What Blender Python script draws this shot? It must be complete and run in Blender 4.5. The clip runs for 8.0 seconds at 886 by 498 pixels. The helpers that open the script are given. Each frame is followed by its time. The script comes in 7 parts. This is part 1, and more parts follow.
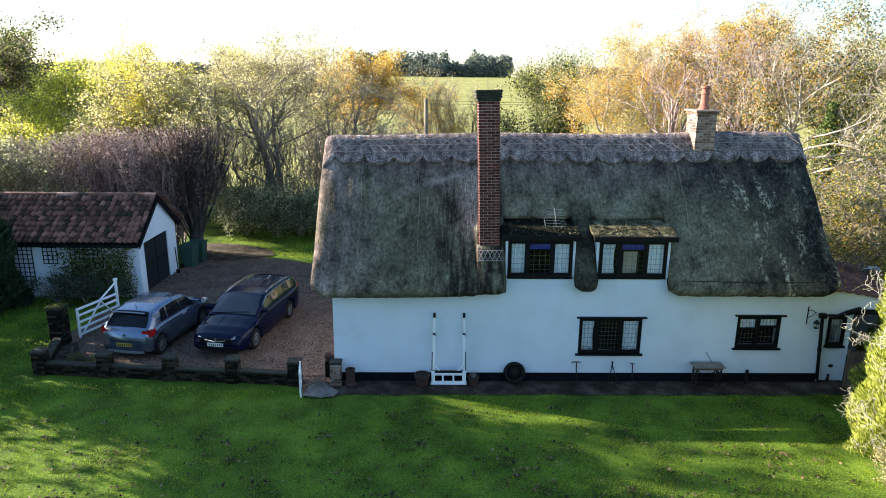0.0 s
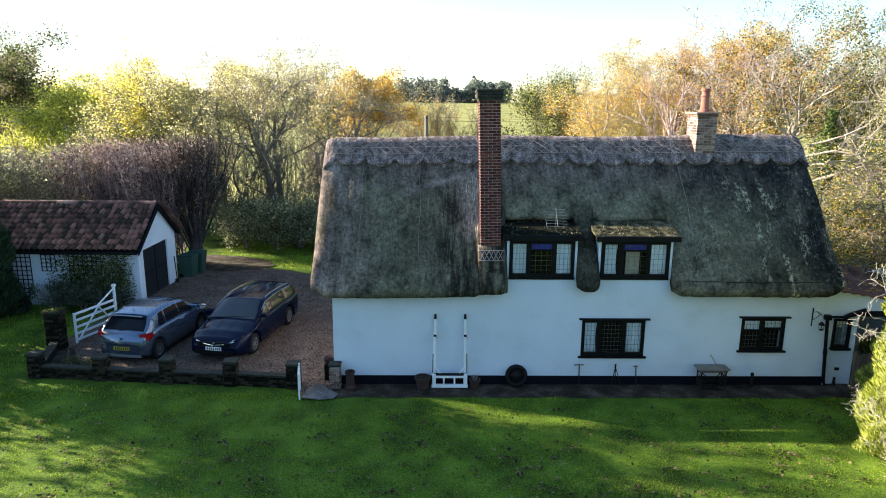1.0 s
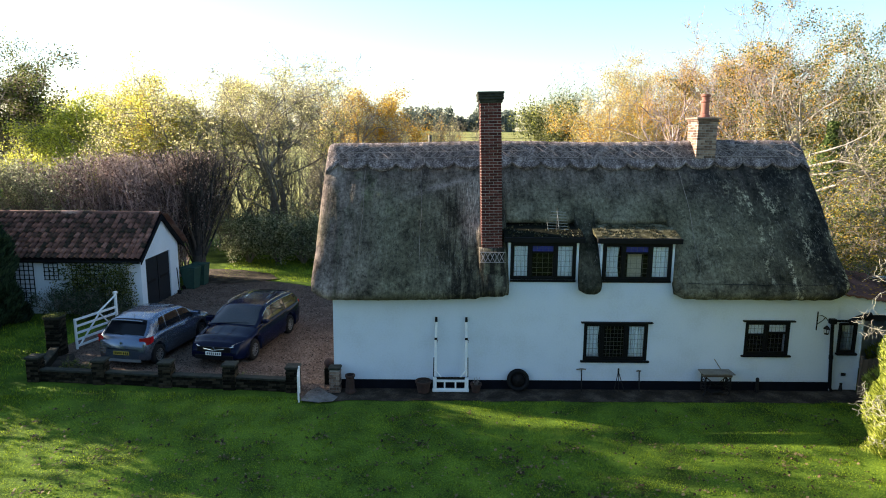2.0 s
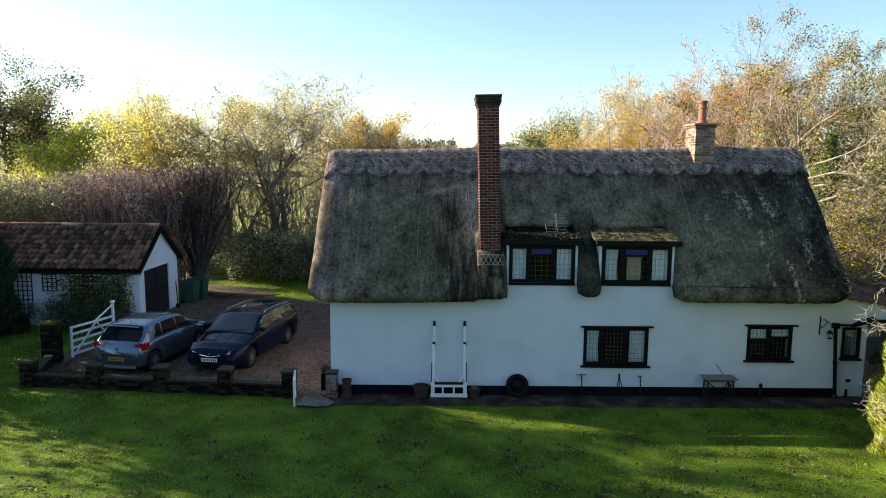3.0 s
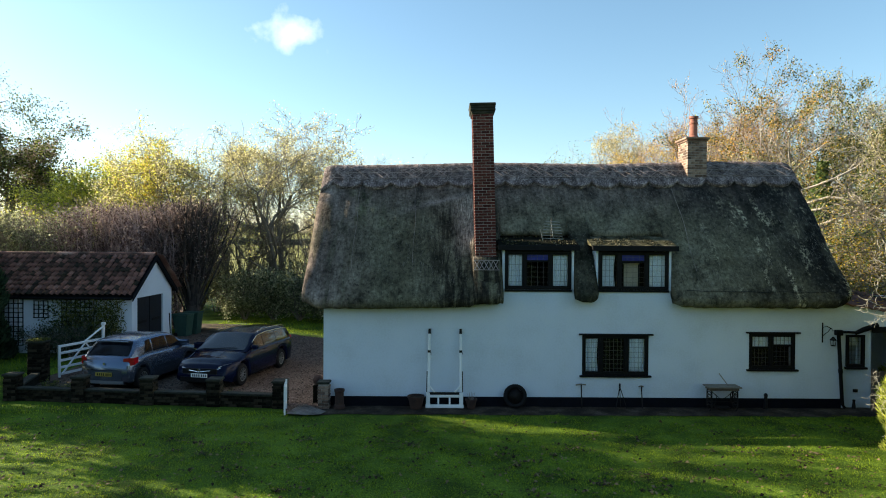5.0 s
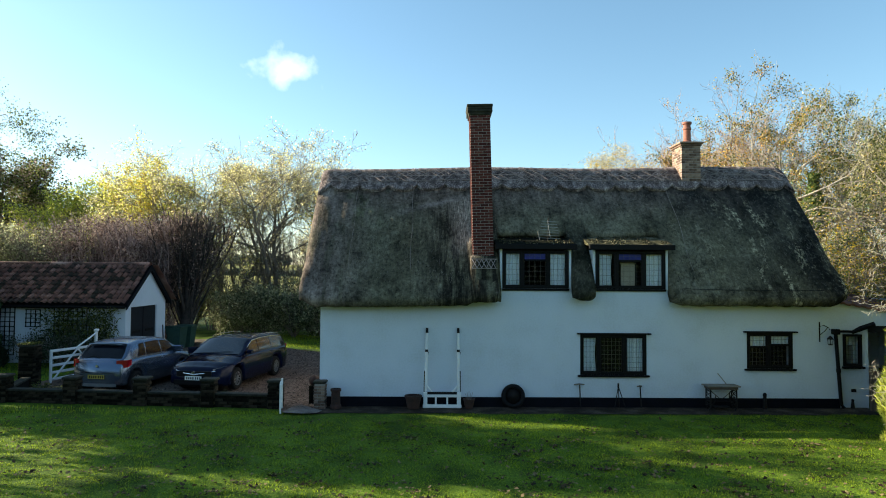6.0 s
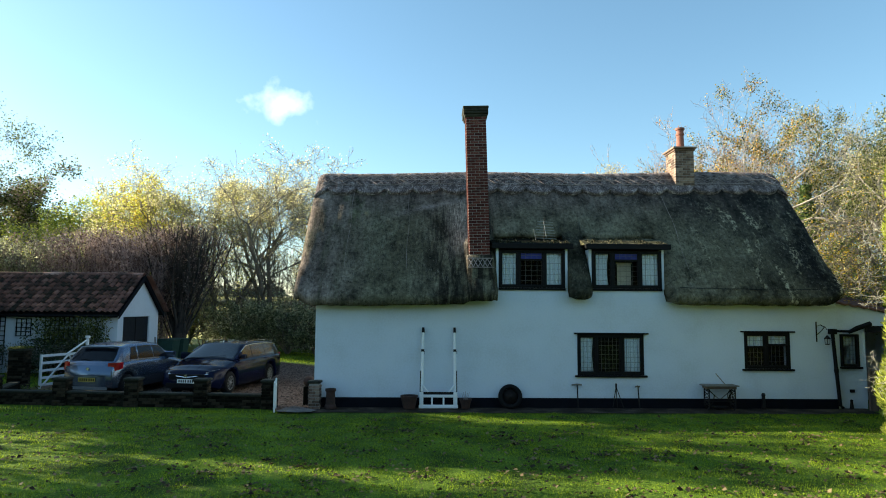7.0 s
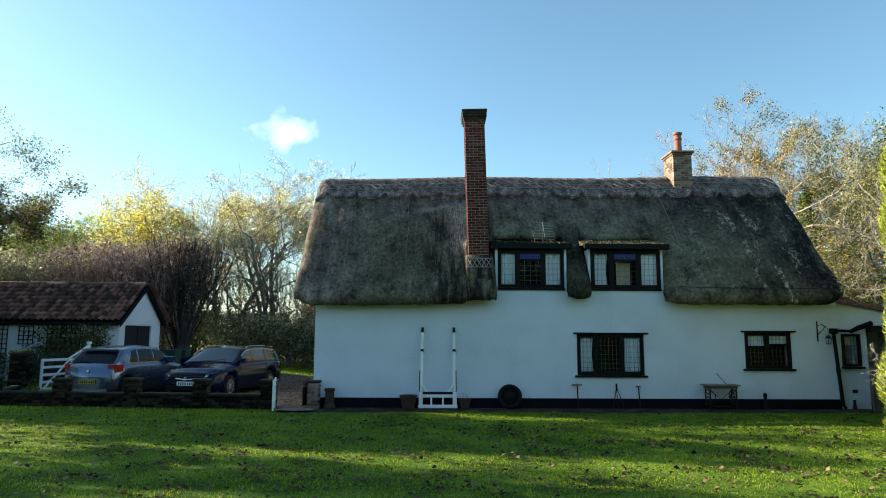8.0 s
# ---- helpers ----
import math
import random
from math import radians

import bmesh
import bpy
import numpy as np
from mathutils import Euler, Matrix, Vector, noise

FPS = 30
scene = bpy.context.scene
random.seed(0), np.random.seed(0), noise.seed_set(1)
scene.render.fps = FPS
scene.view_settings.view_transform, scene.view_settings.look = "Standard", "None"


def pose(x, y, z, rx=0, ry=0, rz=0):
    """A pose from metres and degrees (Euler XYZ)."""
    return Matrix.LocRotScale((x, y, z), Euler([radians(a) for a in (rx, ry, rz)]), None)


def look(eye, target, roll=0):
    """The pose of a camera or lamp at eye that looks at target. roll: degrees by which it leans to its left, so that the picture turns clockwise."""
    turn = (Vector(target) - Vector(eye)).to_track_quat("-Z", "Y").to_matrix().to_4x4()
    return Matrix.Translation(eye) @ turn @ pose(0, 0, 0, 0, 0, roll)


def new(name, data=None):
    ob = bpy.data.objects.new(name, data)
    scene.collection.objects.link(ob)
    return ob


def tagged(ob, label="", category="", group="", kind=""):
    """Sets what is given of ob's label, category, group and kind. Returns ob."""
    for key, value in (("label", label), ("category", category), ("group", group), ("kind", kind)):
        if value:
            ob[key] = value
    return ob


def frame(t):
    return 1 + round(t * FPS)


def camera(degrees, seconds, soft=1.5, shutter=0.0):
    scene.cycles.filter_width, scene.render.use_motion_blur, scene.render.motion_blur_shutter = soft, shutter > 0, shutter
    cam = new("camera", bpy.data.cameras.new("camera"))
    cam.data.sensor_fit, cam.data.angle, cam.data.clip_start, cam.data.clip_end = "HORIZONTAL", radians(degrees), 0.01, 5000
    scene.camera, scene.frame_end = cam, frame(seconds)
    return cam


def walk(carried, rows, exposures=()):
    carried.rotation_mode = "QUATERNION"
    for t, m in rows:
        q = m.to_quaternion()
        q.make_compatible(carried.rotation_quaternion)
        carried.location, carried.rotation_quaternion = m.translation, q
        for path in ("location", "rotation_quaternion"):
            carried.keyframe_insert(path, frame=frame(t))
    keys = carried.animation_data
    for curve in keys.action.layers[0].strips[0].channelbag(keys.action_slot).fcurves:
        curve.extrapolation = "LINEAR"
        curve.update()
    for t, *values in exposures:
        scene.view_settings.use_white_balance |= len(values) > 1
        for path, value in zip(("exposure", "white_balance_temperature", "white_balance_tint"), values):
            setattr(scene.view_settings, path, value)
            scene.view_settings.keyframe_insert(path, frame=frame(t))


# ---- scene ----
cam = camera(68.3, 8.0, soft=1.0)
PATH = [
    (0, (0.058, -16.7, 8.209), (0.087, -14.766, 7.699), 0.5),
    (0.5, (0.038, -16.704, 7.899), (0.067, -14.762, 7.423), 0.5),
    (1, (0.034, -16.745, 7.531), (0.063, -14.793, 7.097), 0.5),
    (1.5, (0.075, -16.808, 7.196), (0.097, -14.847, 6.803), 0.5),
    (3, (0.262, -16.901, 6.062), (0.267, -14.916, 5.812), 0.5),
    (3.5, (0.319, -16.88, 5.659), (0.322, -14.89, 5.459), 0.5),
    (4, (0.363, -16.905, 5.228), (0.364, -14.911, 5.084), 0.5),
    (4.5, (0.391, -16.917, 4.771), (0.393, -14.918, 4.689), 0.4),
    (6, (0.269, -16.946, 3.413), (0.295, -14.948, 3.49), 0.4),
    (6.5, (0.199, -16.862, 2.956), (0.241, -14.867, 3.089), 0.4),
    (7, (0.213, -16.88, 2.526), (0.257, -14.889, 2.706), 0.4),
    (7.5, (0.307, -16.914, 2.11), (0.342, -14.928, 2.342), 0.3),
    (8, (0.359, -16.897, 1.838), (0.388, -14.915, 2.099), 0.3),
]
walk(cam, [(t, look(eye, target, roll)) for t, eye, target, roll in PATH],
     exposures=[(0, 2.52, 6050, 14), (1.5, 2.37, 6250, 13), (3, 1.95, 6620, 14), (3.5, 1.84, 6620, 13), (4.5, 1.81, 6550, 9.5), (6, 1.86, 6400, 4.5), (8, 1.90, 6350, 2.5)])

# ---- sky and sun ----
SUN_EL, SUN_AZ = 19.0, 72.0      # degrees; the azimuth counts from straight ahead to the left
sun_to = Vector((-math.sin(radians(SUN_AZ)) * math.cos(radians(SUN_EL)), math.cos(radians(SUN_AZ)) * math.cos(radians(SUN_EL)), math.sin(radians(SUN_EL))))
world = bpy.data.worlds.new("sky")
scene.world = world
world.use_nodes = True
wn, wl = world.node_tree.nodes, world.node_tree.links
wn.clear()
w_out, w_bg, w_sky = wn.new("ShaderNodeOutputWorld"), wn.new("ShaderNodeBackground"), wn.new("ShaderNodeTexSky")
w_sky.sky_type, w_sky.sun_disc = "NISHITA", False
w_sky.sun_elevation, w_sky.sun_rotation = radians(SUN_EL), radians(-SUN_AZ)
w_sky.air_density, w_sky.dust_density, w_sky.ozone_density = 1.0, 0.45, 2.3
w_bg.inputs["Strength"].default_value = 0.066
# one small fair-weather cloud
w_tc, w_vm, w_ramp, w_noise, w_add, w_mix = (wn.new(k) for k in ("ShaderNodeTexCoord", "ShaderNodeVectorMath", "ShaderNodeMapRange", "ShaderNodeTexNoise", "ShaderNodeMath", "ShaderNodeMix"))
cloud = Vector((-0.222, 0.930, 0.293)).normalized()
w_scale = wn.new("ShaderNodeVectorMath")
w_scale.operation, w_scale.inputs[1].default_value = "MULTIPLY", (1.0, 1.0, 2.0)
wl.new(w_tc.outputs["Generated"], w_scale.inputs[0])
w_vm.operation, w_vm.inputs[1].default_value = "DISTANCE", (cloud.x, cloud.y, cloud.z * 2.0)
wl.new(w_scale.outputs[0], w_vm.inputs[0])
w_noise.inputs["Scale"].default_value, w_noise.inputs["Detail"].default_value = 26.0, 10.0
wl.new(w_tc.outputs["Generated"], w_noise.inputs["Vector"])
w_add.operation = "MULTIPLY_ADD"
w_add.inputs[1].default_value = -0.15
wl.new(w_noise.outputs["Fac"], w_add.inputs[0])
wl.new(w_vm.outputs["Value"], w_add.inputs[2])
w_ramp.inputs["From Min"].default_value, w_ramp.inputs["From Max"].default_value = -0.020, -0.095
w_ramp.inputs["To Max"].default_value = 0.65
wl.new(w_add.outputs[0], w_ramp.inputs["Value"])
w_mix.data_type = "RGBA"
wl.new(w_ramp.outputs[0], w_mix.inputs[0])
w_sat = wn.new("ShaderNodeHueSaturation")
w_sat.inputs["Hue"].default_value, w_sat.inputs["Saturation"].default_value, w_sat.inputs["Value"].default_value = 0.489, 1.0, 1.05
wl.new(w_sky.outputs[0], w_sat.inputs["Color"])
wl.new(w_sat.outputs[0], w_mix.inputs[6])
w_mix.inputs[7].default_value = (9.0, 9.2, 9.4, 1)
wl.new(w_mix.outputs[2], w_bg.inputs["Color"])
wl.new(w_bg.outputs[0], w_out.inputs[0])
sun = new("sun", bpy.data.lights.new("sun", "SUN"))
sun.data.energy, sun.data.angle, sun.data.color = 5.0, radians(0.53), (1.0, 0.86, 0.64)
sun.matrix_world = look(sun_to * 60, (0, 0, 0))

# ---- materials ----
def material(name, stops, scale=3.0, fine=40.0, rough=0.85, bump=0.3, stretch=(1, 1, 1), metal=0.0, coat=0.0, island=0.0, each=0.0,
             uv=False, translucent=0.0, bump_dist=0.02, detail=6.0, fine_amount=0.35, spec=0.5):
    """A procedural surface: a large and a fine noise pick from the colour stops, the same noises give the relief."""
    m = bpy.data.materials.new(name)
    m.use_nodes = True
    n, l = m.node_tree.nodes, m.node_tree.links
    b = n["Principled BSDF"]
    tc, mp = n.new("ShaderNodeTexCoord"), n.new("ShaderNodeMapping")
    mp.inputs["Scale"].default_value = stretch
    l.new(tc.outputs["UV" if uv else "Object"], mp.inputs[0])
    big, small = n.new("ShaderNodeTexNoise"), n.new("ShaderNodeTexNoise")
    big.inputs["Scale"].default_value, big.inputs["Detail"].default_value = scale, detail
    small.inputs["Scale"].default_value, small.inputs["Detail"].default_value = fine, 4.0
    l.new(mp.outputs[0], big.inputs["Vector"])
    l.new(mp.outputs[0], small.inputs["Vector"])
    mix = n.new("ShaderNodeMix")
    mix.inputs[0].default_value = fine_amount
    l.new(big.outputs["Fac"], mix.inputs[2])
    l.new(small.outputs["Fac"], mix.inputs[3])
    fac = mix.outputs[0]
    for amount, node, socket in ((island, "ShaderNodeNewGeometry", "Random Per Island"), (each, "ShaderNodeObjectInfo", "Random")):
        if amount:
            src, ma, mb = n.new(node), n.new("ShaderNodeMath"), n.new("ShaderNodeMath")
            ma.operation, mb.operation = "SUBTRACT", "MULTIPLY_ADD"
            ma.inputs[1].default_value, mb.inputs[1].default_value = 0.5, amount
            l.new(src.outputs[socket], ma.inputs[0])
            l.new(ma.outputs[0], mb.inputs[0])
            l.new(fac, mb.inputs[2])
            fac = mb.outputs[0]
    ramp = n.new("ShaderNodeValToRGB")
    e = ramp.color_ramp.elements
    while len(e) < len(stops):
        e.new(0.5)
    for el, (at, c) in zip(e, stops):
        el.position, el.color = at, (*c, 1)
    l.new(fac, ramp.inputs[0])
    l.new(ramp.outputs[0], b.inputs["Base Color"])
    b.inputs["Roughness"].default_value, b.inputs["Metallic"].default_value = rough, metal
    b.inputs["Coat Weight"].default_value = coat
    b.inputs["Specular IOR Level"].default_value = spec
    if bump:
        bp = n.new("ShaderNodeBump")
        bp.inputs["Strength"].default_value, bp.inputs["Distance"].default_value = bump, bump_dist
        l.new(mix.outputs[0], bp.inputs["Height"])
        l.new(bp.outputs[0], b.inputs["Normal"])
    if translucent:
        tr, ms = n.new("ShaderNodeBsdfTranslucent"), n.new("ShaderNodeMixShader")
        l.new(ramp.outputs[0], tr.inputs["Color"])
        ms.inputs[0].default_value = translucent
        l.new(b.outputs[0], ms.inputs[1])
        l.new(tr.outputs[0], ms.inputs[2])
        l.new(ms.outputs[0], n["Material Output"].inputs["Surface"])
    return m


def plain(name, c, rough=0.5, metal=0.0, coat=0.0, var=0.15, scale=8.0, bump=0.1, spec=0.5):
    d = tuple(max(0.0, v * (1 - var)) for v in c)
    u = tuple(min(1.0, v * (1 + var)) for v in c)
    return material(name, [(0.3, d), (0.7, u)], scale=scale, fine=scale * 12, rough=rough, metal=metal, coat=coat, bump=bump, bump_dist=0.004, spec=spec)


def glass(name, tint, rough=0.03):
    m = bpy.data.materials.new(name)
    m.use_nodes = True
    n, l = m.node_tree.nodes, m.node_tree.links
    n.remove(n["Principled BSDF"])
    g, t, ms, fr = n.new("ShaderNodeBsdfGlossy"), n.new("ShaderNodeBsdfTransparent"), n.new("ShaderNodeMixShader"), n.new("ShaderNodeFresnel")
    g.inputs["Roughness"].default_value, t.inputs["Color"].default_value = rough, (*tint, 1)
    fr.inputs["IOR"].default_value = 1.22
    l.new(fr.outputs[0], ms.inputs[0])
    l.new(t.outputs[0], ms.inputs[1])
    l.new(g.outputs[0], ms.inputs[2])
    l.new(ms.outputs[0], n["Material Output"].inputs["Surface"])
    return m


m_render = material("white_limewash", [(0.25, (0.50, 0.545, 0.595)), (0.5, (0.60, 0.655, 0.735)), (0.8, (0.66, 0.71, 0.795))], scale=1.1, fine=22, rough=0.92, bump=0.35, bump_dist=0.015)
m_tar = plain("black_tar_paint", (0.003, 0.004, 0.008), rough=0.7, var=0.4, scale=5, spec=0.12)
m_black = plain("black_painted_timber", (0.004, 0.004, 0.005), rough=0.55, var=0.4, scale=6, spec=0.15)
m_white = plain("white_gloss_paint", (0.78, 0.79, 0.80), rough=0.35, var=0.06)


def thatch_material():
    """Moss-green over grey-brown reed: streaks down the slope, blotches, purple-brown near the ridge, pale lichen runs."""
    m = bpy.data.materials.new("weathered_thatch")
    m.use_nodes = True
    n, l = m.node_tree.nodes, m.node_tree.links
    b = n["Principled BSDF"]
    uv = n.new("ShaderNodeTexCoord").outputs["UV"]

    def tex(scale, stretch, detail=6.0, rough=0.6):
        mp, t = n.new("ShaderNodeMapping"), n.new("ShaderNodeTexNoise")
        mp.inputs["Scale"].default_value = (*stretch, 1)
        t.inputs["Scale"].default_value, t.inputs["Detail"].default_value, t.inputs["Roughness"].default_value = scale, detail, rough
        l.new(uv, mp.inputs[0])
        l.new(mp.outputs[0], t.inputs["Vector"])
        return t.outputs["Fac"]

    def ramp(fac, stops):
        r = n.new("ShaderNodeValToRGB")
        e = r.color_ramp.elements
        while len(e) < len(stops):
            e.new(0.5)
        for el, (at, c) in zip(e, stops):
            el.position, el.color = at, (*c, 1) if isinstance(c, tuple) else (c, c, c, 1)
        l.new(fac, r.inputs[0])
        return r.outputs[0]

    def mix(fac, a_, b_, mode="MIX"):
        x = n.new("ShaderNodeMix")
        x.data_type, x.blend_type = "RGBA", mode
        for sock, val in ((x.inputs[0], fac), (x.inputs[6], a_), (x.inputs[7], b_)):
            if isinstance(val, (int, float)):
                sock.default_value = val
            elif isinstance(val, tuple):
                sock.default_value = (*val, 1)
            else:
                l.new(val, sock)
        return x.outputs[2]

    def span(sock, lo, hi):
        x = n.new("ShaderNodeMapRange")
        x.inputs["From Min"].default_value, x.inputs["From Max"].default_value = lo, hi
        l.new(sock, x.inputs["Value"])
        return x.outputs[0]

    def times(a_, b_):
        x = n.new("ShaderNodeMath")
        x.operation = "MULTIPLY"
        l.new(a_, x.inputs[0])
        l.new(b_, x.inputs[1])
        return x.outputs[0]

    sep = n.new("ShaderNodeSeparateXYZ")
    l.new(uv, sep.inputs[0])
    x_, s_ = sep.outputs["X"], sep.outputs["Y"]          # along the ridge; metres below it are negative
    blotch, streak, fibre, speck = tex(0.55, (1, 0.7), 8), tex(1.6, (2.6, 0.35), 7), tex(14, (3.2, 0.22), 6), tex(11, (1, 0.8), 9, 0.75)
    patch = tex(1.1, (1, 0.6), 9, 0.65)
    moss = ramp(blotch, [(0.30, (0.060, 0.055, 0.036)), (0.44, (0.116, 0.108, 0.072)), (0.58, (0.152, 0.141, 0.098)), (0.75, (0.21, 0.188, 0.145))])
    reed = ramp(streak, [(0.3, (0.060, 0.047, 0.041)), (0.5, (0.140, 0.110, 0.095)), (0.75, (0.27, 0.22, 0.19))])
    straw = ramp(fibre, [(0.3, (0.07, 0.055, 0.045)), (0.5, (0.30, 0.245, 0.20)), (0.7, (0.56, 0.48, 0.40))])
    near_ridge = times(span(s_, -2.3, -1.0), ramp(patch, [(0.31, 0.0), (0.43, 1.0)]))
    left_end = times(span(x_, -1.2, -2.7), ramp(streak, [(0.33, 0.2), (0.50, 1.0)]))
    col = mix(near_ridge, moss, reed)
    col = mix(left_end, col, reed)
    # near-black patches: right half below the ridge, right end, beside the chimney, between dormers
    right_dark = times(span(x_, 5.6, 7.4), times(span(s_, -3.0, -1.2), ramp(patch, [(0.34, 0.2), (0.54, 1.0)])))
    col = mix(right_dark, col, (0.026, 0.024, 0.023))
    col = mix(times(span(x_, 7.8, 10.3), ramp(patch, [(0.35, 0.35), (0.55, 1.0)])), col, (0.016, 0.016, 0.015))
    strand = times(times(span(x_, -0.5, 0.6), span(x_, 2.1, 1.9)), ramp(tex(2.4, (2.6, 0.3), 8, 0.7), [(0.42, 0.0), (0.55, 0.9)]))
    col = mix(times(strand, span(s_, -1.2, -2.0)), col, (0.015, 0.013, 0.011))
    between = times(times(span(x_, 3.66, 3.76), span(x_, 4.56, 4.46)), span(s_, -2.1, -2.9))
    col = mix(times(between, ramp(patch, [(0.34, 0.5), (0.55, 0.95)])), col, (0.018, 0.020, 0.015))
    col = mix(ramp(streak, [(0.30, 0.6), (0.42, 0.0)]), col, (0.022, 0.021, 0.018))
    # fresh straw laid where the rain runs off the chimney, and a pale seam that climbs to it
    beside = times(times(span(x_, 0.62, 0.98), span(x_, 1.45, 1.2)), times(span(s_, -1.15, -1.45), span(s_, -3.7, -3.0)))
    col = mix(times(beside, ramp(streak, [(0.28, 0.4), (0.44, 1.0)])), col, straw)
    tilt = n.new("ShaderNodeMath")
    tilt.operation = "MULTIPLY_ADD"
    tilt.inputs[1].default_value = -0.34
    l.new(x_, tilt.inputs[0])
    l.new(s_, tilt.inputs[2])
    seam = times(times(span(tilt.outputs[0], -1.80, -1.66), span(tilt.outputs[0], -1.46, -1.60)), times(span(x_, -0.9, -0.1), span(x_, 1.4, 1.0)))
    col = mix(times(seam, ramp(patch, [(0.3, 0.2), (0.5, 0.9)])), col, (0.25, 0.21, 0.19))
    fresh = times(times(span(x_, -3.0, -2.4), span(x_, -0.9, -1.7)), times(times(span(s_, -0.9, -1.3), span(s_, -2.8, -1.9)), ramp(patch, [(0.48, 0.0), (0.62, 0.8)])))
    col = mix(fresh, col, (0.085, 0.11, 0.035))
    # pale lichen runs on the right half
    run_mask = times(times(span(x_, 6.4, 8.6), span(s_, -0.9, -1.6)), times(ramp(tex(1.3, (2.4, 0.55), 5), [(0.545, 0.0), (0.61, 1.0)]), ramp(speck, [(0.48, 0.0), (0.55, 1.0)])))
    col = mix(run_mask, col, (0.33, 0.30, 0.21))
    spots = times(ramp(speck, [(0.55, 0.0), (0.66, 0.8)]), ramp(blotch, [(0.42, 0.0), (0.6, 1.0)]))
    col = mix(spots, col, (0.115, 0.118, 0.098))
    dark_spots = ramp(tex(7, (1, 0.6), 8, 0.75), [(0.33, 0.9), (0.40, 0.0)])
    col = mix(dark_spots, col, (0.012, 0.012, 0.010))
    col = mix(0.38, col, ramp(fibre, [(0.3, 0.55), (0.5, 1.0), (0.7, 1.45)]), "MULTIPLY")
    mottle = ramp(tex(1.7, (1, 0.8), 10, 0.7), [(0.35, 0.22), (0.46, 0.80), (0.55, 1.08), (0.68, 1.5)])
    col = mix(0.9, col, mottle, "MULTIPLY")
    col = mix(0.7, col, ramp(speck, [(0.39, 0.25), (0.48, 0.95), (0.54, 1.1), (0.62, 1.8)]), "MULTIPLY")
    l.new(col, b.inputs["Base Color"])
    b.inputs["Roughness"].default_value, b.inputs["Specular IOR Level"].default_value = 0.97, 0.1
    h1 = n.new("ShaderNodeMath")
    h1.operation = "MULTIPLY_ADD"
    h1.inputs[1].default_value = 0.7
    l.new(fibre, h1.inputs[0])
    l.new(speck, h1.inputs[2])
    bp = n.new("ShaderNodeBump")
    bp.inputs["Strength"].default_value, bp.inputs["Distance"].default_value = 0.8, 0.045
    l.new(h1.outputs[0], bp.inputs["Height"])
    l.new(bp.outputs[0], b.inputs["Normal"])
    return m


m_thatch = thatch_material()
m_ridge_straw = material("pale_ridge_straw", [(0.3, (0.025, 0.021, 0.020)), (0.5, (0.10, 0.085, 0.08)), (0.75, (0.32, 0.28, 0.265))], scale=0.6, fine=5, rough=0.95, bump=0, island=0.9, spec=0.1)
m_straw = material("loose_straw", [(0.3, (0.022, 0.021, 0.017)), (0.5, (0.062, 0.06, 0.048)), (0.75, (0.17, 0.155, 0.13))], scale=0.6, fine=5, rough=0.95, bump=0, island=0.8, spec=0.1)
m_ridge = material("ridge_straw", [(0.36, (0.018, 0.015, 0.016)), (0.5, (0.130, 0.102, 0.098)), (0.64, (0.46, 0.385, 0.365))],
                   scale=3.2, fine=19.0, stretch=(1.6, 1.0, 1), uv=True, rough=0.95, bump=1.0, bump_dist=0.06, detail=8, fine_amount=0.55, spec=0.15)
m_spar = plain("hazel_spar", (0.30, 0.255, 0.245), rough=0.95, var=0.5, scale=3, spec=0.1)
m_dead = plain("bleached_dead_twigs", (0.36, 0.335, 0.28), rough=0.95, var=0.35, scale=3, spec=0.1)
m_brick = material("old_red_brick", [(0.28, (0.012, 0.006, 0.006)), (0.48, (0.060, 0.016, 0.014)), (0.64, (0.115, 0.032, 0.025)), (0.80, (0.24, 0.15, 0.13))], scale=2.6, fine=34, rough=0.95, bump=0.8, bump_dist=0.012, each=0.24, spec=0.15)
m_brick2 = material("buff_brick", [(0.3, (0.060, 0.036, 0.026)), (0.5, (0.155, 0.094, 0.068)), (0.7, (0.30, 0.215, 0.165))], scale=6, fine=60, rough=0.93, bump=0.5, bump_dist=0.01, each=0.5)
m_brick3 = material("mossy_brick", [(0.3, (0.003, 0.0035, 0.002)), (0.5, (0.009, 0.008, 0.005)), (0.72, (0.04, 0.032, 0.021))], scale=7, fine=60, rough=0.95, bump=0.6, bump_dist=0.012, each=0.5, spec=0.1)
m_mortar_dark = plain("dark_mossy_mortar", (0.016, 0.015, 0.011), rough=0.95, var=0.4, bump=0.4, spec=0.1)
m_mortar = plain("lime_mortar", (0.30, 0.27, 0.245), rough=0.95, var=0.25, bump=0.4)
m_soot = material("sooty_capping", [(0.36, (0.005, 0.006, 0.004)), (0.66, (0.036, 0.036, 0.022))], scale=7, fine=50, rough=0.95, bump=0.6)
m_terra = material("terracotta", [(0.3, (0.016, 0.009, 0.007)), (0.7, (0.065, 0.027, 0.019))], scale=5, fine=40, rough=0.85, bump=0.2)
m_pot = material("red_clay_pot", [(0.3, (0.15, 0.055, 0.04)), (0.7, (0.34, 0.135, 0.095))], scale=5, fine=40, rough=0.85, bump=0.2)
m_tile = material("clay_pantile", [(0.3, (0.014, 0.015, 0.009)), (0.44, (0.105, 0.050, 0.040)), (0.58, (0.21, 0.098, 0.076)), (0.74, (0.42, 0.28, 0.235))], scale=1.1, fine=26, rough=0.85, bump=0.5, each=0.30, spec=0.3)
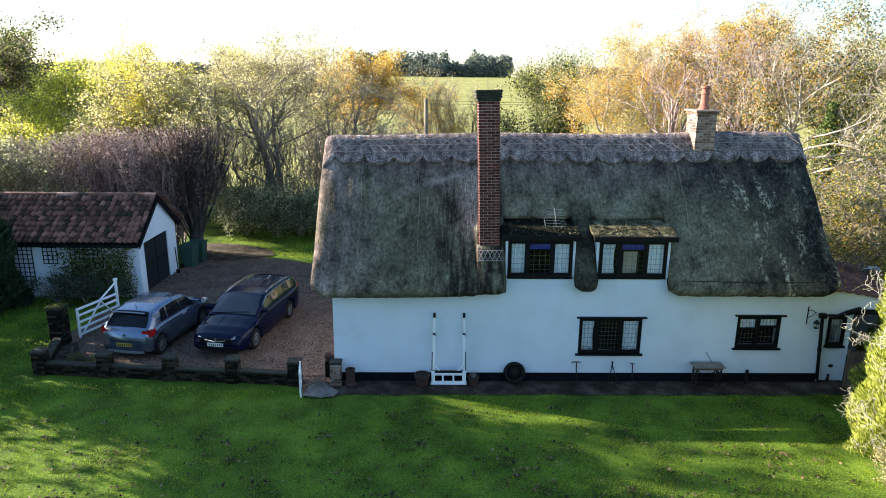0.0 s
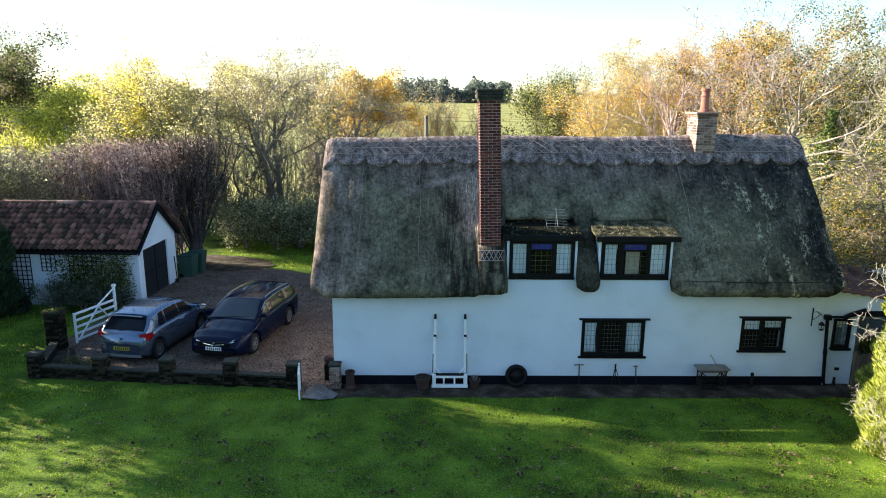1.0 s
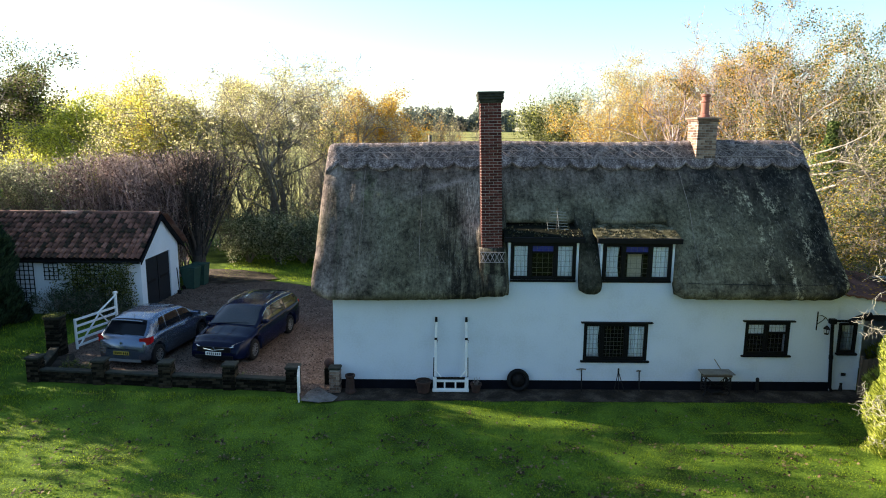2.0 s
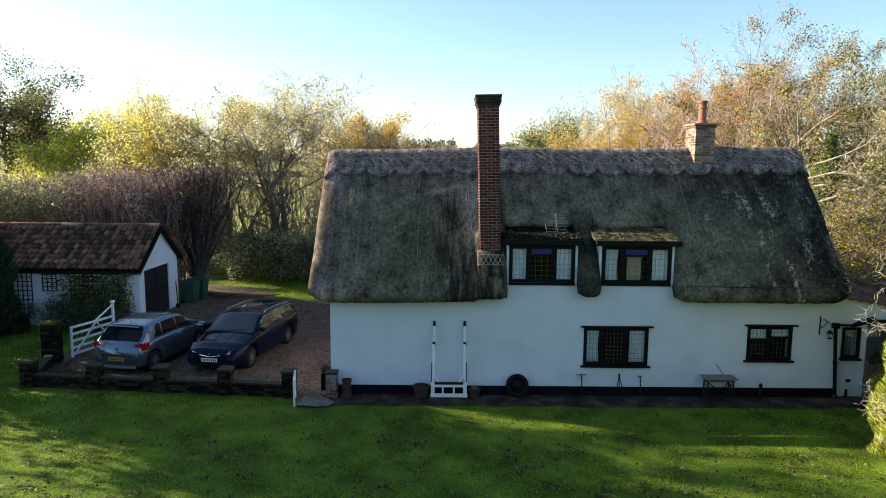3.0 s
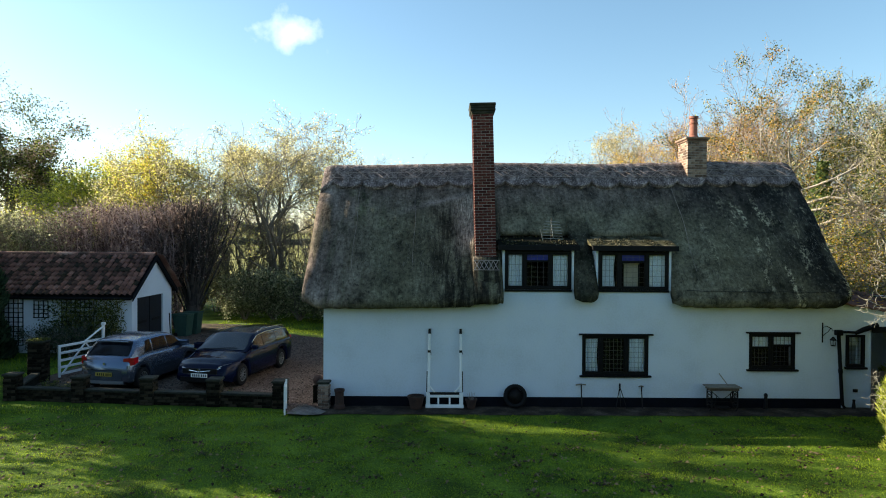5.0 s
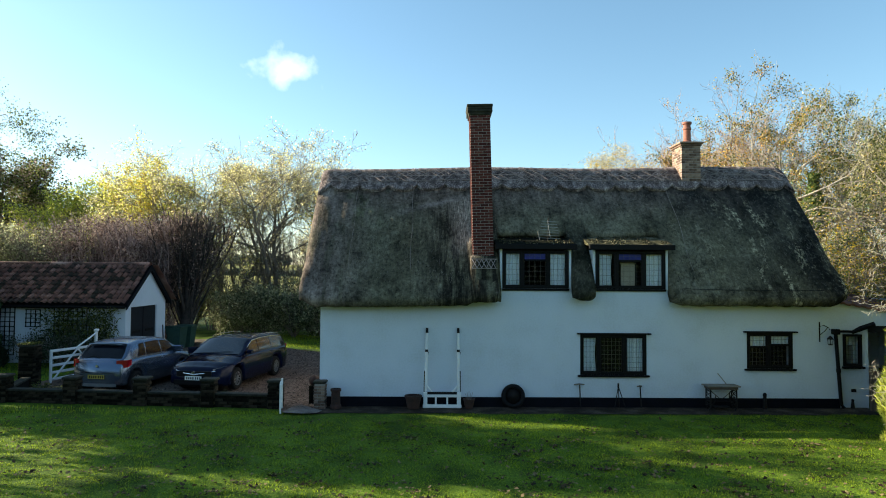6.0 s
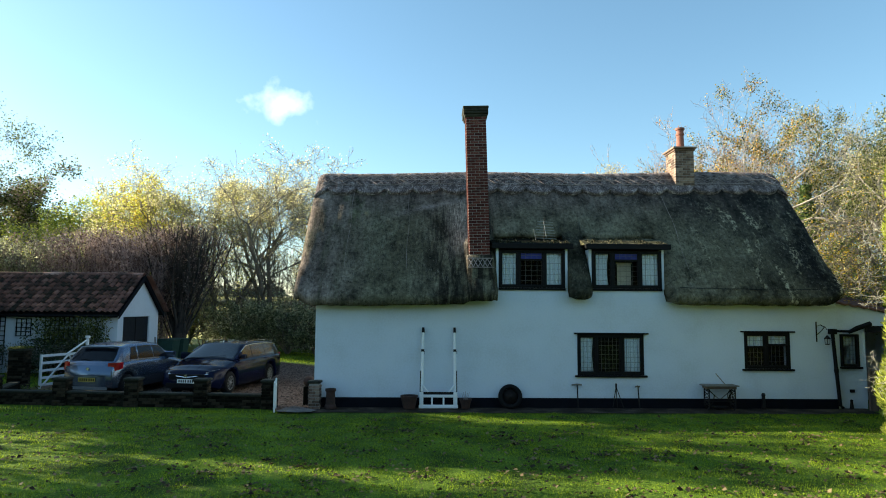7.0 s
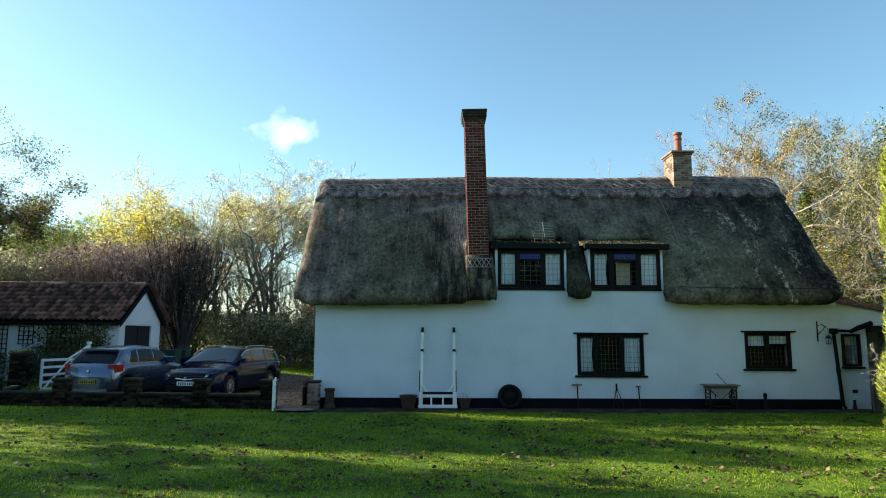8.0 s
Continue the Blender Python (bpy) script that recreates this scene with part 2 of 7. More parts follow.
m_bark_dark = material("dark_wet_bark", [(0.3, (0.012, 0.010, 0.009)), (0.7, (0.075, 0.06, 0.052))], scale=4, fine=30, stretch=(1, 1, 0.25), rough=0.95, bump=0.6, bump_dist=0.03, island=0.4)
m_grass_ground = material("lawn_soil_and_turf", [(0.36, (0.016, 0.028, 0.005)), (0.5, (0.068, 0.118, 0.013)), (0.66, (0.165, 0.25, 0.026))], scale=0.9, fine=26, rough=0.95, bump=0.8, bump_dist=0.04, detail=10, fine_amount=0.5, spec=0.1)
m_field = material("rough_pasture", [(0.3, (0.12, 0.13, 0.04)), (0.5, (0.22, 0.22, 0.07)), (0.75, (0.31, 0.29, 0.11))], scale=0.06, fine=0.9, rough=0.95, bump=0.0, detail=10, fine_amount=0.4, spec=0.1)
m_gravel = material("pea_gravel", [(0.3, (0.026, 0.018, 0.014)), (0.5, (0.125, 0.080, 0.060)), (0.72, (0.29, 0.215, 0.175))], scale=2.2, fine=26, rough=0.95, bump=1.0, bump_dist=0.04, detail=8, fine_amount=0.7, spec=0.2)
m_path = material("dirt_and_paving", [(0.34, (0.008, 0.006, 0.004)), (0.5, (0.034, 0.024, 0.017)), (0.68, (0.12, 0.092, 0.07))], scale=2.0, fine=30, rough=0.95, bump=0.7, bump_dist=0.03, detail=8, spec=0.2)
m_bark = material("grey_brown_bark", [(0.3, (0.085, 0.070, 0.058)), (0.7, (0.28, 0.24, 0.20))], scale=4, fine=30, stretch=(1, 1, 0.25), rough=0.95, bump=0.6, bump_dist=0.03)
m_bark_pale = material("pale_bark", [(0.3, (0.15, 0.13, 0.11)), (0.7, (0.42, 0.38, 0.33))], scale=4, fine=30, stretch=(1, 1, 0.25), rough=0.95, bump=0.4, bump_dist=0.03)
m_bark_red = material("purple_brown_twigs", [(0.3, (0.08, 0.055, 0.053)), (0.7, (0.42, 0.33, 0.32))], scale=3, fine=30, rough=0.95, bump=0.3, island=0.5)


def leaf_material(name, lo, mid, hi, trans=0.5):
    return material(name, [(0.25, lo), (0.5, mid), (0.78, hi)], scale=0.5, fine=6, rough=0.7, bump=0, island=0.75, translucent=trans, spec=0.2)


m_leaf_yellow = leaf_material("yellow_autumn_leaves", (0.26, 0.17, 0.02), (0.57, 0.385, 0.04), (0.77, 0.57, 0.10), 0.62)
m_leaf_lime = leaf_material("yellow_green_leaves", (0.26, 0.29, 0.04), (0.54, 0.55, 0.075), (0.77, 0.74, 0.16), 0.66)
m_leaf_olive = leaf_material("olive_willow_leaves", (0.24, 0.22, 0.11), (0.47, 0.43, 0.21), (0.68, 0.62, 0.35), 0.68)
m_leaf_orange = leaf_material("orange_oak_leaves", (0.24, 0.115, 0.02), (0.53, 0.275, 0.035), (0.72, 0.44, 0.08), 0.62)
m_leaf_green = leaf_material("green_leaves", (0.022, 0.036, 0.010), (0.085, 0.105, 0.030), (0.21, 0.22, 0.065), 0.45)
m_leaf_moss = leaf_material("roof_moss", (0.012, 0.014, 0.006), (0.04, 0.044, 0.018), (0.13, 0.11, 0.07), 0.1)
m_leaf_ivy = leaf_material("glossy_ivy_leaves", (0.03, 0.055, 0.014), (0.10, 0.15, 0.04), (0.20, 0.26, 0.08), 0.4)
m_leaf_dark = leaf_material("dark_evergreen_leaves", (0.010, 0.022, 0.012), (0.025, 0.045, 0.02), (0.05, 0.08, 0.035), 0.2)
m_leaf_gold = leaf_material("golden_conifer_sprays", (0.16, 0.20, 0.03), (0.36, 0.40, 0.06), (0.52, 0.54, 0.12), 0.4)
m_leaf_brown = leaf_material("brown_beech_leaves", (0.08, 0.05, 0.043), (0.23, 0.155, 0.135), (0.42, 0.33, 0.295), 0.35)
m_leaf_fallen = leaf_material("fallen_leaves", (0.020, 0.012, 0.007), (0.070, 0.044, 0.022), (0.22, 0.165, 0.085), 0.15)
m_leaf_pale = leaf_material("silvery_seed_heads", (0.12, 0.105, 0.075), (0.23, 0.205, 0.15), (0.36, 0.33, 0.25))
m_leaf_sage = leaf_material("sage_green_leaves", (0.09, 0.105, 0.055), (0.22, 0.24, 0.13), (0.44, 0.45, 0.29), 0.5)
m_far_leaf = leaf_material("far_wood_foliage", (0.07, 0.09, 0.085), (0.13, 0.16, 0.135), (0.22, 0.24, 0.18), 0.3)
m_glass = glass("window_glass", (0.98, 0.99, 0.99))
# near-black that stands in for the shade inside the rooms
m_dark = plain("unlit_room_black", (0.012, 0.011, 0.011), rough=0.95, var=0.3, spec=0.1)
m_curtain = material("net_curtain", [(0.3, (0.62, 0.66, 0.72)), (0.7, (0.90, 0.92, 0.95))], scale=5, fine=30, stretch=(5, 1, 0.15), rough=0.9, bump=0.2)
m_lead = plain("lead_cames", (0.10, 0.10, 0.095), rough=0.7, metal=0.3)
m_blueglass = plain("blue_stained_glass", (0.03, 0.035, 0.20), rough=0.3, var=0.4, spec=0.2)
m_felt = material("black_roof_felt", [(0.3, (0.004, 0.004, 0.004)), (0.7, (0.014, 0.016, 0.010))], scale=4, fine=40, rough=0.97, bump=0.6, spec=0.04)
m_mosslead = material("mossy_dormer_roof", [(0.36, (0.014, 0.013, 0.010)), (0.5, (0.055, 0.052, 0.026)), (0.66, (0.17, 0.155, 0.11))], scale=6, fine=50, rough=0.95, bump=0.6, spec=0.1)
m_iron = plain("rusty_black_iron", (0.014, 0.012, 0.012), rough=0.7, metal=0.2, var=0.4, spec=0.2)
m_rubber = plain("tyre_rubber", (0.009, 0.009, 0.010), rough=0.85, var=0.3, spec=0.15)
m_wood = material("weathered_timber", [(0.3, (0.09, 0.075, 0.06)), (0.7, (0.26, 0.23, 0.19))], scale=3, fine=40, stretch=(1, 1, 0.2), rough=0.9, bump=0.4)
m_fence = material("brown_fence_boards", [(0.3, (0.05, 0.035, 0.025)), (0.7, (0.14, 0.10, 0.075))], scale=3, fine=40, stretch=(1, 1, 0.15), rough=0.9, bump=0.4, each=0.4)
m_alu = plain("aluminium_rods", (0.27, 0.27, 0.255), rough=0.7)


# ---- mesh helpers ----
class Geo:
    """Collects vertices and faces of one part."""

    def __init__(self):
        self.v, self.f = [], []

    def add(self, vs, fs):
        k = len(self.v)
        self.v += [tuple(p) for p in vs]
        self.f += [tuple(k + i for i in q) for q in fs]
        return self

    def box(self, x0, y0, z0, x1, y1, z1, ch=0.0, m=None):
        """A box with chamfered edges."""
        if ch <= 0:
            vs = [Vector((x, y, z)) for z in (z0, z1) for y in (y0, y1) for x in (x0, x1)]
            fs = [(0, 2, 3, 1), (4, 5, 7, 6), (0, 1, 5, 4), (2, 6, 7, 3), (0, 4, 6, 2), (1, 3, 7, 5)]
        else:
            bm = bmesh.new()
            bmesh.ops.create_cube(bm, size=1)
            for v in bm.verts:
                v.co = Vector(((x0 + x1) / 2 + v.co.x * (x1 - x0), (y0 + y1) / 2 + v.co.y * (y1 - y0), (z0 + z1) / 2 + v.co.z * (z1 - z0)))
            bmesh.ops.bevel(bm, geom=bm.edges[:], offset=ch, segments=1, affect="EDGES", profile=0.5)
            bm.verts.index_update()
            vs, fs = [v.co.copy() for v in bm.verts], [tuple(v.index for v in f.verts) for f in bm.faces]
            bm.free()
        return self.add([m @ p for p in vs] if m else vs, fs)

    def tube(self, pts, r, n=8, cap=True):
        """A tube along points; r is one radius or one for each point."""
        pts = [Vector(p) for p in pts]
        rs = r if isinstance(r, (list, tuple)) else [r] * len(pts)
        k = len(self.v)
        for i, p in enumerate(pts):
            d = (pts[min(i + 1, len(pts) - 1)] - pts[max(i - 1, 0)]).normalized()
            a = d.orthogonal().normalized() if abs(d.z) < 0.95 else (Vector((1, 0, 0)) - d * d.x).normalized()
            b = d.cross(a)
            self.v += [tuple(p + (a * math.cos(t) + b * math.sin(t)) * rs[i]) for t in (2 * math.pi * j / n for j in range(n))]
        for i in range(len(pts) - 1):
            for j in range(n):
                a, b = k + i * n + j, k + i * n + (j + 1) % n
                self.f.append((a, b, b + n, a + n))
        if cap:
            self.f.append(tuple(k + j for j in reversed(range(n))))
            self.f.append(tuple(k + (len(pts) - 1) * n + j for j in range(n)))
        return self

    def lathe(self, prof, n=16, c=(0, 0, 0)):
        """Turns (radius, height) pairs about the z axis through c."""
        k = len(self.v)
        for r, z in prof:
            self.v += [(c[0] + r * math.cos(2 * math.pi * j / n), c[1] + r * math.sin(2 * math.pi * j / n), c[2] + z) for j in range(n)]
        for i in range(len(prof) - 1):
            for j in range(n):
                a, b = k + i * n + j, k + i * n + (j + 1) % n
                self.f.append((a, b, b + n, a + n))
        return self

    def loft(self, rings, closed=True, caps=False):
        k, n = len(self.v), len(rings[0])
        for ring in rings:
            self.v += [tuple(p) for p in ring]
        for i in range(len(rings) - 1):
            for j in range(n if closed else n - 1):
                a, b = k + i * n + j, k + i * n + (j + 1) % n
                self.f.append((a, a + n, b + n, b))
        if caps:
            self.f.append(tuple(k + j for j in range(n)))
            self.f.append(tuple(k + (len(rings) - 1) * n + j for j in reversed(range(n))))
        return self

    def mesh(self, name, mat, smooth=False):
        me = bpy.data.meshes.new(name)
        me.from_pydata(self.v, [], self.f)
        me.materials.append(mat)
        if smooth:
            me.polygons.foreach_set("use_smooth", [True] * len(me.polygons))
        me.update()
        return me


def part(name, geo, mat, parent=None, label="", smooth=False, m=None):
    """Links the geometry as one mesh object, under a thing or a part when there is one."""
    me = geo if isinstance(geo, bpy.types.Mesh) else geo.mesh(name, mat, smooth)
    ob = new(name, me)
    if parent:
        ob.parent = parent
    if m is not None:
        ob.matrix_basis = m
    return tagged(ob, label=label)


def thing(name, label, category, m=None, group="", kind=""):
    ob = new(name)
    ob.empty_display_size = 0.1
    if m is not None:
        ob.matrix_basis = m
    return tagged(ob, label=label, category=category, group=group, kind=kind)


def fast_mesh(name, verts, faces, mat, smooth=False):
    """A mesh from an array of vertices and an array of quads or triangles."""
    me = bpy.data.meshes.new(name)
    k, n = faces.shape
    me.vertices.add(len(verts))
    me.vertices.foreach_set("co", np.ascontiguousarray(verts, dtype=np.float32).ravel())
    me.loops.add(k * n)
    me.loops.foreach_set("vertex_index", np.ascontiguousarray(faces, dtype=np.int32).ravel())
    me.polygons.add(k)
    me.polygons.foreach_set("loop_start", np.arange(0, k * n, n, dtype=np.int32))
    me.polygons.foreach_set("loop_total", np.full(k, n, dtype=np.int32))
    if smooth:
        me.polygons.foreach_set("use_smooth", np.ones(k, dtype=bool))
    me.materials.append(mat)
    me.update(calc_edges=True)
    me.validate()
    return me


def smooth01(a, b, x):
    t = min(1.0, max(0.0, (x - a) / (b - a)))
    return t * t * (3 - 2 * t)


# ---- ground ----
def ground_z(x, y):
    z = 0.2 * smooth01(3, 8, y) * smooth01(-4, -7, x)
    d = math.hypot(x, y + 17)
    if y > 0:
        z += 9.0 * smooth01(110, 480, d)
    return z


def ground_sheet():
    xs = sorted({-1600, -1000, -650, -420, -280, -190, -130, -90, -65, -48, -36, 1600, 1000, 650, 420, 280, 190, 130, 90, 65, 48, 36} | {i * 1.0 for i in range(-28, 29)})
    ys = sorted({-1500, -700, -300, -120, -60, -35, 48, 60, 75, 95, 120, 150, 185, 225, 270, 320, 380, 440, 520, 650, 900, 1500} | {i * 1.0 for i in range(-24, 40)})
    vs = [(x, y, ground_z(x, y) + 0.03 * noise.noise((x * 0.3, y * 0.3, 0)) * (1 if y < -1.2 or y > 13 else 0)) for y in ys for x in xs]
    n = len(xs)
    fs = [(j * n + i, j * n + i + 1, (j + 1) * n + i + 1, (j + 1) * n + i) for j in range(len(ys) - 1) for i in range(n - 1)]
    g = Geo().add(vs, fs)
    ob = part("ground", g, m_grass_ground, smooth=True)
    ob.data.materials.append(m_field)
    for p in ob.data.polygons:
        if p.center.y > 24:
            p.material_index = 1
    return tagged(ob, "mown green lawn running out into rough pasture and fields", "ground", kind="structure")


ground_sheet()


def sheet(name, outline, z, mat, label, category, step=0.5):
    """A thin made-up surface that follows the ground, cut to an outline of (x, y)."""
    bm = bmesh.new()
    f = bm.faces.new([bm.verts.new((x, y, 0)) for x, y in outline])
    for axis in (0, 1):
        lo, hi = min(p[axis] for p in outline), max(p[axis] for p in outline)
        c = lo + step
        while c < hi:
            no = (1, 0, 0) if axis == 0 else (0, 1, 0)
            bmesh.ops.bisect_plane(bm, geom=bm.verts[:] + bm.edges[:] + bm.faces[:], plane_co=[c * q for q in no], plane_no=no)
            c += step
    for v in bm.verts:
        v.co.z = ground_z(v.co.x, v.co.y) + z + 0.012 * noise.noise(v.co * 1.3)
    me = bpy.data.meshes.new(name)
    bm.to_mesh(me)
    bm.free()
    me.materials.append(mat)
    me.polygons.foreach_set("use_smooth", [True] * len(me.polygons))
    return tagged(new(name, me), label, category, kind="structure")


sheet("driveway", [(-11.1, 0.35), (-3.7, -0.25), (-3.3, -1.0), (-2.7, -1.02), (-2.66, 0.2), (-2.66, 11.0), (-5.5, 11.3), (-8, 12.0), (-9.6, 12.8), (-10.6, 10.6), (-10.9, 6.6), (-11.6, 4.6), (-11.9, 2.2)],
      0.035, m_gravel, "brown pea gravel driveway with wear and fallen leaves", "driveway")
sheet("pavement", [(-2.7, -1.0)] + [(-2.2 + 0.45 * i, -0.86 + 0.05 * math.sin(i * 1.7) * math.sin(i * 0.61)) for i in range(31)] + [(11.6, 0.2), (-2.66, 0.2)], 0.014, m_path, "strip of dark bare earth and paving along the cottage wall", "path")
sheet("paving", [(-3.4, -0.98), (-2.9, -1.10), (-2.55, -1.02), (-2.45, -0.72), (-2.76, -0.46), (-3.1, -0.05), (-3.3, -0.4)], 0.052,
      material("worn_concrete", [(0.34, (0.05, 0.04, 0.034)), (0.5, (0.15, 0.13, 0.118)), (0.66, (0.28, 0.25, 0.235))], scale=2.5, fine=25, rough=0.9, bump=0.5, detail=9),
      "worn pale concrete paving at the cottage corner", "paving", 0.2)


# ---- the cottage ----
X0, X1, DEPTH = -2.66, 10.85, 4.8
RIDGE_Y = 2.62
DORMERS = ((2.0, 3.80), (4.42, 6.32))


def ridge_z(x):
    return 6.46 + 0.012 * (x + 3) + 0.025 * math.sin(x * 0.9)


def slope_z(x, y):
    """The thatch's upper surface on the front slope."""
    u = (y + 0.5) / (RIDGE_Y + 0.5)
    return 2.86 + (ridge_z(x) - 2.86) * u + 0.20 * math.sin(math.pi * min(1, max(0, u)))


def eave_y(x):
    """How far the thatch comes forward at x: cut back above the dormers."""
    y = -0.50
    for a, b in DORMERS:
        if a - 0.03 < x < b + 0.03:
            return 0.80
        d = (a - 0.03 - x) if x < a else (x - b - 0.03)
        if 0 <= d < 0.26:
            y += 0.10 * (1 - d / 0.26) ** 3
    return y


def edge_round(x, y):
    """The rolled edge of the thatch beside a dormer."""
    r = 0.0
    for a, b in DORMERS:
        d = (a - 0.03 - x) if x < a else (x - b - 0.03)
        if 0 <= d < 0.14:
            r = max(r, 0.11 * (1 - math.sqrt(max(0, 1 - (1 - d / 0.14) ** 2))))
    return r * smooth01(1.1, 0.6, y)


def eave_lift(x):
    if x < 1.9:
        return 0.06 * smooth01(-1, 1.9, x)
    if 3.7 < x < 4.5:
        return 0.18
    if x > 6.3:
        return 0.09 - 0.02 * smooth01(6.3, 7.6, x)
    return 0.0


def thatch_roof(parent):
    xa, xb = -3.16, 10.84
    xs = list(np.arange(xa, xb + 0.01, 0.07))
    for a, b in DORMERS:
        xs += [a - 0.031, a - 0.029, b + 0.029, b + 0.031]
    xs = sorted(xs)
    nf, rings, uvs = 64, [], []
    for x in xs:
        e = min(x - xa, xb - x)
        corner = 0.30 * (1 - min(1, e / 0.55)) ** 2
        inset = 0.22 * (1 - math.sqrt(max(0, 1 - (1 - min(1, e / 0.3)) ** 2)))
        ye = eave_y(x)
        front = []
        for i in range(nf + 1):
            u = i / nf
            y = RIDGE_Y + (ye - RIDGE_Y) * u
            z = slope_z(x, y)
            low = eave_lift(x) * smooth01(1.2, -0.5, y) + corner * smooth01(0.3, -0.5, y)
            nrm = Vector((0, -0.78, 0.62))
            rough_ = 0.05 * noise.noise((x * 0.7, y * 0.9, z * 0.5)) + 0.02 * noise.noise((x * 4, y * 1.0, 3)) + 0.010 * noise.noise((x * 17, y * 3, 9))
            bulge = 0.0
            if 1.1 < x < 2.0 and y < 0.9:
                bulge = 0.10 * smooth01(1.1, 1.25, x) * smooth01(0.9, 0.3, y)
            p = Vector((x, y, z + low)) + nrm * (rough_ + bulge - inset - edge_round(x, y))
            front.append(p)
        end = front[-1]
        r_lip = 0.18 if ye < 0 else 0.10
        n0, t0 = Vector((0, -0.78, 0.62)), Vector((0, -0.62, -0.78))
        lip = [end - n0 * r_lip + (n0 * math.cos(a) + t0 * math.sin(a)) * r_lip * (1 + 0.10 * noise.noise((x * 6, a, 2))) for a in (0.4, 0.8, 1.2, 1.6, 2.0, 2.5)]
        under = [Vector((x, 0.6 + max(0, ye), slope_z(x, 0.6 + max(0, ye)) - 0.62)), Vector((x, RIDGE_Y, ridge_z(x) - 0.6 - inset))]
        back = [Vector((x, 2 * RIDGE_Y - p.y, p.z + (0 if ye < 0 else 0))) for p in [Vector((x, RIDGE_Y + (-0.5 - RIDGE_Y) * i / 12, slope_z(x, RIDGE_Y + (-0.5 - RIDGE_Y) * i / 12) - inset)) for i in range(13)]]
        ring = list(reversed(lip)) + list(reversed(front)) + back[1:] + [back[-1] + Vector((0, -0.3, -0.3)), under[1]] + [under[0]]
        rings.append(ring)
        run = np.cumsum([0] + [(ring[i + 1] - ring[i]).length for i in range(len(ring) - 1)])
        top = run[nf + len(lip)]
        uvs.append([(x, r - top) for r in run])
    g = Geo().loft(rings, closed=True, caps=True)
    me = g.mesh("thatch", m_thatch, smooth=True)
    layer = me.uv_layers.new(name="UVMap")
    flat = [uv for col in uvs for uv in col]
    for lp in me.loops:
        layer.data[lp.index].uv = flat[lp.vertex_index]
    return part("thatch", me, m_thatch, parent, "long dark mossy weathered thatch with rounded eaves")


def ridge_cap(parent):
    xs = np.arange(-3.1, 10.79, 0.035)
    rings, uvs = [], []
    per = 0.83
    for x in xs:
        c = ((x + 2.75) / per) % 1.0
        drop = 0.72 + 0.27 * math.sqrt(max(0, 1 - (2 * c - 1) ** 2))
        col = []
        e = min(x + 3.12, 10.8 - x)
        inset = 0.2 * (1 - math.sqrt(max(0, 1 - (1 - min(1, e / 0.3)) ** 2)))
        for i in range(-16, 17):
            u = abs(i) / 16
            dy = drop * u * 0.72
            y = RIDGE_Y - dy
            z = slope_z(x, y) - inset
            rough_ = 0.02 * noise.noise((x * 4, i * 0.25, 1)) + 0.015 * noise.noise((x * 14, i * 0.6, 5))
            lift = 0.10 + rough_
            p = Vector((x, y - 0.7 * lift * (1 if u > 0.1 else u * 10), z + 0.72 * lift + 0.03 * (1 - u)))
            if i > 0:
                p.y = 2 * RIDGE_Y - p.y
            col.append(p)
        first, last = col[0], col[-1]
        col = [first + Vector((0, 0.12, -0.1))] + col + [last + Vector((0, -0.12, -0.1))]
        rings.append(col)
        run = np.cumsum([0] + [(col[i + 1] - col[i]).length for i in range(len(col) - 1)])
        uvs.append([(x, r) for r in run])
    g = Geo().loft(rings, closed=True, caps=True)
    me = g.mesh("ridge_cap", m_ridge, smooth=True)
    layer = me.uv_layers.new(name="UVMap")
    flat = [uv for col in uvs for uv in col]
    for lp in me.loops:
        layer.data[lp.index].uv = flat[lp.vertex_index]
    return part("ridge_cap", me, m_ridge, parent, "scalloped pale straw ridge cap")


def on_slope(x, dist, out):
    """A point on the front slope, so far down from the ridge and proud of the surface."""
    y = RIDGE_Y - dist * 0.62
    return Vector((x, y - 0.78 * out, slope_z(x, y) + 0.62 * out))


def ridge_spars(parent):
    rng = random.Random(9)
    for d in (0.16, 0.42, 0.70):
        part("ligger", Geo().tube([on_slope(x, d + rng.uniform(-0.012, 0.012), 0.128 + rng.uniform(-0.006, 0.006)) for x in np.arange(-2.9, 10.7, 0.3)], 0.009, 4), m_spar, parent, "hazel rod along the ridge")
    x = -2.9
    while x < 10.5:
        w = 0.235 + rng.uniform(-0.03, 0.03)
        for a, b in ((0.17, 0.42), (0.42, 0.70)):
            for p, q in ((x, x + w), (x + w, x)):
                if rng.random() < 0.62:
                    part("spar", Geo().tube([on_slope(p + rng.uniform(-0.02, 0.02), a, 0.137), on_slope(q + rng.uniform(-0.02, 0.02), b, 0.134)], 0.008, 3), m_spar, parent)
        x += w


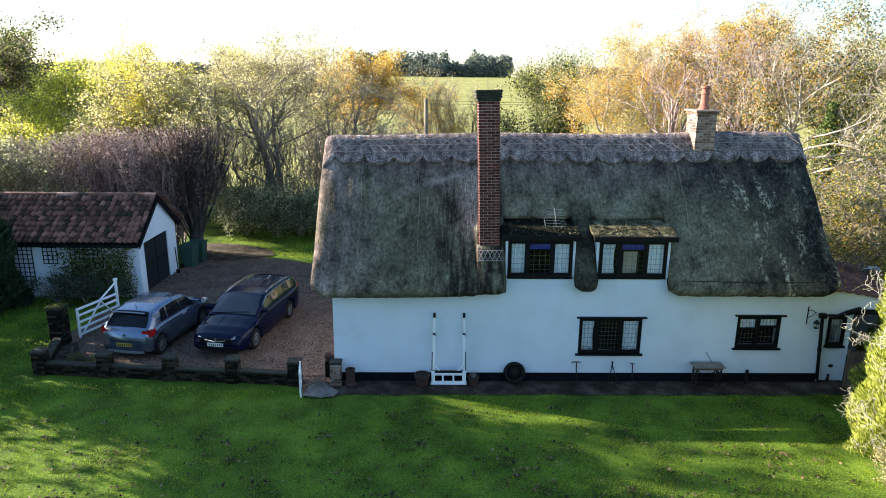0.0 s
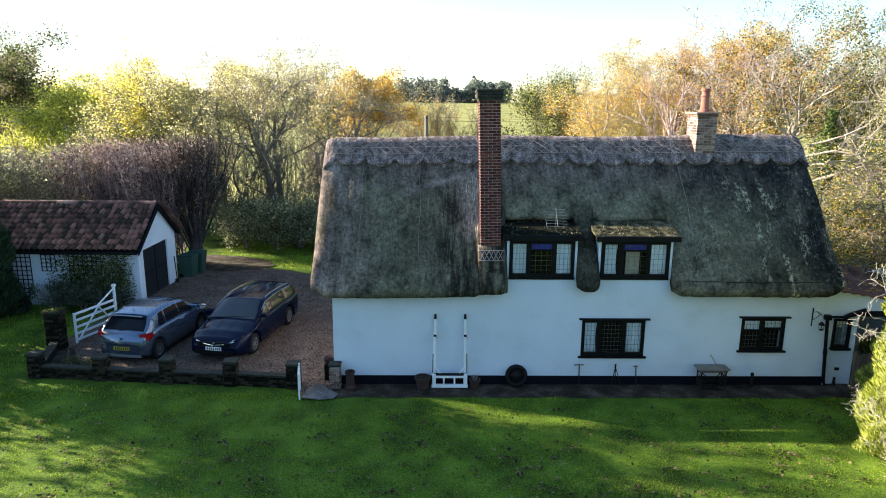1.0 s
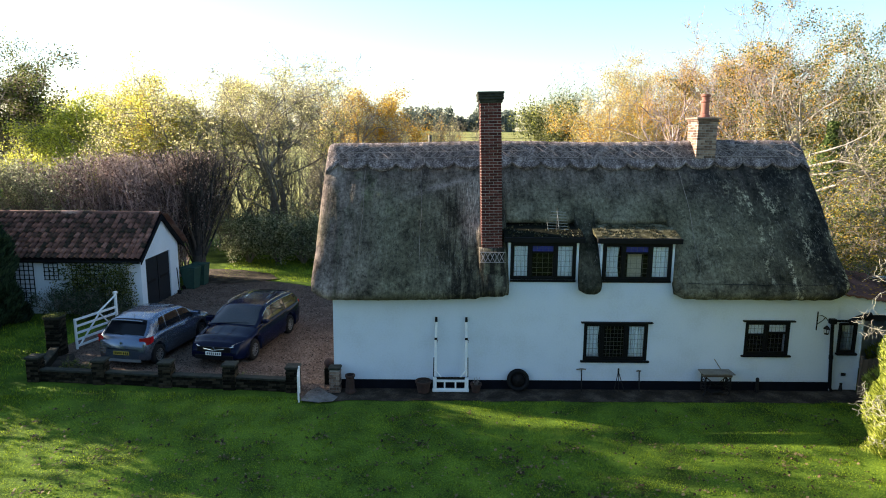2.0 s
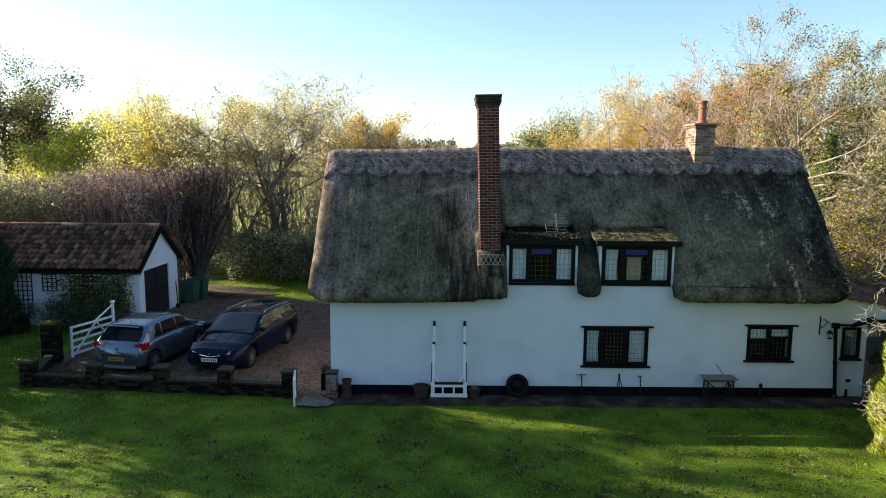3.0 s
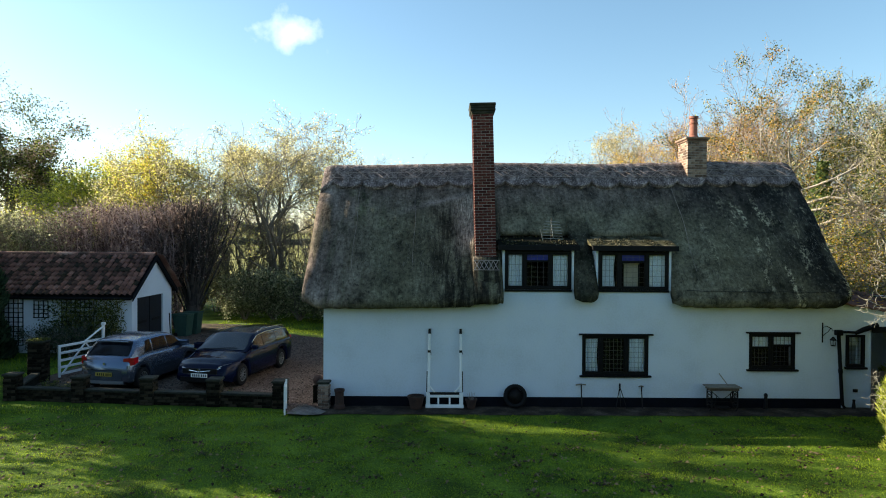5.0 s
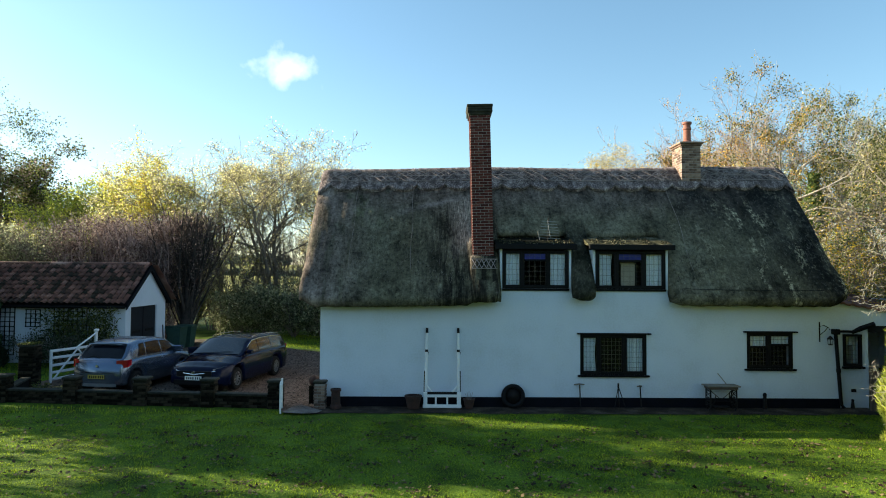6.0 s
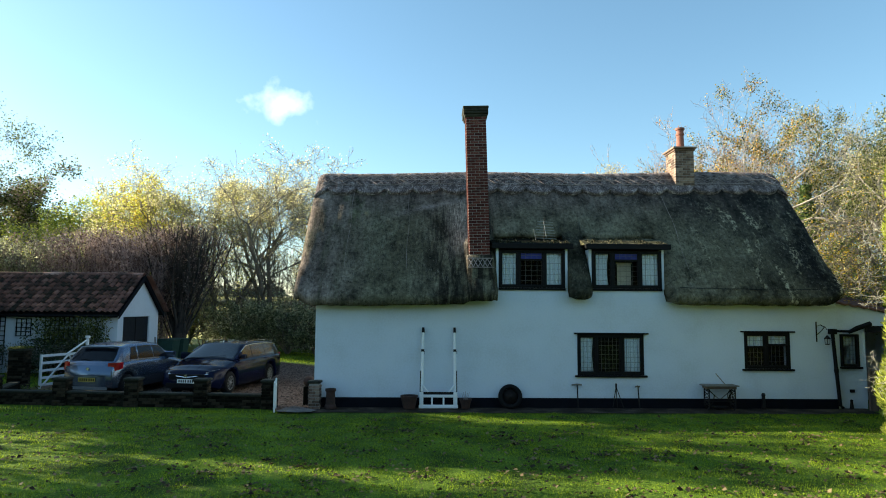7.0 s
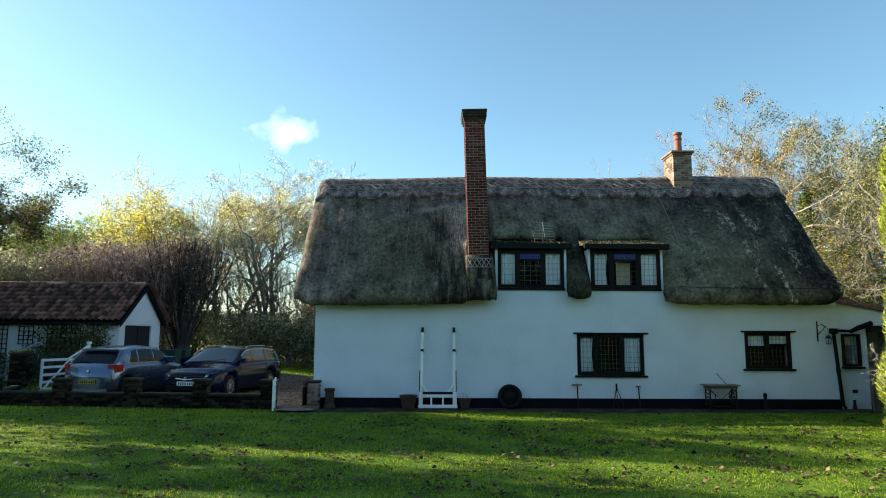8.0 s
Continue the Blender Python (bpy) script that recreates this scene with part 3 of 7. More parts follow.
def loose_straw(parent):
    """Weathered reed ends standing proud of the thatch."""
    rng = np.random.default_rng(4)
    k = 9000
    x = rng.uniform(-3.0, 10.7, k)
    d = rng.uniform(0.5, 4.6, k)
    rows_ = []
    vs = np.zeros((k, 3, 3))
    for i in range(k):
        if eave_y(x[i]) > 0 and d[i] > 2.2:
            d[i] = rng.uniform(0.6, 2.2)
        ln, w = rng.uniform(0.04, 0.17), rng.uniform(0.003, 0.008)
        sx = rng.normal() * 0.04
        lift_ = eave_lift(x[i]) * smooth01(1.2, -0.5, RIDGE_Y - d[i] * 0.62)
        p, q = on_slope(x[i], d[i], 0.0), on_slope(x[i] + sx, d[i] + ln, rng.uniform(0.012, 0.035))
        vs[i, 0], vs[i, 1], vs[i, 2] = (p.x - w, p.y, p.z + lift_), (p.x + w, p.y, p.z + lift_), (q.x, q.y, q.z + lift_)
    r = 9000
    rx, rd = rng.uniform(-3.0, 10.6, r), rng.uniform(0.0, 0.72, r)
    vr = np.zeros((r, 3, 3))
    for i in range(r):
        ln, w, sx = rng.uniform(0.05, 0.14), rng.uniform(0.004, 0.008), rng.normal() * 0.05
        p, q = on_slope(rx[i], rd[i], 0.10), on_slope(rx[i] + sx, rd[i] + ln, rng.uniform(0.12, 0.16))
        vr[i, 0], vr[i, 1], vr[i, 2] = (p.x - w, p.y, p.z), (p.x + w, p.y, p.z), q
    tagged(part("ridge_straw", fast_mesh("ridge_straw", vr.reshape(-1, 3), np.arange(r * 3).reshape(r, 3), m_ridge_straw), None, parent), "pale straw ends", kind="stuff")
    ob = part("loose_straw", fast_mesh("loose_straw", vs.reshape(-1, 3), np.arange(k * 3).reshape(k, 3), m_straw), None, parent)
    return tagged(ob, "weathered straw ends", kind="stuff")


def wall_with_openings(x0, x1, z0, z1, y0, y1, holes):
    """The pieces of a wall along x, pierced by (x0, z0, x1, z1) holes."""
    out = []
    xs = sorted({x0, x1} | {h[0] for h in holes} | {h[2] for h in holes})
    for a, b in zip(xs, xs[1:]):
        cuts = sorted((h[1], h[3]) for h in holes if h[0] <= a and h[2] >= b)
        z = z0
        for c0, c1 in cuts + [(z1, z1)]:
            if c0 > z + 1e-4:
                out.append(Geo().box(a, y0, z, b, y1, c0))
            z = max(z, c1)
    return out


HOLES = [(4.06, 0.84, 5.78, 1.88), (8.40, 1.02, 9.60, 1.95), (2.04, 3.06, 3.76, 4.05), (4.47, 3.06, 6.28, 4.05)]


def cottage():
    house = thing("cottage", "white limewashed thatched cottage with black plinth and two dormers", "cottage")
    for g in wall_with_openings(X0, X1, 0.0, 2.9, 0.0, 0.3, HOLES[:2]) + wall_with_openings(DORMERS[0][0] - 0.02, DORMERS[1][1] + 0.02, 2.9, 3.06, 0.0, 0.3, []):
        part("wall", g, m_render, house)
    g = Geo().box(X0, 0.3, 0, X0 + 0.3, DEPTH, 2.9)
    g.add([(X0, 0, 2.9), (X0 + 0.3, 0, 2.9), (X0 + 0.3, DEPTH, 2.9), (X0, DEPTH, 2.9), (X0, RIDGE_Y, 5.7), (X0 + 0.3, RIDGE_Y, 5.7)], [(0, 1, 5, 4), (2, 3, 4, 5), (0, 4, 3), (1, 2, 5)])
    part("wall", g, m_render, house)
    g = Geo().box(X1 - 0.3, 0.3, 0, X1, DEPTH, 2.9)
    g.add([(X1 - 0.3, 0, 2.9), (X1, 0, 2.9), (X1, DEPTH, 2.9), (X1 - 0.3, DEPTH, 2.9), (X1 - 0.3, RIDGE_Y, 5.7), (X1, RIDGE_Y, 5.7)], [(0, 1, 5, 4), (2, 3, 4, 5), (0, 4, 3), (1, 2, 5)])
    part("wall", g, m_render, house)
    part("wall", Geo().box(X0 + 0.3, DEPTH - 0.3, 0, X1 - 0.3, DEPTH, 2.9), m_render, house)
    part("plinth", Geo().box(X0 - 0.02, -0.035, -0.05, X1 - 0.05, 0.0, 0.26, 0.008), m_tar, house, "black tarred plinth")
    # added panels and floor; the unlit rooms' shade is put into their colour
    part("room_shade_panel", Geo().box(X0 + 0.35, 0.9, 0.0, X1 - 0.35, 0.93, 2.28), m_dark, house, "near-black panel standing in for the shade of the room")
    part("room_shade_panel", Geo().box(DORMERS[0][0] - 0.1, 1.2, 2.47, DORMERS[1][1] + 0.1, 1.23, 4.3), m_dark, house, "near-black panel standing in for the shade of the room")
    part("upper_floor", Geo().box(X0 + 0.3, 0.3, 2.3, X1 - 0.3, DEPTH - 0.3, 2.45), m_dark, house, "near-black floor with the shade of the room in its colour")
    thatch_roof(house)
    ridge_cap(house)
    ridge_spars(house)
    loose_straw(house)
    for x in (-1.95, -0.35, 7.0):
        part("netting_seam", Geo().tube([on_slope(x + 0.02 * math.sin(d * 3), d, 0.035 + 0.02 * noise.noise((x, d * 2, 1))) for d in np.arange(0.85, 2.3 if 2 < x < 6.3 else 4.45, 0.2)], 0.0035, 4), m_spar, house, "pale seam of the wire netting")
    for a, b in ((6.6, 10.4),):
        part("eave_wire", Geo().tube([on_slope(x, 4.90 + 0.03 * noise.noise((x * 1.7, 3, 1)), 0.03 + 0.02 * noise.noise((x * 5, 0, 2))) + Vector((0, 0, eave_lift(x))) for x in np.arange(a, b, 0.12)], 0.008, 4), m_tar, house, "dark wire along the eaves")
    return house


house = cottage()


# ---- trees ----
def tree_data(seed, height, trunk_r, first=0.25, children=(7, 6, 5), length=(0.55, 0.5, 0.42), angle=(50, 48, 45), wob=0.22, up=0.10, stems=1, stem_lean=0.25, taper=0.75):
    """Branches as rows of (p, q, r0, r1, level) from one root at the origin."""
    rng = random.Random(seed)
    segs = []

    def grow(p, d, ln, r, lev):
        n = 7 if lev == 0 else (5 if lev == 1 else 4)
        spots = []
        for i in range(n):
            d = (d + Vector((rng.gauss(0, 1), rng.gauss(0, 1), rng.gauss(0, 1))) * wob * (0.45 if lev == 0 else 1) + Vector((0, 0, up))).normalized()
            q = p + d * (ln / n)
            r1 = max(0.0065, r * (1 - taper / n))
            segs.append((p.x, p.y, p.z, q.x, q.y, q.z, r, r1, lev))
            spots.append((q, d.copy(), r1))
            p, r = q, r1
        if lev < len(children):
            k = children[lev]
            for c in range(k):
                f = first if lev == 0 else 0.2
                i = min(n - 1, int(n * (f + (1 - f) * (c + rng.random()) / k)))
                q, dd, rr = spots[i]
                a = radians(angle[lev] * rng.uniform(0.6, 1.25))
                side = dd.orthogonal().normalized()
                side.rotate(Matrix.Rotation(rng.random() * 6.283, 3, dd))
                nd = (dd * math.cos(a) + side * math.sin(a)).normalized()
                grow(q, nd, ln * length[lev] * rng.uniform(0.7, 1.2) * (1.15 - 0.45 * (c / k) if lev == 0 else 1), rr * 0.62, lev + 1)

    for s in range(stems):
        a = 6.283 * (s + rng.random() * 0.6) / stems
        d = Vector((math.cos(a) * stem_lean, math.sin(a) * stem_lean, 1)).normalized() if stems > 1 else Vector((rng.gauss(0, 0.06), rng.gauss(0, 0.06), 1)).normalized()
        grow(Vector((0, 0, 0)), d, height * (0.62 if len(children) > 1 else 0.9), trunk_r, 0)
    return np.array(segs)


def branch_mesh(name, segs, mat):
    """Tapered prisms round all branch rows."""
    vs, fs, base = [], [], 0
    for lev_lo, lev_hi, n in ((0, 0, 7), (1, 1, 4), (2, 9, 3)):
        s = segs[(segs[:, 8] >= lev_lo) & (segs[:, 8] <= lev_hi)]
        if not len(s):
            continue
        p, q, r0, r1 = s[:, 0:3], s[:, 3:6], s[:, 6], s[:, 7]
        d = q - p
        d /= np.linalg.norm(d, axis=1)[:, None] + 1e-9
        ref = np.where(np.abs(d[:, 2:3]) > 0.9, np.array([[1.0, 0, 0]]), np.array([[0, 0, 1.0]]))
        a = np.cross(d, ref)
        a /= np.linalg.norm(a, axis=1)[:, None] + 1e-9
        b = np.cross(d, a)
        k = len(s)
        block = np.zeros((k, 2 * n, 3))
        for j in range(n):
            t = 2 * math.pi * j / n
            o = a * math.cos(t) + b * math.sin(t)
            block[:, j] = p + o * r0[:, None]
            block[:, n + j] = q + o * r1[:, None]
        idx = base + np.arange(k)[:, None] * 2 * n
        for j in range(n):
            j2 = (j + 1) % n
            fs.append(np.concatenate([idx + j, idx + j2, idx + n + j2, idx + n + j], axis=1))
        vs.append(block.reshape(-1, 3))
        base += k * 2 * n
    return fast_mesh(name, np.concatenate(vs), np.concatenate(fs), mat, smooth=True)


def leaf_mesh(name, pts, size, mat, seed, droop=0.0, aspect=0.55):
    """Small lens-shaped leaves at the points, each turned at random."""
    rng = np.random.default_rng(seed)
    k = len(pts)
    a = rng.normal(size=(k, 3))
    a[:, 2] -= droop
    a /= np.linalg.norm(a, axis=1)[:, None]
    b = np.cross(a, rng.normal(size=(k, 3)))
    b /= np.linalg.norm(b, axis=1)[:, None]
    s = size * rng.uniform(0.6, 1.4, size=(k, 1))
    v = np.stack([pts - a * s * 0.5, pts + b * s * 0.5 * aspect, pts + a * s * 0.5, pts - b * s * 0.5 * aspect], axis=1).reshape(-1, 3)
    return fast_mesh(name, v, np.arange(k * 4).reshape(k, 4), mat)


def leaf_points(segs, count, spread, seed, min_lev=2, zmin=0.0, clump=0.0):
    rng = np.random.default_rng(seed)
    s = segs[(segs[:, 8] >= min_lev) & (segs[:, 5] > zmin)]
    w = np.linalg.norm(s[:, 3:6] - s[:, 0:3], axis=1)
    mid = (s[:, 3:6] + s[:, 0:3]) * 0.5
    w = w * np.array([max(0.06 - 0.1 * clump, 0.35 - clump + (1.6 + clump) * noise.noise(p * 1.1) + 0.8 * noise.noise(p * 2.7)) for p in map(Vector, mid.tolist())])
    pick = s[rng.choice(len(s), count, p=w / w.sum())]
    t = rng.random((count, 1))
    return pick[:, 0:3] * (1 - t) + pick[:, 3:6] * t + rng.normal(size=(count, 3)) * spread


branch_cache = {}


def tree(label, at, segs, bark, leaves=(), category="tree", turn=0.0, name="tree", top=8.0, wide=1.0, clump=0.0):
    """leaves: rows of (count, size, spread, material, seed, droop, least level, least height)."""
    scale = top / np.quantile(segs[:, 5], 0.997)
    ob = thing(name, label, category, pose(at[0], at[1], ground_z(at[0], at[1]) - 0.1, 0, 0, turn) @ Matrix.Diagonal((scale * wide, scale * wide, scale, 1)))
    key = (len(segs), float(segs[:, 5].sum()), bark.name)
    if key not in branch_cache:
        branch_cache[key] = branch_mesh("trunk", segs, bark)
    part("trunk", branch_cache[key], bark, ob)
    for count, size, spread, mat, seed, droop, lev, zmin in leaves:
        part("crown", leaf_mesh("crown", leaf_points(segs, count, spread / scale, seed, lev, zmin / scale, clump), size / scale, mat, seed, droop), mat, ob)
    return ob


FOUR = dict(length=(0.55, 0.5, 0.45, 0.5))
seg_willow = tree_data(11, 10.3, 0.12, first=0.2, children=(8, 6, 5, 3), angle=(48, 50, 55, 50), wob=0.30, up=0.09, stems=3, stem_lean=0.45, **FOUR)
seg_yellow = tree_data(12, 9.4, 0.18, first=0.15, children=(10, 7, 5), angle=(55, 50, 45), up=0.12, stems=2)
seg_oak = tree_data(13, 10.2, 0.28, first=0.25, children=(9, 7, 6), angle=(60, 55, 50), up=0.07)
seg_birch = tree_data(14, 13.0, 0.16, first=0.3, children=(12, 6, 5), angle=(45, 50, 50), up=0.0, wob=0.24)
seg_green = tree_data(15, 10.6, 0.2, first=0.06, children=(13, 6, 5), angle=(62, 50, 45), up=0.12)
seg_bare = tree_data(16, 8.5, 0.14, first=0.2, children=(8, 6, 5, 3), angle=(38, 42, 40, 40), up=0.16, stems=2, stem_lean=0.2, **FOUR)
seg_ash = tree_data(19, 12.0, 0.2, first=0.45, children=(9, 7, 6), angle=(42, 50, 50), up=0.12, stems=2, stem_lean=0.12)
seg_snag = tree_data(23, 9.0, 0.17, first=0.55, children=(5, 4, 4), angle=(50, 50, 50), up=0.05, wob=0.3)
seg_tangle = tree_data(24, 6.0, 0.035, first=0.15, children=(8, 6, 4), angle=(60, 60, 55), wob=0.42, up=0.0, stems=4, stem_lean=0.5)
seg_gold = tree_data(17, 11.5, 0.2, first=0.15, children=(9, 6, 5, 3), angle=(50, 50, 50, 45), up=0.10, stems=2, stem_lean=0.2, **FOUR)
seg_birch2 = tree_data(18, 14.0, 0.19, first=0.3, children=(11, 6, 5, 3), angle=(32, 40, 40, 40), up=0.12, **FOUR)

# behind the hedge and the driveway
tree("tall bare willow with thin olive leaves", (-8.8, 20.0), seg_willow, m_bark, [(20000, 0.075, 0.16, m_leaf_olive, 1, 0.6, 2, 4.5)], top=10.4, wide=1.15)
tree("thin olive-leaved willow behind the hedge", (-12.0, 21.0), seg_willow, m_bark, [(34000, 0.08, 0.2, m_leaf_olive, 5, 0.6, 2, 2.5), (6000, 0.09, 0.2, m_leaf_lime, 6, 0.4, 2, 3)], turn=75, top=10.6, wide=1.2)
tree("slender bare willow with drooping twigs", (-5.9, 20.6), seg_willow, m_bark, [(9000, 0.07, 0.14, m_leaf_olive, 205, 0.8, 2, 3.5)], turn=190, top=9.7)
tree("bright yellow-green autumn tree behind the hedge", (-16.0, 20.3), seg_yellow, m_bark, [(26000, 0.10, 0.22, m_leaf_lime, 2, 0.2, 2, 2.5), (9000, 0.10, 0.2, m_leaf_yellow, 3, 0.2, 2, 5)], top=9.9, wide=1.05)
tree("yellow-green autumn tree behind the hedge", (-19.8, 23.0), seg_yellow, m_bark, [(30000, 0.11, 0.25, m_leaf_lime, 302, 0.2, 2, 1.5)], turn=200, top=9.4, wide=1.2)
tree("olive-green tree behind the hedge", (-23.2, 23.0), seg_yellow, m_bark, [(20000, 0.11, 0.25, m_leaf_lime, 4, 0.4, 2, 0.5), (10000, 0.11, 0.25, m_leaf_sage, 104, 0.4, 2, 0.5)], turn=130, top=7.8, wide=1.1)
tree("yellow-green tree far behind the hedge", (-27.0, 31.0), seg_yellow, m_bark, [(19000, 0.15, 0.3, m_leaf_lime, 204, 0.4, 2, 0.5)], turn=30, top=9.0, wide=1.2)
tree("dark green and brown oak beyond the garage", (-28.2, 25.0), seg_oak, m_bark, [(26000, 0.14, 0.28, m_leaf_green, 8, 0.1, 2, 1.0), (12000, 0.12, 0.25, m_leaf_brown, 9, 0.1, 2, 2)], turn=40, top=11.4, wide=1.15)
tree("tall birch with thin drooping foliage beyond the garage", (-21.6, 10.8), seg_birch, m_bark, [(11000, 0.085, 0.2, m_leaf_green, 10, 1.0, 2, 7.2)], turn=60, top=11.6)
# in the meadow
tree("orange and gold autumn oak in the meadow", (-6.1, 39.5), seg_oak, m_bark, [(19000, 0.12, 0.34, m_leaf_orange, 7, 0.1, 2, 1.5), (19000, 0.12, 0.34, m_leaf_yellow, 107, 0.1, 2, 1.5), (9000, 0.12, 0.34, m_leaf_olive, 108, 0.1, 2, 1.5)], top=10.2, wide=1.05)
tree("green leafy tree beyond the roof", (8.0, 33.5), seg_green, m_bark, [(26000, 0.17, 0.55, m_leaf_green, 11, 0, 1, 0.3), (20000, 0.14, 0.5, m_leaf_sage, 12, 0, 1, 0.3), (6000, 0.12, 0.4, m_leaf_lime, 112, 0, 1, 1)], top=9.4, wide=0.95)
tree("slim green tree beyond the roof", (9.4, 36.0), seg_birch, m_bark, [(14000, 0.13, 0.3, m_leaf_sage, 113, 0.3, 1, 2)], top=11.6, wide=0.7)
for i, (x, y, h_) in enumerate(((1.5, 40, 8.6), (-0.8, 43, 8.2), (3.6, 41, 8.0), (0.2, 36, 6.6), (-10.5, 44, 7.4))):
    tree("bare twiggy young tree in the meadow", (x, y), seg_bare, m_bark, [(3500, 0.09, 0.15, m_leaf_orange if i % 2 else m_leaf_olive, 13 + 100 * i, 0, 2, 2)], turn=90 * i, top=h_, wide=1.1)
# behind and beside the cottage
tree("pale gold autumn tree behind the cottage", (10.6, 24.6), seg_gold, m_bark_pale, [(20000, 0.08, 0.2, m_leaf_olive, 15, 0.2, 2, 1.0), (14000, 0.08, 0.2, m_leaf_yellow, 16, 0.2, 2, 2)], top=11.3)
tree("gold and orange autumn tree behind the cottage", (13.6, 25.5), seg_gold, m_bark_pale, [(9000, 0.085, 0.22, m_leaf_yellow, 17, 0.2, 2, 1.0), (20000, 0.085, 0.22, m_leaf_orange, 117, 0.2, 2, 1), (8000, 0.085, 0.22, m_leaf_olive, 217, 0.2, 2, 1)], turn=110, top=11.8, wide=1.15)
tree("bare pale birch with fine twigs", (13.5, 12.6), seg_birch2, m_bark_red, [(900, 0.07, 0.1, m_leaf_orange, 20, 0.2, 2, 4)], top=12.9, wide=1.05)
tree("bare pale birch with fine twigs", (12.4, 15.4), seg_birch2, m_bark_red, [(1500, 0.07, 0.1, m_leaf_orange, 220, 0.2, 2, 3)], turn=70, top=12.6, wide=1.15)
tree("bare pale birch with fine twigs", (15.2, 14.6), seg_birch2, m_bark_red, [(900, 0.07, 0.1, m_leaf_orange, 221, 0.2, 2, 3)], turn=200, top=12.4, wide=1.1)
tree("golden autumn tree behind the cottage", (17.4, 27.0), seg_gold, m_bark_pale, [(14000, 0.085, 0.2, m_leaf_yellow, 18, 0.2, 2, 0.5), (26000, 0.085, 0.2, m_leaf_orange, 118, 0.2, 2, 0.5)], turn=60, top=12.6, wide=1.25)
tree("golden autumn tree behind the cottage", (22.0, 27.5), seg_gold, m_bark_pale, [(22000, 0.10, 0.22, m_leaf_yellow, 418, 0.2, 2, 0.5), (16000, 0.10, 0.22, m_leaf_green, 419, 0.2, 2, 0.5)], turn=160, top=13.0, wide=1.25)
tree("ash with pale trunk and clustered gold and olive leaves", (15.3, 11.7), seg_ash, m_bark_pale, [(3000, 0.075, 0.13, m_leaf_olive, 21, 0.2, 2, 4), (13000, 0.08, 0.13, m_leaf_green, 22, 0.2, 2, 4), (8000, 0.075, 0.12, m_leaf_orange, 23, 0.2, 2, 3)], turn=200, top=12.3, clump=0.45)
tree("ash with pale trunk and clustered dark leaves", (17.4, 11.9), seg_ash, m_bark_pale, [(3000, 0.075, 0.13, m_leaf_olive, 24, 0.2, 2, 3), (18000, 0.075, 0.13, m_leaf_green, 25, 0.2, 2, 3), (6000, 0.075, 0.13, m_leaf_yellow, 123, 0.2, 2, 3)], turn=20, top=12.0, clump=0.45)
tree("dark green tree at the edge of the garden", (22.0, 14.0), seg_oak, m_bark, [(26000, 0.12, 0.28, m_leaf_green, 26, 0.2, 2, 1), (12000, 0.11, 0.25, m_leaf_olive, 126, 0.2, 2, 3)], turn=20, top=12.2)
tree("leafy autumn tree close beside the cottage", (18.2, 7.4), seg_ash, m_bark_pale, [(22000, 0.07, 0.16, m_leaf_green, 224, 0.3, 2, 1.5), (7000, 0.07, 0.15, m_leaf_olive, 225, 0.3, 2, 2)], turn=300, top=10.6, clump=0.35)
ivy_tree = tree("ivy-clad trunk beside the cottage", (15.0, 8.0), seg_snag, m_bark_pale, [(1500, 0.07, 0.15, m_leaf_olive, 125, 0.3, 2, 3)], turn=140, top=8.6)
rng_i = np.random.default_rng(124)
k = 15000
iz = 7.4 * rng_i.random(k) ** 0.9
ia, ir = rng_i.random(k) * 6.283, (0.80 - 0.05 * iz) * (0.75 + 0.35 * np.sin(iz * 2.3 + 1)) * rng_i.random(k) ** 0.4
climb = part("ivy", leaf_mesh("ivy", np.stack([ir * np.cos(ia) + 0.15 * np.sin(iz * 0.8), ir * np.sin(ia), iz], axis=1), 0.10, m_leaf_ivy, 126, 0.4), m_leaf_ivy, ivy_tree, "dense green ivy")
climb.matrix_basis = ivy_tree.matrix_basis.inverted() @ pose(15.0, 8.0, 0)
for i, (x, y, h_, w_) in enumerate(((14.6, 5.2, 6.2, 1.3), (16.2, 6.2, 7.4, 1.2), (15.6, 3.8, 5.0, 1.4))):
    tree("tangled bare pale shrub with dead limbs beside the cottage", (x, y), seg_tangle, m_bark, [(5000, 0.06, 0.12, m_leaf_olive, 127 + i, 0.3, 2, 0.6), (9000, 0.06, 0.12, m_leaf_ivy, 137 + i, 0.3, 2, 0.3), (6000, 0.06, 0.2, m_leaf_yellow, 147 + i, 0.3, 1, 0.3)], turn=110 * i, top=h_, wide=w_)
limb = thing("dead_branch", "long pale dead limb reaching out over the porch", "branch")
part("limb", Geo().tube([(15.6, 5.3, 4.1), (15.0, 5.15, 4.55), (14.4, 5.05, 4.72), (13.9, 5.0, 4.66), (13.55, 4.95, 4.52)], [0.035, 0.028, 0.022, 0.017, 0.010], 7), m_dead, limb)
part("limb", Geo().tube([(14.4, 5.05, 4.72), (14.1, 4.9, 5.0), (13.9, 4.8, 5.35)], [0.028, 0.02, 0.010], 5).tube([(15.0, 5.15, 4.55), (14.7, 4.9, 4.2), (14.3, 4.8, 4.0)], [0.026, 0.018, 0.009], 5), m_dead, limb)
# trees of the garden on the sunward side, whose shade lies on the lawn
tree("garden tree that shades the lawn", (-16.9, 1.5), seg_oak, m_bark, [(22000, 0.22, 0.3, m_leaf_green, 27, 0.2, 2, 3.8)], turn=15, top=7.2)
tree("slender garden tree that dapples the lawn", (-25.0, 7.7), seg_birch, m_bark, [(2400, 0.22, 0.2, m_leaf_green, 29, 0.2, 2, 9.6)], turn=50, top=12.6, clump=0.2)
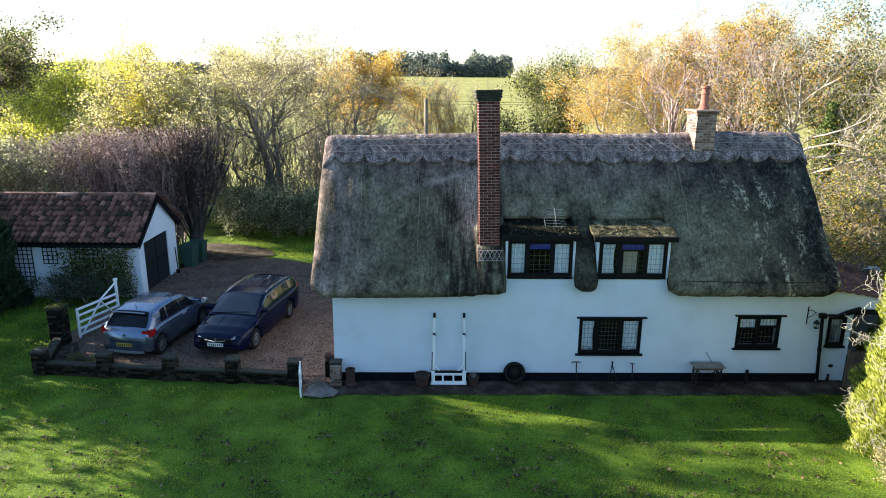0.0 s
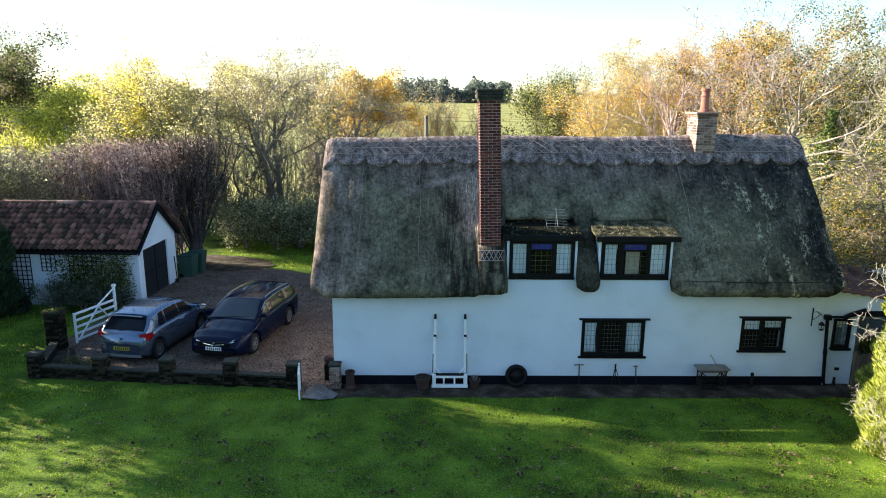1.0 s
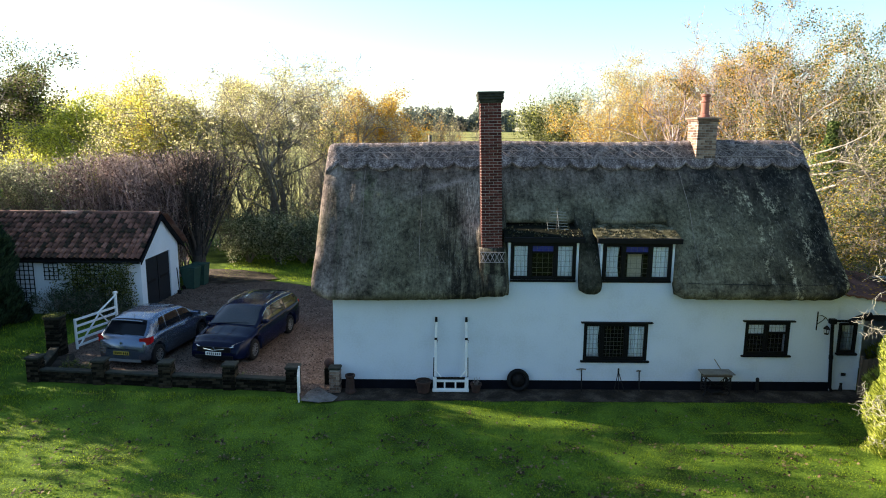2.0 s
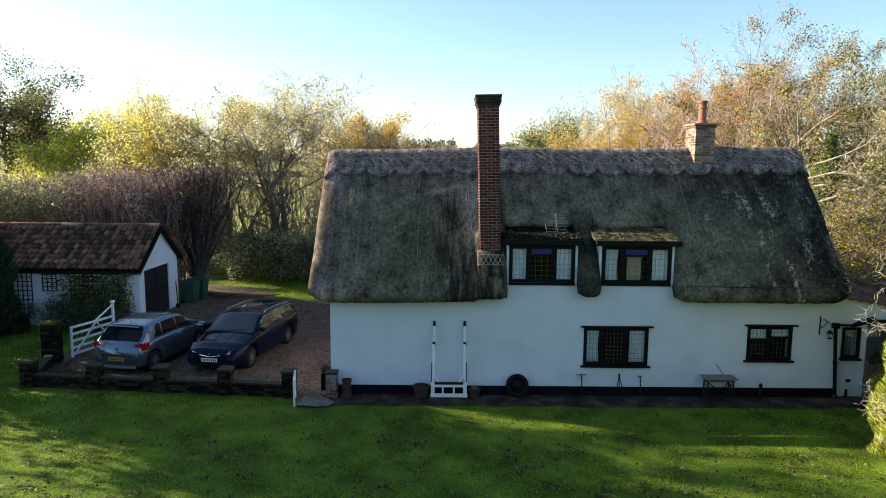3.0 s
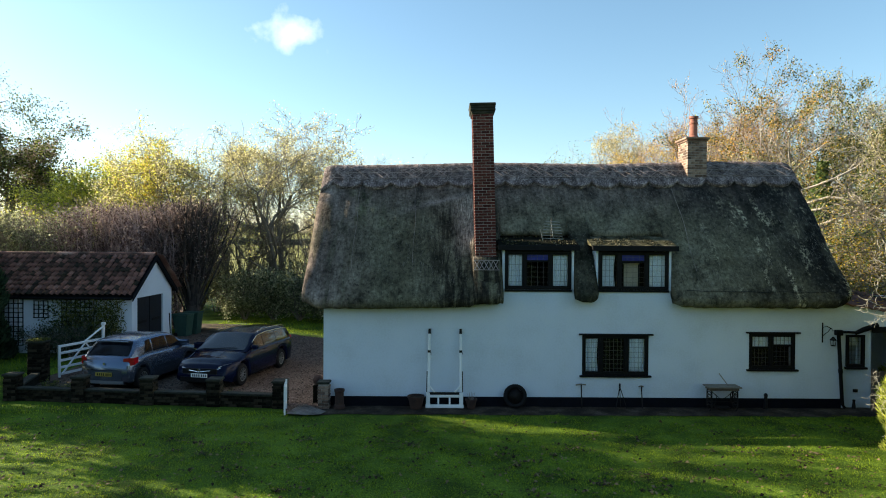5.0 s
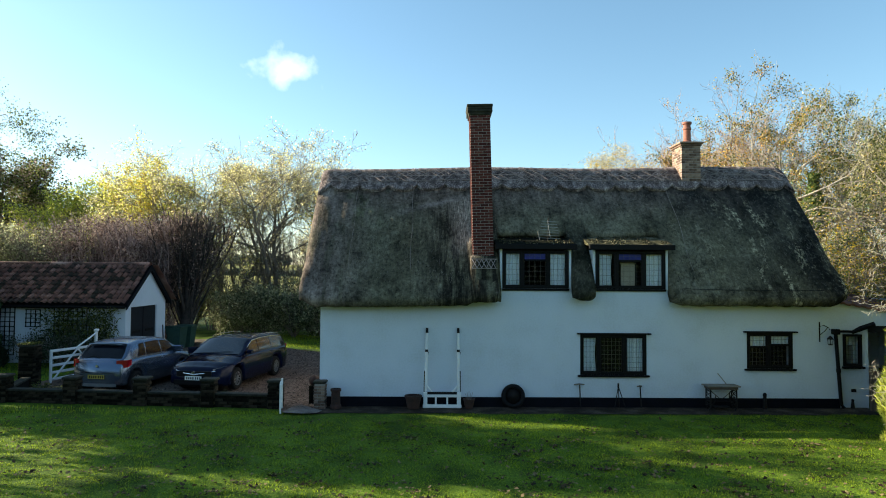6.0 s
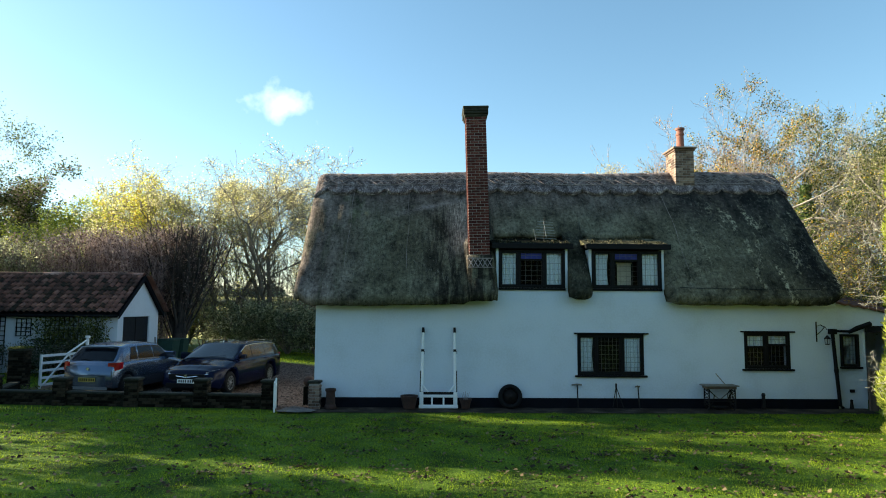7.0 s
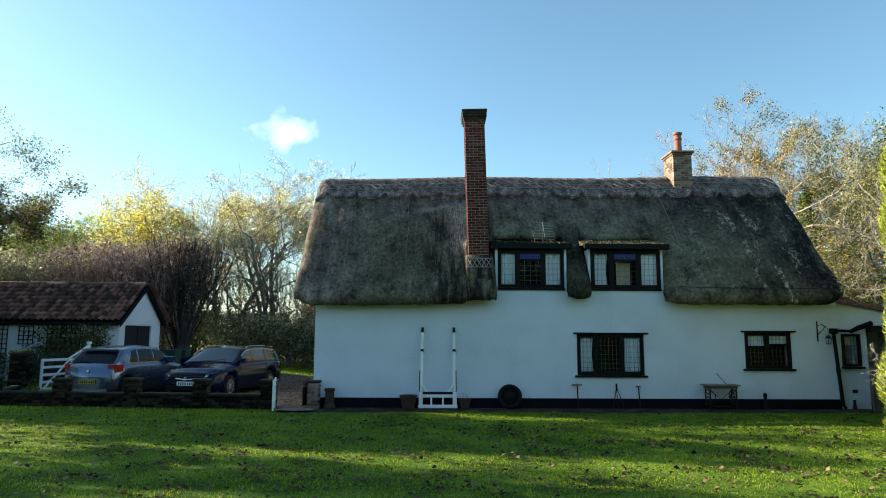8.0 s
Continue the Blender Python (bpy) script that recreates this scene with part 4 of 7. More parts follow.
tree("garden tree that shades the lawn", (-21.5, -3.2), seg_gold, m_bark, [(7500, 0.21, 0.17, m_leaf_green, 28, 0.2, 2, 6.2)], turn=80, top=9.5)


tree("tall slender tree that dapples the lawn", (-21.8, 2.0), seg_birch, m_bark, [(1500, 0.2, 0.2, m_leaf_green, 228, 0.2, 2, 9.5)], turn=150, top=11.4, clump=0.2)


# ---- windows of the cottage ----
def lattice(x0, x1, z0, z1, y, nx, nz, r=0.0027):
    g = Geo()
    for i in range(1, nx):
        x = x0 + (x1 - x0) * i / nx
        g.box(x - r, y - 0.004, z0, x + r, y + 0.004, z1)
    for j in range(1, nz):
        z = z0 + (z1 - z0) * j / nz
        g.box(x0, y - 0.0035, z - r, x1, y + 0.0035, z + r)
    return g


def curtain(x0, x1, z0, z1, y, gather=0.0, label="white net curtain hanging behind the window"):
    n, rows = 72, 8
    rings = []
    for j in range(rows + 1):
        v = j / rows
        ring = []
        for i in range(n + 1):
            u = i / n
            pinch = gather * math.sin(math.pi * v) * u
            ring.append((x0 + (x1 - x0) * u - pinch * (x1 - x0), y + 0.020 + (0.020 * math.sin(u * 47 + 0.8 * math.sin(v * 3)) + 0.008 * math.sin(u * 113 + 2)) * (0.6 + 0.4 * v), z1 + (z0 - z1) * v))
        rings.append(ring)
    ob = part("curtain", Geo().loft(rings, closed=False), m_curtain, smooth=True)
    md = ob.modifiers.new("thickness", "SOLIDIFY")
    md.thickness = 0.004
    return tagged(ob, label, "curtain", group="curtains")


def window(name, x0, x1, z0, z1, y, lights, label, hood=False, sill=True, fr=0.06):
    """lights: rows of (start, end, transom height or 0, blue top, columns, rows) as shares of the width."""
    ob = thing(name, label, "window", kind="structure")
    part("window_frame", Geo().box(x0 + fr, y, z1 - fr, x1 - fr, y + 0.09, z1, 0.006), m_black, ob)
    part("window_frame", Geo().box(x0 + fr, y, z0, x1 - fr, y + 0.09, z0 + fr, 0.006), m_black, ob)
    part("window_frame", Geo().box(x0, y, z0, x0 + fr, y + 0.09, z1, 0.006), m_black, ob)
    part("window_frame", Geo().box(x1 - fr, y, z0, x1, y + 0.09, z1, 0.006), m_black, ob)
    if sill:
        part("window_sill", Geo().box(x0 - 0.07, y - 0.06, z0 - 0.05, x1 + 0.07, y + 0.03, z0 - 0.002, 0.008), m_black, ob)
    if hood:
        part("drip_board", Geo().box(x0 - 0.09, y - 0.07, z1 + 0.002, x1 + 0.11, y + 0.03, z1 + 0.04, 0.006), m_black, ob)
    a, b = x0 + fr, x1 - fr
    for i, (s, e, transom, blue, nx, nz) in enumerate(lights):
        p, q = a + (b - a) * s, a + (b - a) * e
        if i:
            part("mullion", Geo().box(p - 0.035, y + 0.002, z0 + fr, p + 0.035, y + 0.085, z1 - fr, 0.006), m_black, ob)
        p2, q2 = p + (0.035 if i else 0), q - (0.035 if i < len(lights) - 1 else 0)
        top = z1 - fr
        if nx:
            c = 0.03
            case = Geo().box(p2, y + 0.015, z0 + fr, p2 + c, y + 0.06, top).box(q2 - c, y + 0.015, z0 + fr, q2, y + 0.06, top)
            case.box(p2 + c, y + 0.015, z0 + fr, q2 - c, y + 0.06, z0 + fr + c).box(p2 + c, y + 0.015, top - c, q2 - c, y + 0.06, top)
            part("casement", case, m_black, ob)
        if transom:
            zt = z0 + (z1 - z0) * transom
            part("transom", Geo().box(p2, y + 0.008, zt - 0.025, q2, y + 0.075, zt + 0.025, 0.005), m_black, ob)
            part("pane", Geo().box(p2, y + 0.036, zt + 0.025, q2, y + 0.040, top), m_blueglass if blue else m_glass, ob, "blue stained glass" if blue else "")
            part("leading", lattice(p2, q2, zt + 0.025, top, y + 0.032, max(3, nx), 2), m_lead, ob)
            top = zt - 0.025
        pane = part("pane", Geo().box(p2, y + 0.036, z0 + fr, q2, y + 0.040, top), m_glass, ob)
        pane.visible_shadow = False
        if nx:
            part("leading", lattice(p2, q2, z0 + fr, top, y + 0.032, nx, nz), m_lead, ob)
    return ob


THREE = [(0, 0.28, 0, 0, 4, 6), (0.28, 0.70, 0.74, 1, 4, 5), (0.70, 1, 0, 0, 4, 6)]
window("window_1", 4.06, 5.78, 0.84, 1.88, -0.015, [(0, 0.27, 0, 0, 4, 7), (0.27, 0.68, 0, 0, 6, 8), (0.68, 1, 0, 0, 5, 7)], "black timber window of three leaded lights with net curtains", hood=True)
window("window_2", 8.40, 9.60, 1.02, 1.95, -0.015, [(0, 0.48, 0.60, 0, 5, 4), (0.48, 1, 0.66, 0, 5, 4)], "black timber window of two leaded lights with top panes", hood=True)
window("window_3", 2.04, 3.76, 3.06, 4.05, -0.02, THREE, "black dormer window with leaded lights and blue glass", sill=False)
window("window_4", 4.47, 6.28, 3.06, 4.05, -0.04, THREE, "black dormer window with leaded lights and blue glass", sill=False)
for a, b, z0, z1, y, gth in ((4.10, 4.50, 0.88, 1.84, 0.075, 0.1), (5.28, 5.74, 0.88, 1.84, 0.075, 0.05), (2.08, 2.53, 3.08, 4.0, 0.07, 0.0), (3.26, 3.74, 3.08, 4.0, 0.07, 0.15),
                       (4.51, 4.92, 3.08, 4.0, 0.06, 0.1), (5.70, 6.26, 3.08, 4.0, 0.06, 0.0), (8.44, 8.98, 1.56, 1.92, 0.075, 0.0), (9.04, 9.58, 1.62, 1.92, 0.075, 0.0)):
    curtain(a, b, z0, z1, y, gth)
blind = part("blind", Geo().box(5.18, 0.2, 3.1, 5.55, 0.215, 3.72, 0.003).box(5.16, 0.19, 3.72, 5.57, 0.23, 3.75), material("beige_fabric", [(0.3, (0.34, 0.28, 0.21)), (0.7, (0.52, 0.45, 0.35))], scale=5, fine=40))
tagged(blind, "beige fabric panel behind the dormer window", "blind")


def dormer(x0, x1, roof_mat, label, forward, roof_label, rise):
    ob = thing("dormer", label, "dormer", group="dormers")
    for a, b in ((x0 - 0.03, x0 + 0.035), (x1 - 0.035, x1 + 0.03)):
        part("cheek", Geo().box(a, 0.0 - forward * 0.3, 3.03, b, 1.15, 4.08, 0.004), m_render, ob, "white rendered cheek")
    part("fascia", Geo().box(x0 - 0.155, -0.17 - forward, 4.07, x1 + 0.155, -0.03 - forward, 4.205, 0.008), m_black, ob)
    part("base_board", Geo().box(x0 + 0.03, -0.045, 3.0, x1 - 0.03, 0.0, 3.056, 0.005), m_black, ob)
    vs = []
    nx, ny = 30, 12
    rings = []
    for i in range(nx + 1):
        x = x0 - 0.15 + (x1 - x0 + 0.3) * i / nx
        ring = []
        for j in range(ny + 1):
            y = -0.15 - forward + (1.25 + forward) * j / ny
            ring.append((x, y, 4.19 + rise * (y + 0.15) + 0.012 * noise.noise((x * 6, y * 6, 2))))
        ring += [(x, 1.1, 4.30), (x, -0.15 - forward, 4.165)]
        rings.append(ring)
    part("roof", Geo().loft(rings, caps=True), roof_mat, ob, roof_label)
    rng_m = np.random.default_rng(int(x0 * 10))
    mx, my = rng_m.uniform(x0 - 0.1, x1 + 0.1, 900), -0.12 - forward + (1.0 + forward) * rng_m.random(900) ** 1.3
    grow = np.array([noise.noise((a * 3, b * 3, 6)) for a, b in zip(mx.tolist(), my.tolist())]) > -0.02
    mx, my = mx[grow], my[grow]
    tufts = leaf_mesh("moss", np.stack([mx, my, 4.20 + rise * (my + 0.15) + 0.012], axis=1), 0.05, m_leaf_moss, 3)
    tagged(part("moss", tufts, m_leaf_moss, ob, "dark moss and straw litter"), kind="stuff")
    return ob


dormer(*DORMERS[0], m_felt, "black-roofed dormer with white cheeks set into the thatch", 0.0, "black felted roof", 0.24)
dormer(*DORMERS[1], m_mosslead, "dormer with a mossy roof set into the thatch", 0.06, "mossy weathered lean-to roof", 0.28)


# ---- chimneys ----
def brick_mesh(name, ln, wd, ht, mat, ch=0.006):
    return Geo().box(-ln / 2, -wd / 2, -ht / 2, ln / 2, wd / 2, ht / 2, ch).mesh(name, mat)


def brick_course(width, odd):
    """Lengths along one face: stretchers with a half brick that changes ends."""
    n = round(width / 0.1125)
    cells = []
    if odd:
        cells.append(1)
    while sum(cells) + 2 <= n:
        cells.append(2)
    if sum(cells) < n:
        cells.append(n - sum(cells))
    unit, out, x = width / n, [], 0.0
    for c in cells:
        out.append((x + c * unit / 2, c))
        x += c * unit
    return out, unit


def chimney(label, at, w, d, h, mat, cap_courses, lean, pot, cap_mat):
    """A brick stack: recessed mortar core, each brick of the front and sides by itself, corbelled cap."""
    ob = thing("chimney", label, "chimney", pose(*at, *lean))
    part("core", Geo().box(-w / 2 + 0.008, 0.008, -0.6, w / 2 - 0.008, d - 0.008, h - 0.02), m_mortar, ob, "recessed lime mortar")
    ht = 0.074
    rows = int((h - 0.06 * cap_courses) / ht)
    meshes = {}
    rest = Geo()
    rng = random.Random(5)
    for r in range(-3, rows):
        z = (r + 0.5) * ht
        front, unit = brick_course(w, r % 2)
        for x, c in front:
            key = (c, round(unit, 4))
            if key not in meshes:
                meshes[key] = brick_mesh("brick", c * unit - 0.011, 0.10, ht - 0.011, mat)
            part("brick", meshes[key], mat, ob, m=pose(x - w / 2, 0.05 - rng.uniform(0, 0.006), z, 0, 0, rng.uniform(-0.8, 0.8)))
        side, unit2 = brick_course(d - 0.2, (r + 1) % 2)
        for y, c in side:
            key = (c, round(unit2, 4))
            if key not in meshes:
                meshes[key] = brick_mesh("brick", c * unit2 - 0.011, 0.10, ht - 0.011, mat)
            part("brick", meshes[key], mat, ob, m=pose(-w / 2 + 0.05 - rng.uniform(0, 0.005), 0.1 + y, z, 0, 0, 90))
            rest.box(w / 2 - 0.1, 0.1 + y - c * unit2 / 2 + 0.005, z - ht / 2 + 0.005, w / 2 + 0.002, 0.1 + y + c * unit2 / 2 - 0.005, z + ht / 2 - 0.005, 0.004)
        for x, c in front:
            rest.box(x - w / 2 - c * unit / 2 + 0.005, d - 0.1, z - ht / 2 + 0.005, x - w / 2 + c * unit / 2 - 0.005, d, z + ht / 2 - 0.005, 0.004)
    tagged(part("brick_rest", rest, mat, ob), kind="stuff")
    z = rows * ht
    for c in range(cap_courses):
        o = 0.03 * min(c + 1, 2) + (0.012 if c == cap_courses - 1 else 0)
        hh = (h - rows * ht) / cap_courses
        part("cap_course", Geo().box(-w / 2 - o, -o, z + 0.003, w / 2 + o, d + o, z + hh, 0.015), cap_mat, ob, "sooty lichen-grown capping")
        z += hh
    if pot:
        part("chimney_pot", Geo().lathe([(0.0, 0), (0.15, 0.0), (0.145, 0.06), (0.115, 0.10), (0.105, 0.42), (0.125, 0.44), (0.125, 0.48), (0.108, 0.50), (0.104, 0.58), (0.135, 0.60), (0.138, 0.66), (0.09, 0.665), (0.085, 0.3), (0, 0.3)], 20, (0.02, d * 0.45, h)), m_pot, ob, "round terracotta pot")
    return ob


chimney("tall red brick chimney stack standing through the thatch", (1.545, -0.02, 3.85), 0.545, 0.56, 4.06, m_brick, 4, (-2.4, -1.55, 0), False, m_soot)
chimney("short buff brick chimney with a terracotta pot on the ridge", (7.80, 2.06, 6.2), 0.57, 0.78, 1.16, m_brick2, 2, (0, 0, 0), True, m_brick2)

# straw skirt and lattice below the tall chimney
g = Geo()
def skirt_y(z):
    return -0.15 - (3.8 - z) * 0.52


for k in range(5):
    xa = 1.24 + k * 0.12
    g.tube([(xa, skirt_y(3.58), 3.58), (xa + 0.12, skirt_y(3.80), 3.80)], 0.011, 4)
    g.tube([(xa + 0.12, skirt_y(3.58) - 0.01, 3.58), (xa, skirt_y(3.80) - 0.01, 3.80)], 0.011, 4)
for z in (3.57, 3.81):
    g.tube([(1.22, skirt_y(z) - 0.015, z), (1.88, skirt_y(z) - 0.015, z)], 0.013, 4)
part("spar_lattice", g, m_spar, house, "crossed hazel rods below the chimney")
rings = []
for i in range(25):
    x = 1.2 + 0.70 * i / 24
    e = 0.08 * (1 - math.sqrt(max(0, 1 - (abs(i - 12) / 12.5) ** 4)))
    col = [(x, -0.06 + e + 0.012 * noise.noise((x * 9, 0, 1)), 3.9), (x, -0.13 + e, 3.8), (x, -0.26 + e + 0.015 * noise.noise((x * 9, 0, 2)), 3.55), (x, -0.42 + e, 3.2), (x, -0.52 + e, 2.95), (x, -0.2, 2.9), (x, 0.35, 3.6), (x, 0.35, 3.9)]
    rings.append(col)
me = Geo().loft(rings, caps=True).mesh("thatch_skirt", m_thatch, True)
lay = me.uv_layers.new(name="UVMap")
for lp in me.loops:
    co = me.vertices[lp.vertex_index].co
    lay.data[lp.index].uv = (co.x, (co.z - 6.4) * 1.28)
part("thatch_skirt", me, m_thatch, house, "thatch dressed round the chimney's foot")


# ---- aerial on the thatch ----
def aerial():
    ob = thing("television_aerial", "grey aluminium television aerial standing against the thatch", "aerial")
    part("mast", Geo().tube([(3.27, 0.30, 4.20), (3.30, 0.37, 4.93)], 0.009, 6), m_iron, ob)
    part("boom", Geo().tube([(3.32, 0.22, 4.40), (3.27, 0.33, 4.86)], 0.008, 5), m_alu, ob)
    for k in range(7):
        z = 4.38 + 0.075 * k
        part("rod", Geo().tube([(3.02 + 0.014 * k, 0.24 + 0.012 * k, z + 0.012), (3.58 - 0.012 * k, 0.24 + 0.012 * k, z - 0.012)], 0.007, 5), m_alu, ob)
    part("reflector", Geo().tube([(3.05, 0.27, 4.33), (3.0, 0.30, 4.62)], 0.006, 5), m_alu, ob)
    return ob


aerial()


# ---- extension with the side porch ----
leaf_quad = Geo().add([(-0.05, 0, 0), (0, 0.03, 0.008), (0.05, 0, 0), (0, -0.03, 0.008)], [(0, 3, 2, 1)]).mesh("fallen_leaf", m_leaf_orange)


def extension():
    ob = thing("porch_extension", "low white rendered side porch with a tiled roof", "porch")
    for g in wall_with_openings(X1 + 0.003, 11.62, 0.0, 2.1, 0.06, 0.3, [(10.97, 1.12, 11.40, 1.88)]):
        part("wall", g, m_render, ob)
    a, b = X1 + 0.003, 13.3
    gable = [(a, 2.1), (b, 2.1), (b, 2.30), (12.2, 2.47), (11.3, 2.66), (a, 2.72)]
    part("wall", Geo().add([(x, 0.06, z) for x, z in gable] + [(x, 0.3, z) for x, z in gable], [(0, 1, 2, 3, 4, 5), (11, 10, 9, 8, 7, 6)] + [(i, i + 6, (i + 1) % 6 + 6, (i + 1) % 6) for i in range(6)]), m_render, ob)
    part("wall", Geo().box(11.38, 0.303, 0, 11.62, 1.8, 2.3), m_render, ob)
    part("wall", Geo().box(X1 + 0.003, 1.8, 0, 13.4, 2.0, 2.8), m_render, ob)
    part("wall", Geo().box(13.1, 0.303, 0, 13.3, 1.8, 2.3), m_render, ob)
    part("pier", Geo().box(13.0, 0.06, 0, 13.3, 0.3, 2.1, 0.01), m_render, ob)
    part("door", Geo().box(11.66, 1.72, 0, 12.5, 1.78, 2.0, 0.01), m_black, ob, "dark panelled door in the porch")
    part("lintel", Geo().box(11.62, 0.03, 1.98, 13.0, 0.055, 2.14, 0.008), m_black, ob, "black timber over the porch opening")
    rings = []
    for i in range(37):
        x = X1 + 0.02 + 2.55 * i / 36
        zf = 2.76 - 0.16 * (x - X1) + 0.018 * math.sin(i * 1.7)
        rings.append([(x, -0.02, zf), (x, 1.0, zf + 0.20 + 0.015 * math.sin(i * 2.3)), (x, 2.05, zf + 0.42), (x, 2.05, zf + 0.34), (x, -0.02, zf - 0.05)])
    part("roof", Geo().loft(rings, caps=True), m_tile, ob, "old brown tiles with fallen leaves")
    part("canopy_brace", Geo().tube([(11.14, -0.03, 1.97), (11.35, -0.08, 2.08), (11.68, -0.10, 2.20)], [0.05, 0.075, 0.07], 6), m_black, ob, "black timber brace of the porch canopy")
    rngl = random.Random(61)
    for k in range(70):
        x, y = X1 + 0.25 + 2.0 * rngl.random(), 0.1 + 1.4 * rngl.random() ** 1.4
        z = 2.76 - 0.16 * (x - X1) + 0.2 * y + 0.045
        part("fallen_leaf", leaf_quad, m_leaf_orange if k % 3 else m_leaf_fallen, ob, m=pose(x, y, z, rngl.uniform(-20, 30), rngl.uniform(-25, 25), rngl.uniform(0, 360)))
    w = thing("window_5", "small black leaded window of the side porch", "window", kind="structure")
    part("window_frame", Geo().box(10.95, 0.0, 1.09, 11.01, 0.1, 1.92, 0.005).box(11.37, 0.0, 1.09, 11.43, 0.1, 1.92, 0.005).box(11.01, 0.0, 1.86, 11.37, 0.1, 1.92, 0.005).box(11.01, 0.0, 1.09, 11.37, 0.1, 1.15, 0.005), m_black, w)
    part("window_sill", Geo().box(10.92, -0.06, 1.03, 11.47, 0.06, 1.085, 0.006), m_black, w)
    pn = part("pane", Geo().box(11.01, 0.05, 1.15, 11.37, 0.054, 1.86), m_glass, w)
    pn.visible_shadow = False
    part("leading", lattice(11.01, 11.37, 1.15, 1.86, 0.045, 4, 6), m_lead, w)
    curtain(11.03, 11.36, 1.62, 1.86, 0.2)
    # added black panel in place of the porch room's shade
    part("backing", Geo().box(10.9, 0.9, 0.0, 11.38, 0.92, 2.4), m_dark, ob, "near-black panel standing in for the shade of the room")
    return ob


extension()
dp = thing("downpipe", "black iron downpipe leaning on the cottage corner", "downpipe")
part("pipe", Geo().tube([(10.69, -0.07, 1.94), (10.71, -0.07, 1.6), (10.795, -0.07, 0.3), (10.81, -0.07, 0.12), (10.85, -0.13, 0.04)], 0.045, 10), m_black, dp)
part("hopper", Geo().box(10.60, -0.14, 1.92, 10.78, -0.005, 2.06, 0.015), m_black, dp)
part("gutter_arm", Geo().tube([(10.74, -0.07, 2.0), (10.95, -0.05, 2.0), (11.2, -0.04, 1.99)], 0.035, 6), m_black, dp)
part("collar", Geo().tube([(10.747, -0.07, 1.04), (10.753, -0.07, 0.94)], 0.056, 10), m_black, dp)
vent = part("wall_vent", Geo().box(11.15, 0.02, 0.42, 11.27, 0.06, 0.5, 0.006), m_iron)
tagged(vent, "small dark vent in the white wall", "vent")


def lantern():
    ob = thing("wall_lantern", "black iron lantern hanging from a wall bracket", "lantern")
    part("back_plate", Geo().box(10.29, -0.02, 1.72, 10.32, 0.0, 2.24, 0.004), m_iron, ob)
    part("bracket", Geo().tube([(10.305, -0.02, 2.12), (10.36, -0.1, 2.16), (10.46, -0.14, 2.10), (10.50, -0.15, 2.04)], 0.012, 6).tube([(10.305, -0.02, 1.9), (10.40, -0.1, 2.02), (10.44, -0.13, 2.10)], 0.010, 6), m_iron, ob)
    part("cap", Geo().lathe([(0.0, 0.20), (0.02, 0.19), (0.085, 0.12), (0.09, 0.10), (0, 0.10)], 6, (10.50, -0.15, 1.70)), m_iron, ob)
    part("glazing", Geo().lathe([(0.055, -0.02), (0.07, 0.10)], 6, (10.50, -0.15, 1.70)), m_glass, ob)
    cage = Geo()
    for k in range(6):
        a = k * math.pi / 3
        cage.tube([(10.50 + 0.058 * math.cos(a), -0.15 + 0.058 * math.sin(a), 1.67), (10.50 + 0.073 * math.cos(a), -0.15 + 0.073 * math.sin(a), 1.81)], 0.006, 4)
    part("cage", cage, m_iron, ob)
    part("base", Geo().lathe([(0, 0), (0.06, 0.0), (0.06, 0.02), (0, 0.02)], 6, (10.50, -0.15, 1.655)), m_iron, ob)
    return ob


lantern()


# ---- things along the front wall ----
def cart_shafts():
    ob = thing("cart_shafts", "white painted cart shafts with black bands leaning on the wall", "cart shafts")
    for s, (xt, xb) in enumerate(((0.095, 0.065), (0.895, 0.915))):
        def at(z):
            t = 1 - z / 2.03
            return (xt + (xb - xt) * t, -0.045 - 0.215 * t, z)
        part("shaft", Geo().tube([at(z) for z in (0.44, 0.8, 1.2, 1.6, 1.9)], [0.04, 0.04, 0.036, 0.034, 0.032], 8), m_white, ob)
        part("shaft_tip", Geo().tube([at(1.9), at(2.03)], [0.037, 0.03], 8), m_black, ob, "black tip")
        part("band", Geo().tube([at(1.42), at(1.48)], 0.039, 8), m_iron, ob)
        part("hook", Geo().tube([at(1.44), (at(1.44)[0] + 0.05, at(1.44)[1] - 0.06, 1.42), (at(1.44)[0] + 0.05, at(1.44)[1] - 0.07, 1.37)], 0.01, 5), m_iron, ob)
        part("strap", Geo().tube([(p_[0] + (-0.04 if s == 0 else 0.04), p_[1] - 0.02, p_[2]) for p_ in (at(0.42), at(0.95))], 0.014, 6), m_iron, ob, "black iron strap")
        part("foot", Geo().box(xb - 0.05, -0.32, 0.03, xb + 0.05, -0.22, 0.43, 0.01), m_white, ob)
        sx = 1 if s == 0 else -1
        part("brace", Geo().tube([(xb + sx * 0.02, -0.24, 0.60), (xb + sx * 0.17, -0.25, 0.42)], 0.022, 6), m_white, ob)
    part("crossbar", Geo().box(0.03, -0.29, 0.37, 0.95, -0.235, 0.43, 0.008), m_iron, ob, "black iron crossbar")
    part("rail", Geo().box(0.0, -0.33, 0.035, 0.98, -0.23, 0.115, 0.01), m_white, ob)
    part("rail", Geo().box(0.11, -0.30, 0.30, 0.87, -0.24, 0.365, 0.008), m_white, ob)
    for x in (0.33, 0.62):
        part("upright", Geo().box(x - 0.022, -0.30, 0.116, x + 0.022, -0.245, 0.30, 0.006), m_white, ob)
    return ob


cart_shafts()


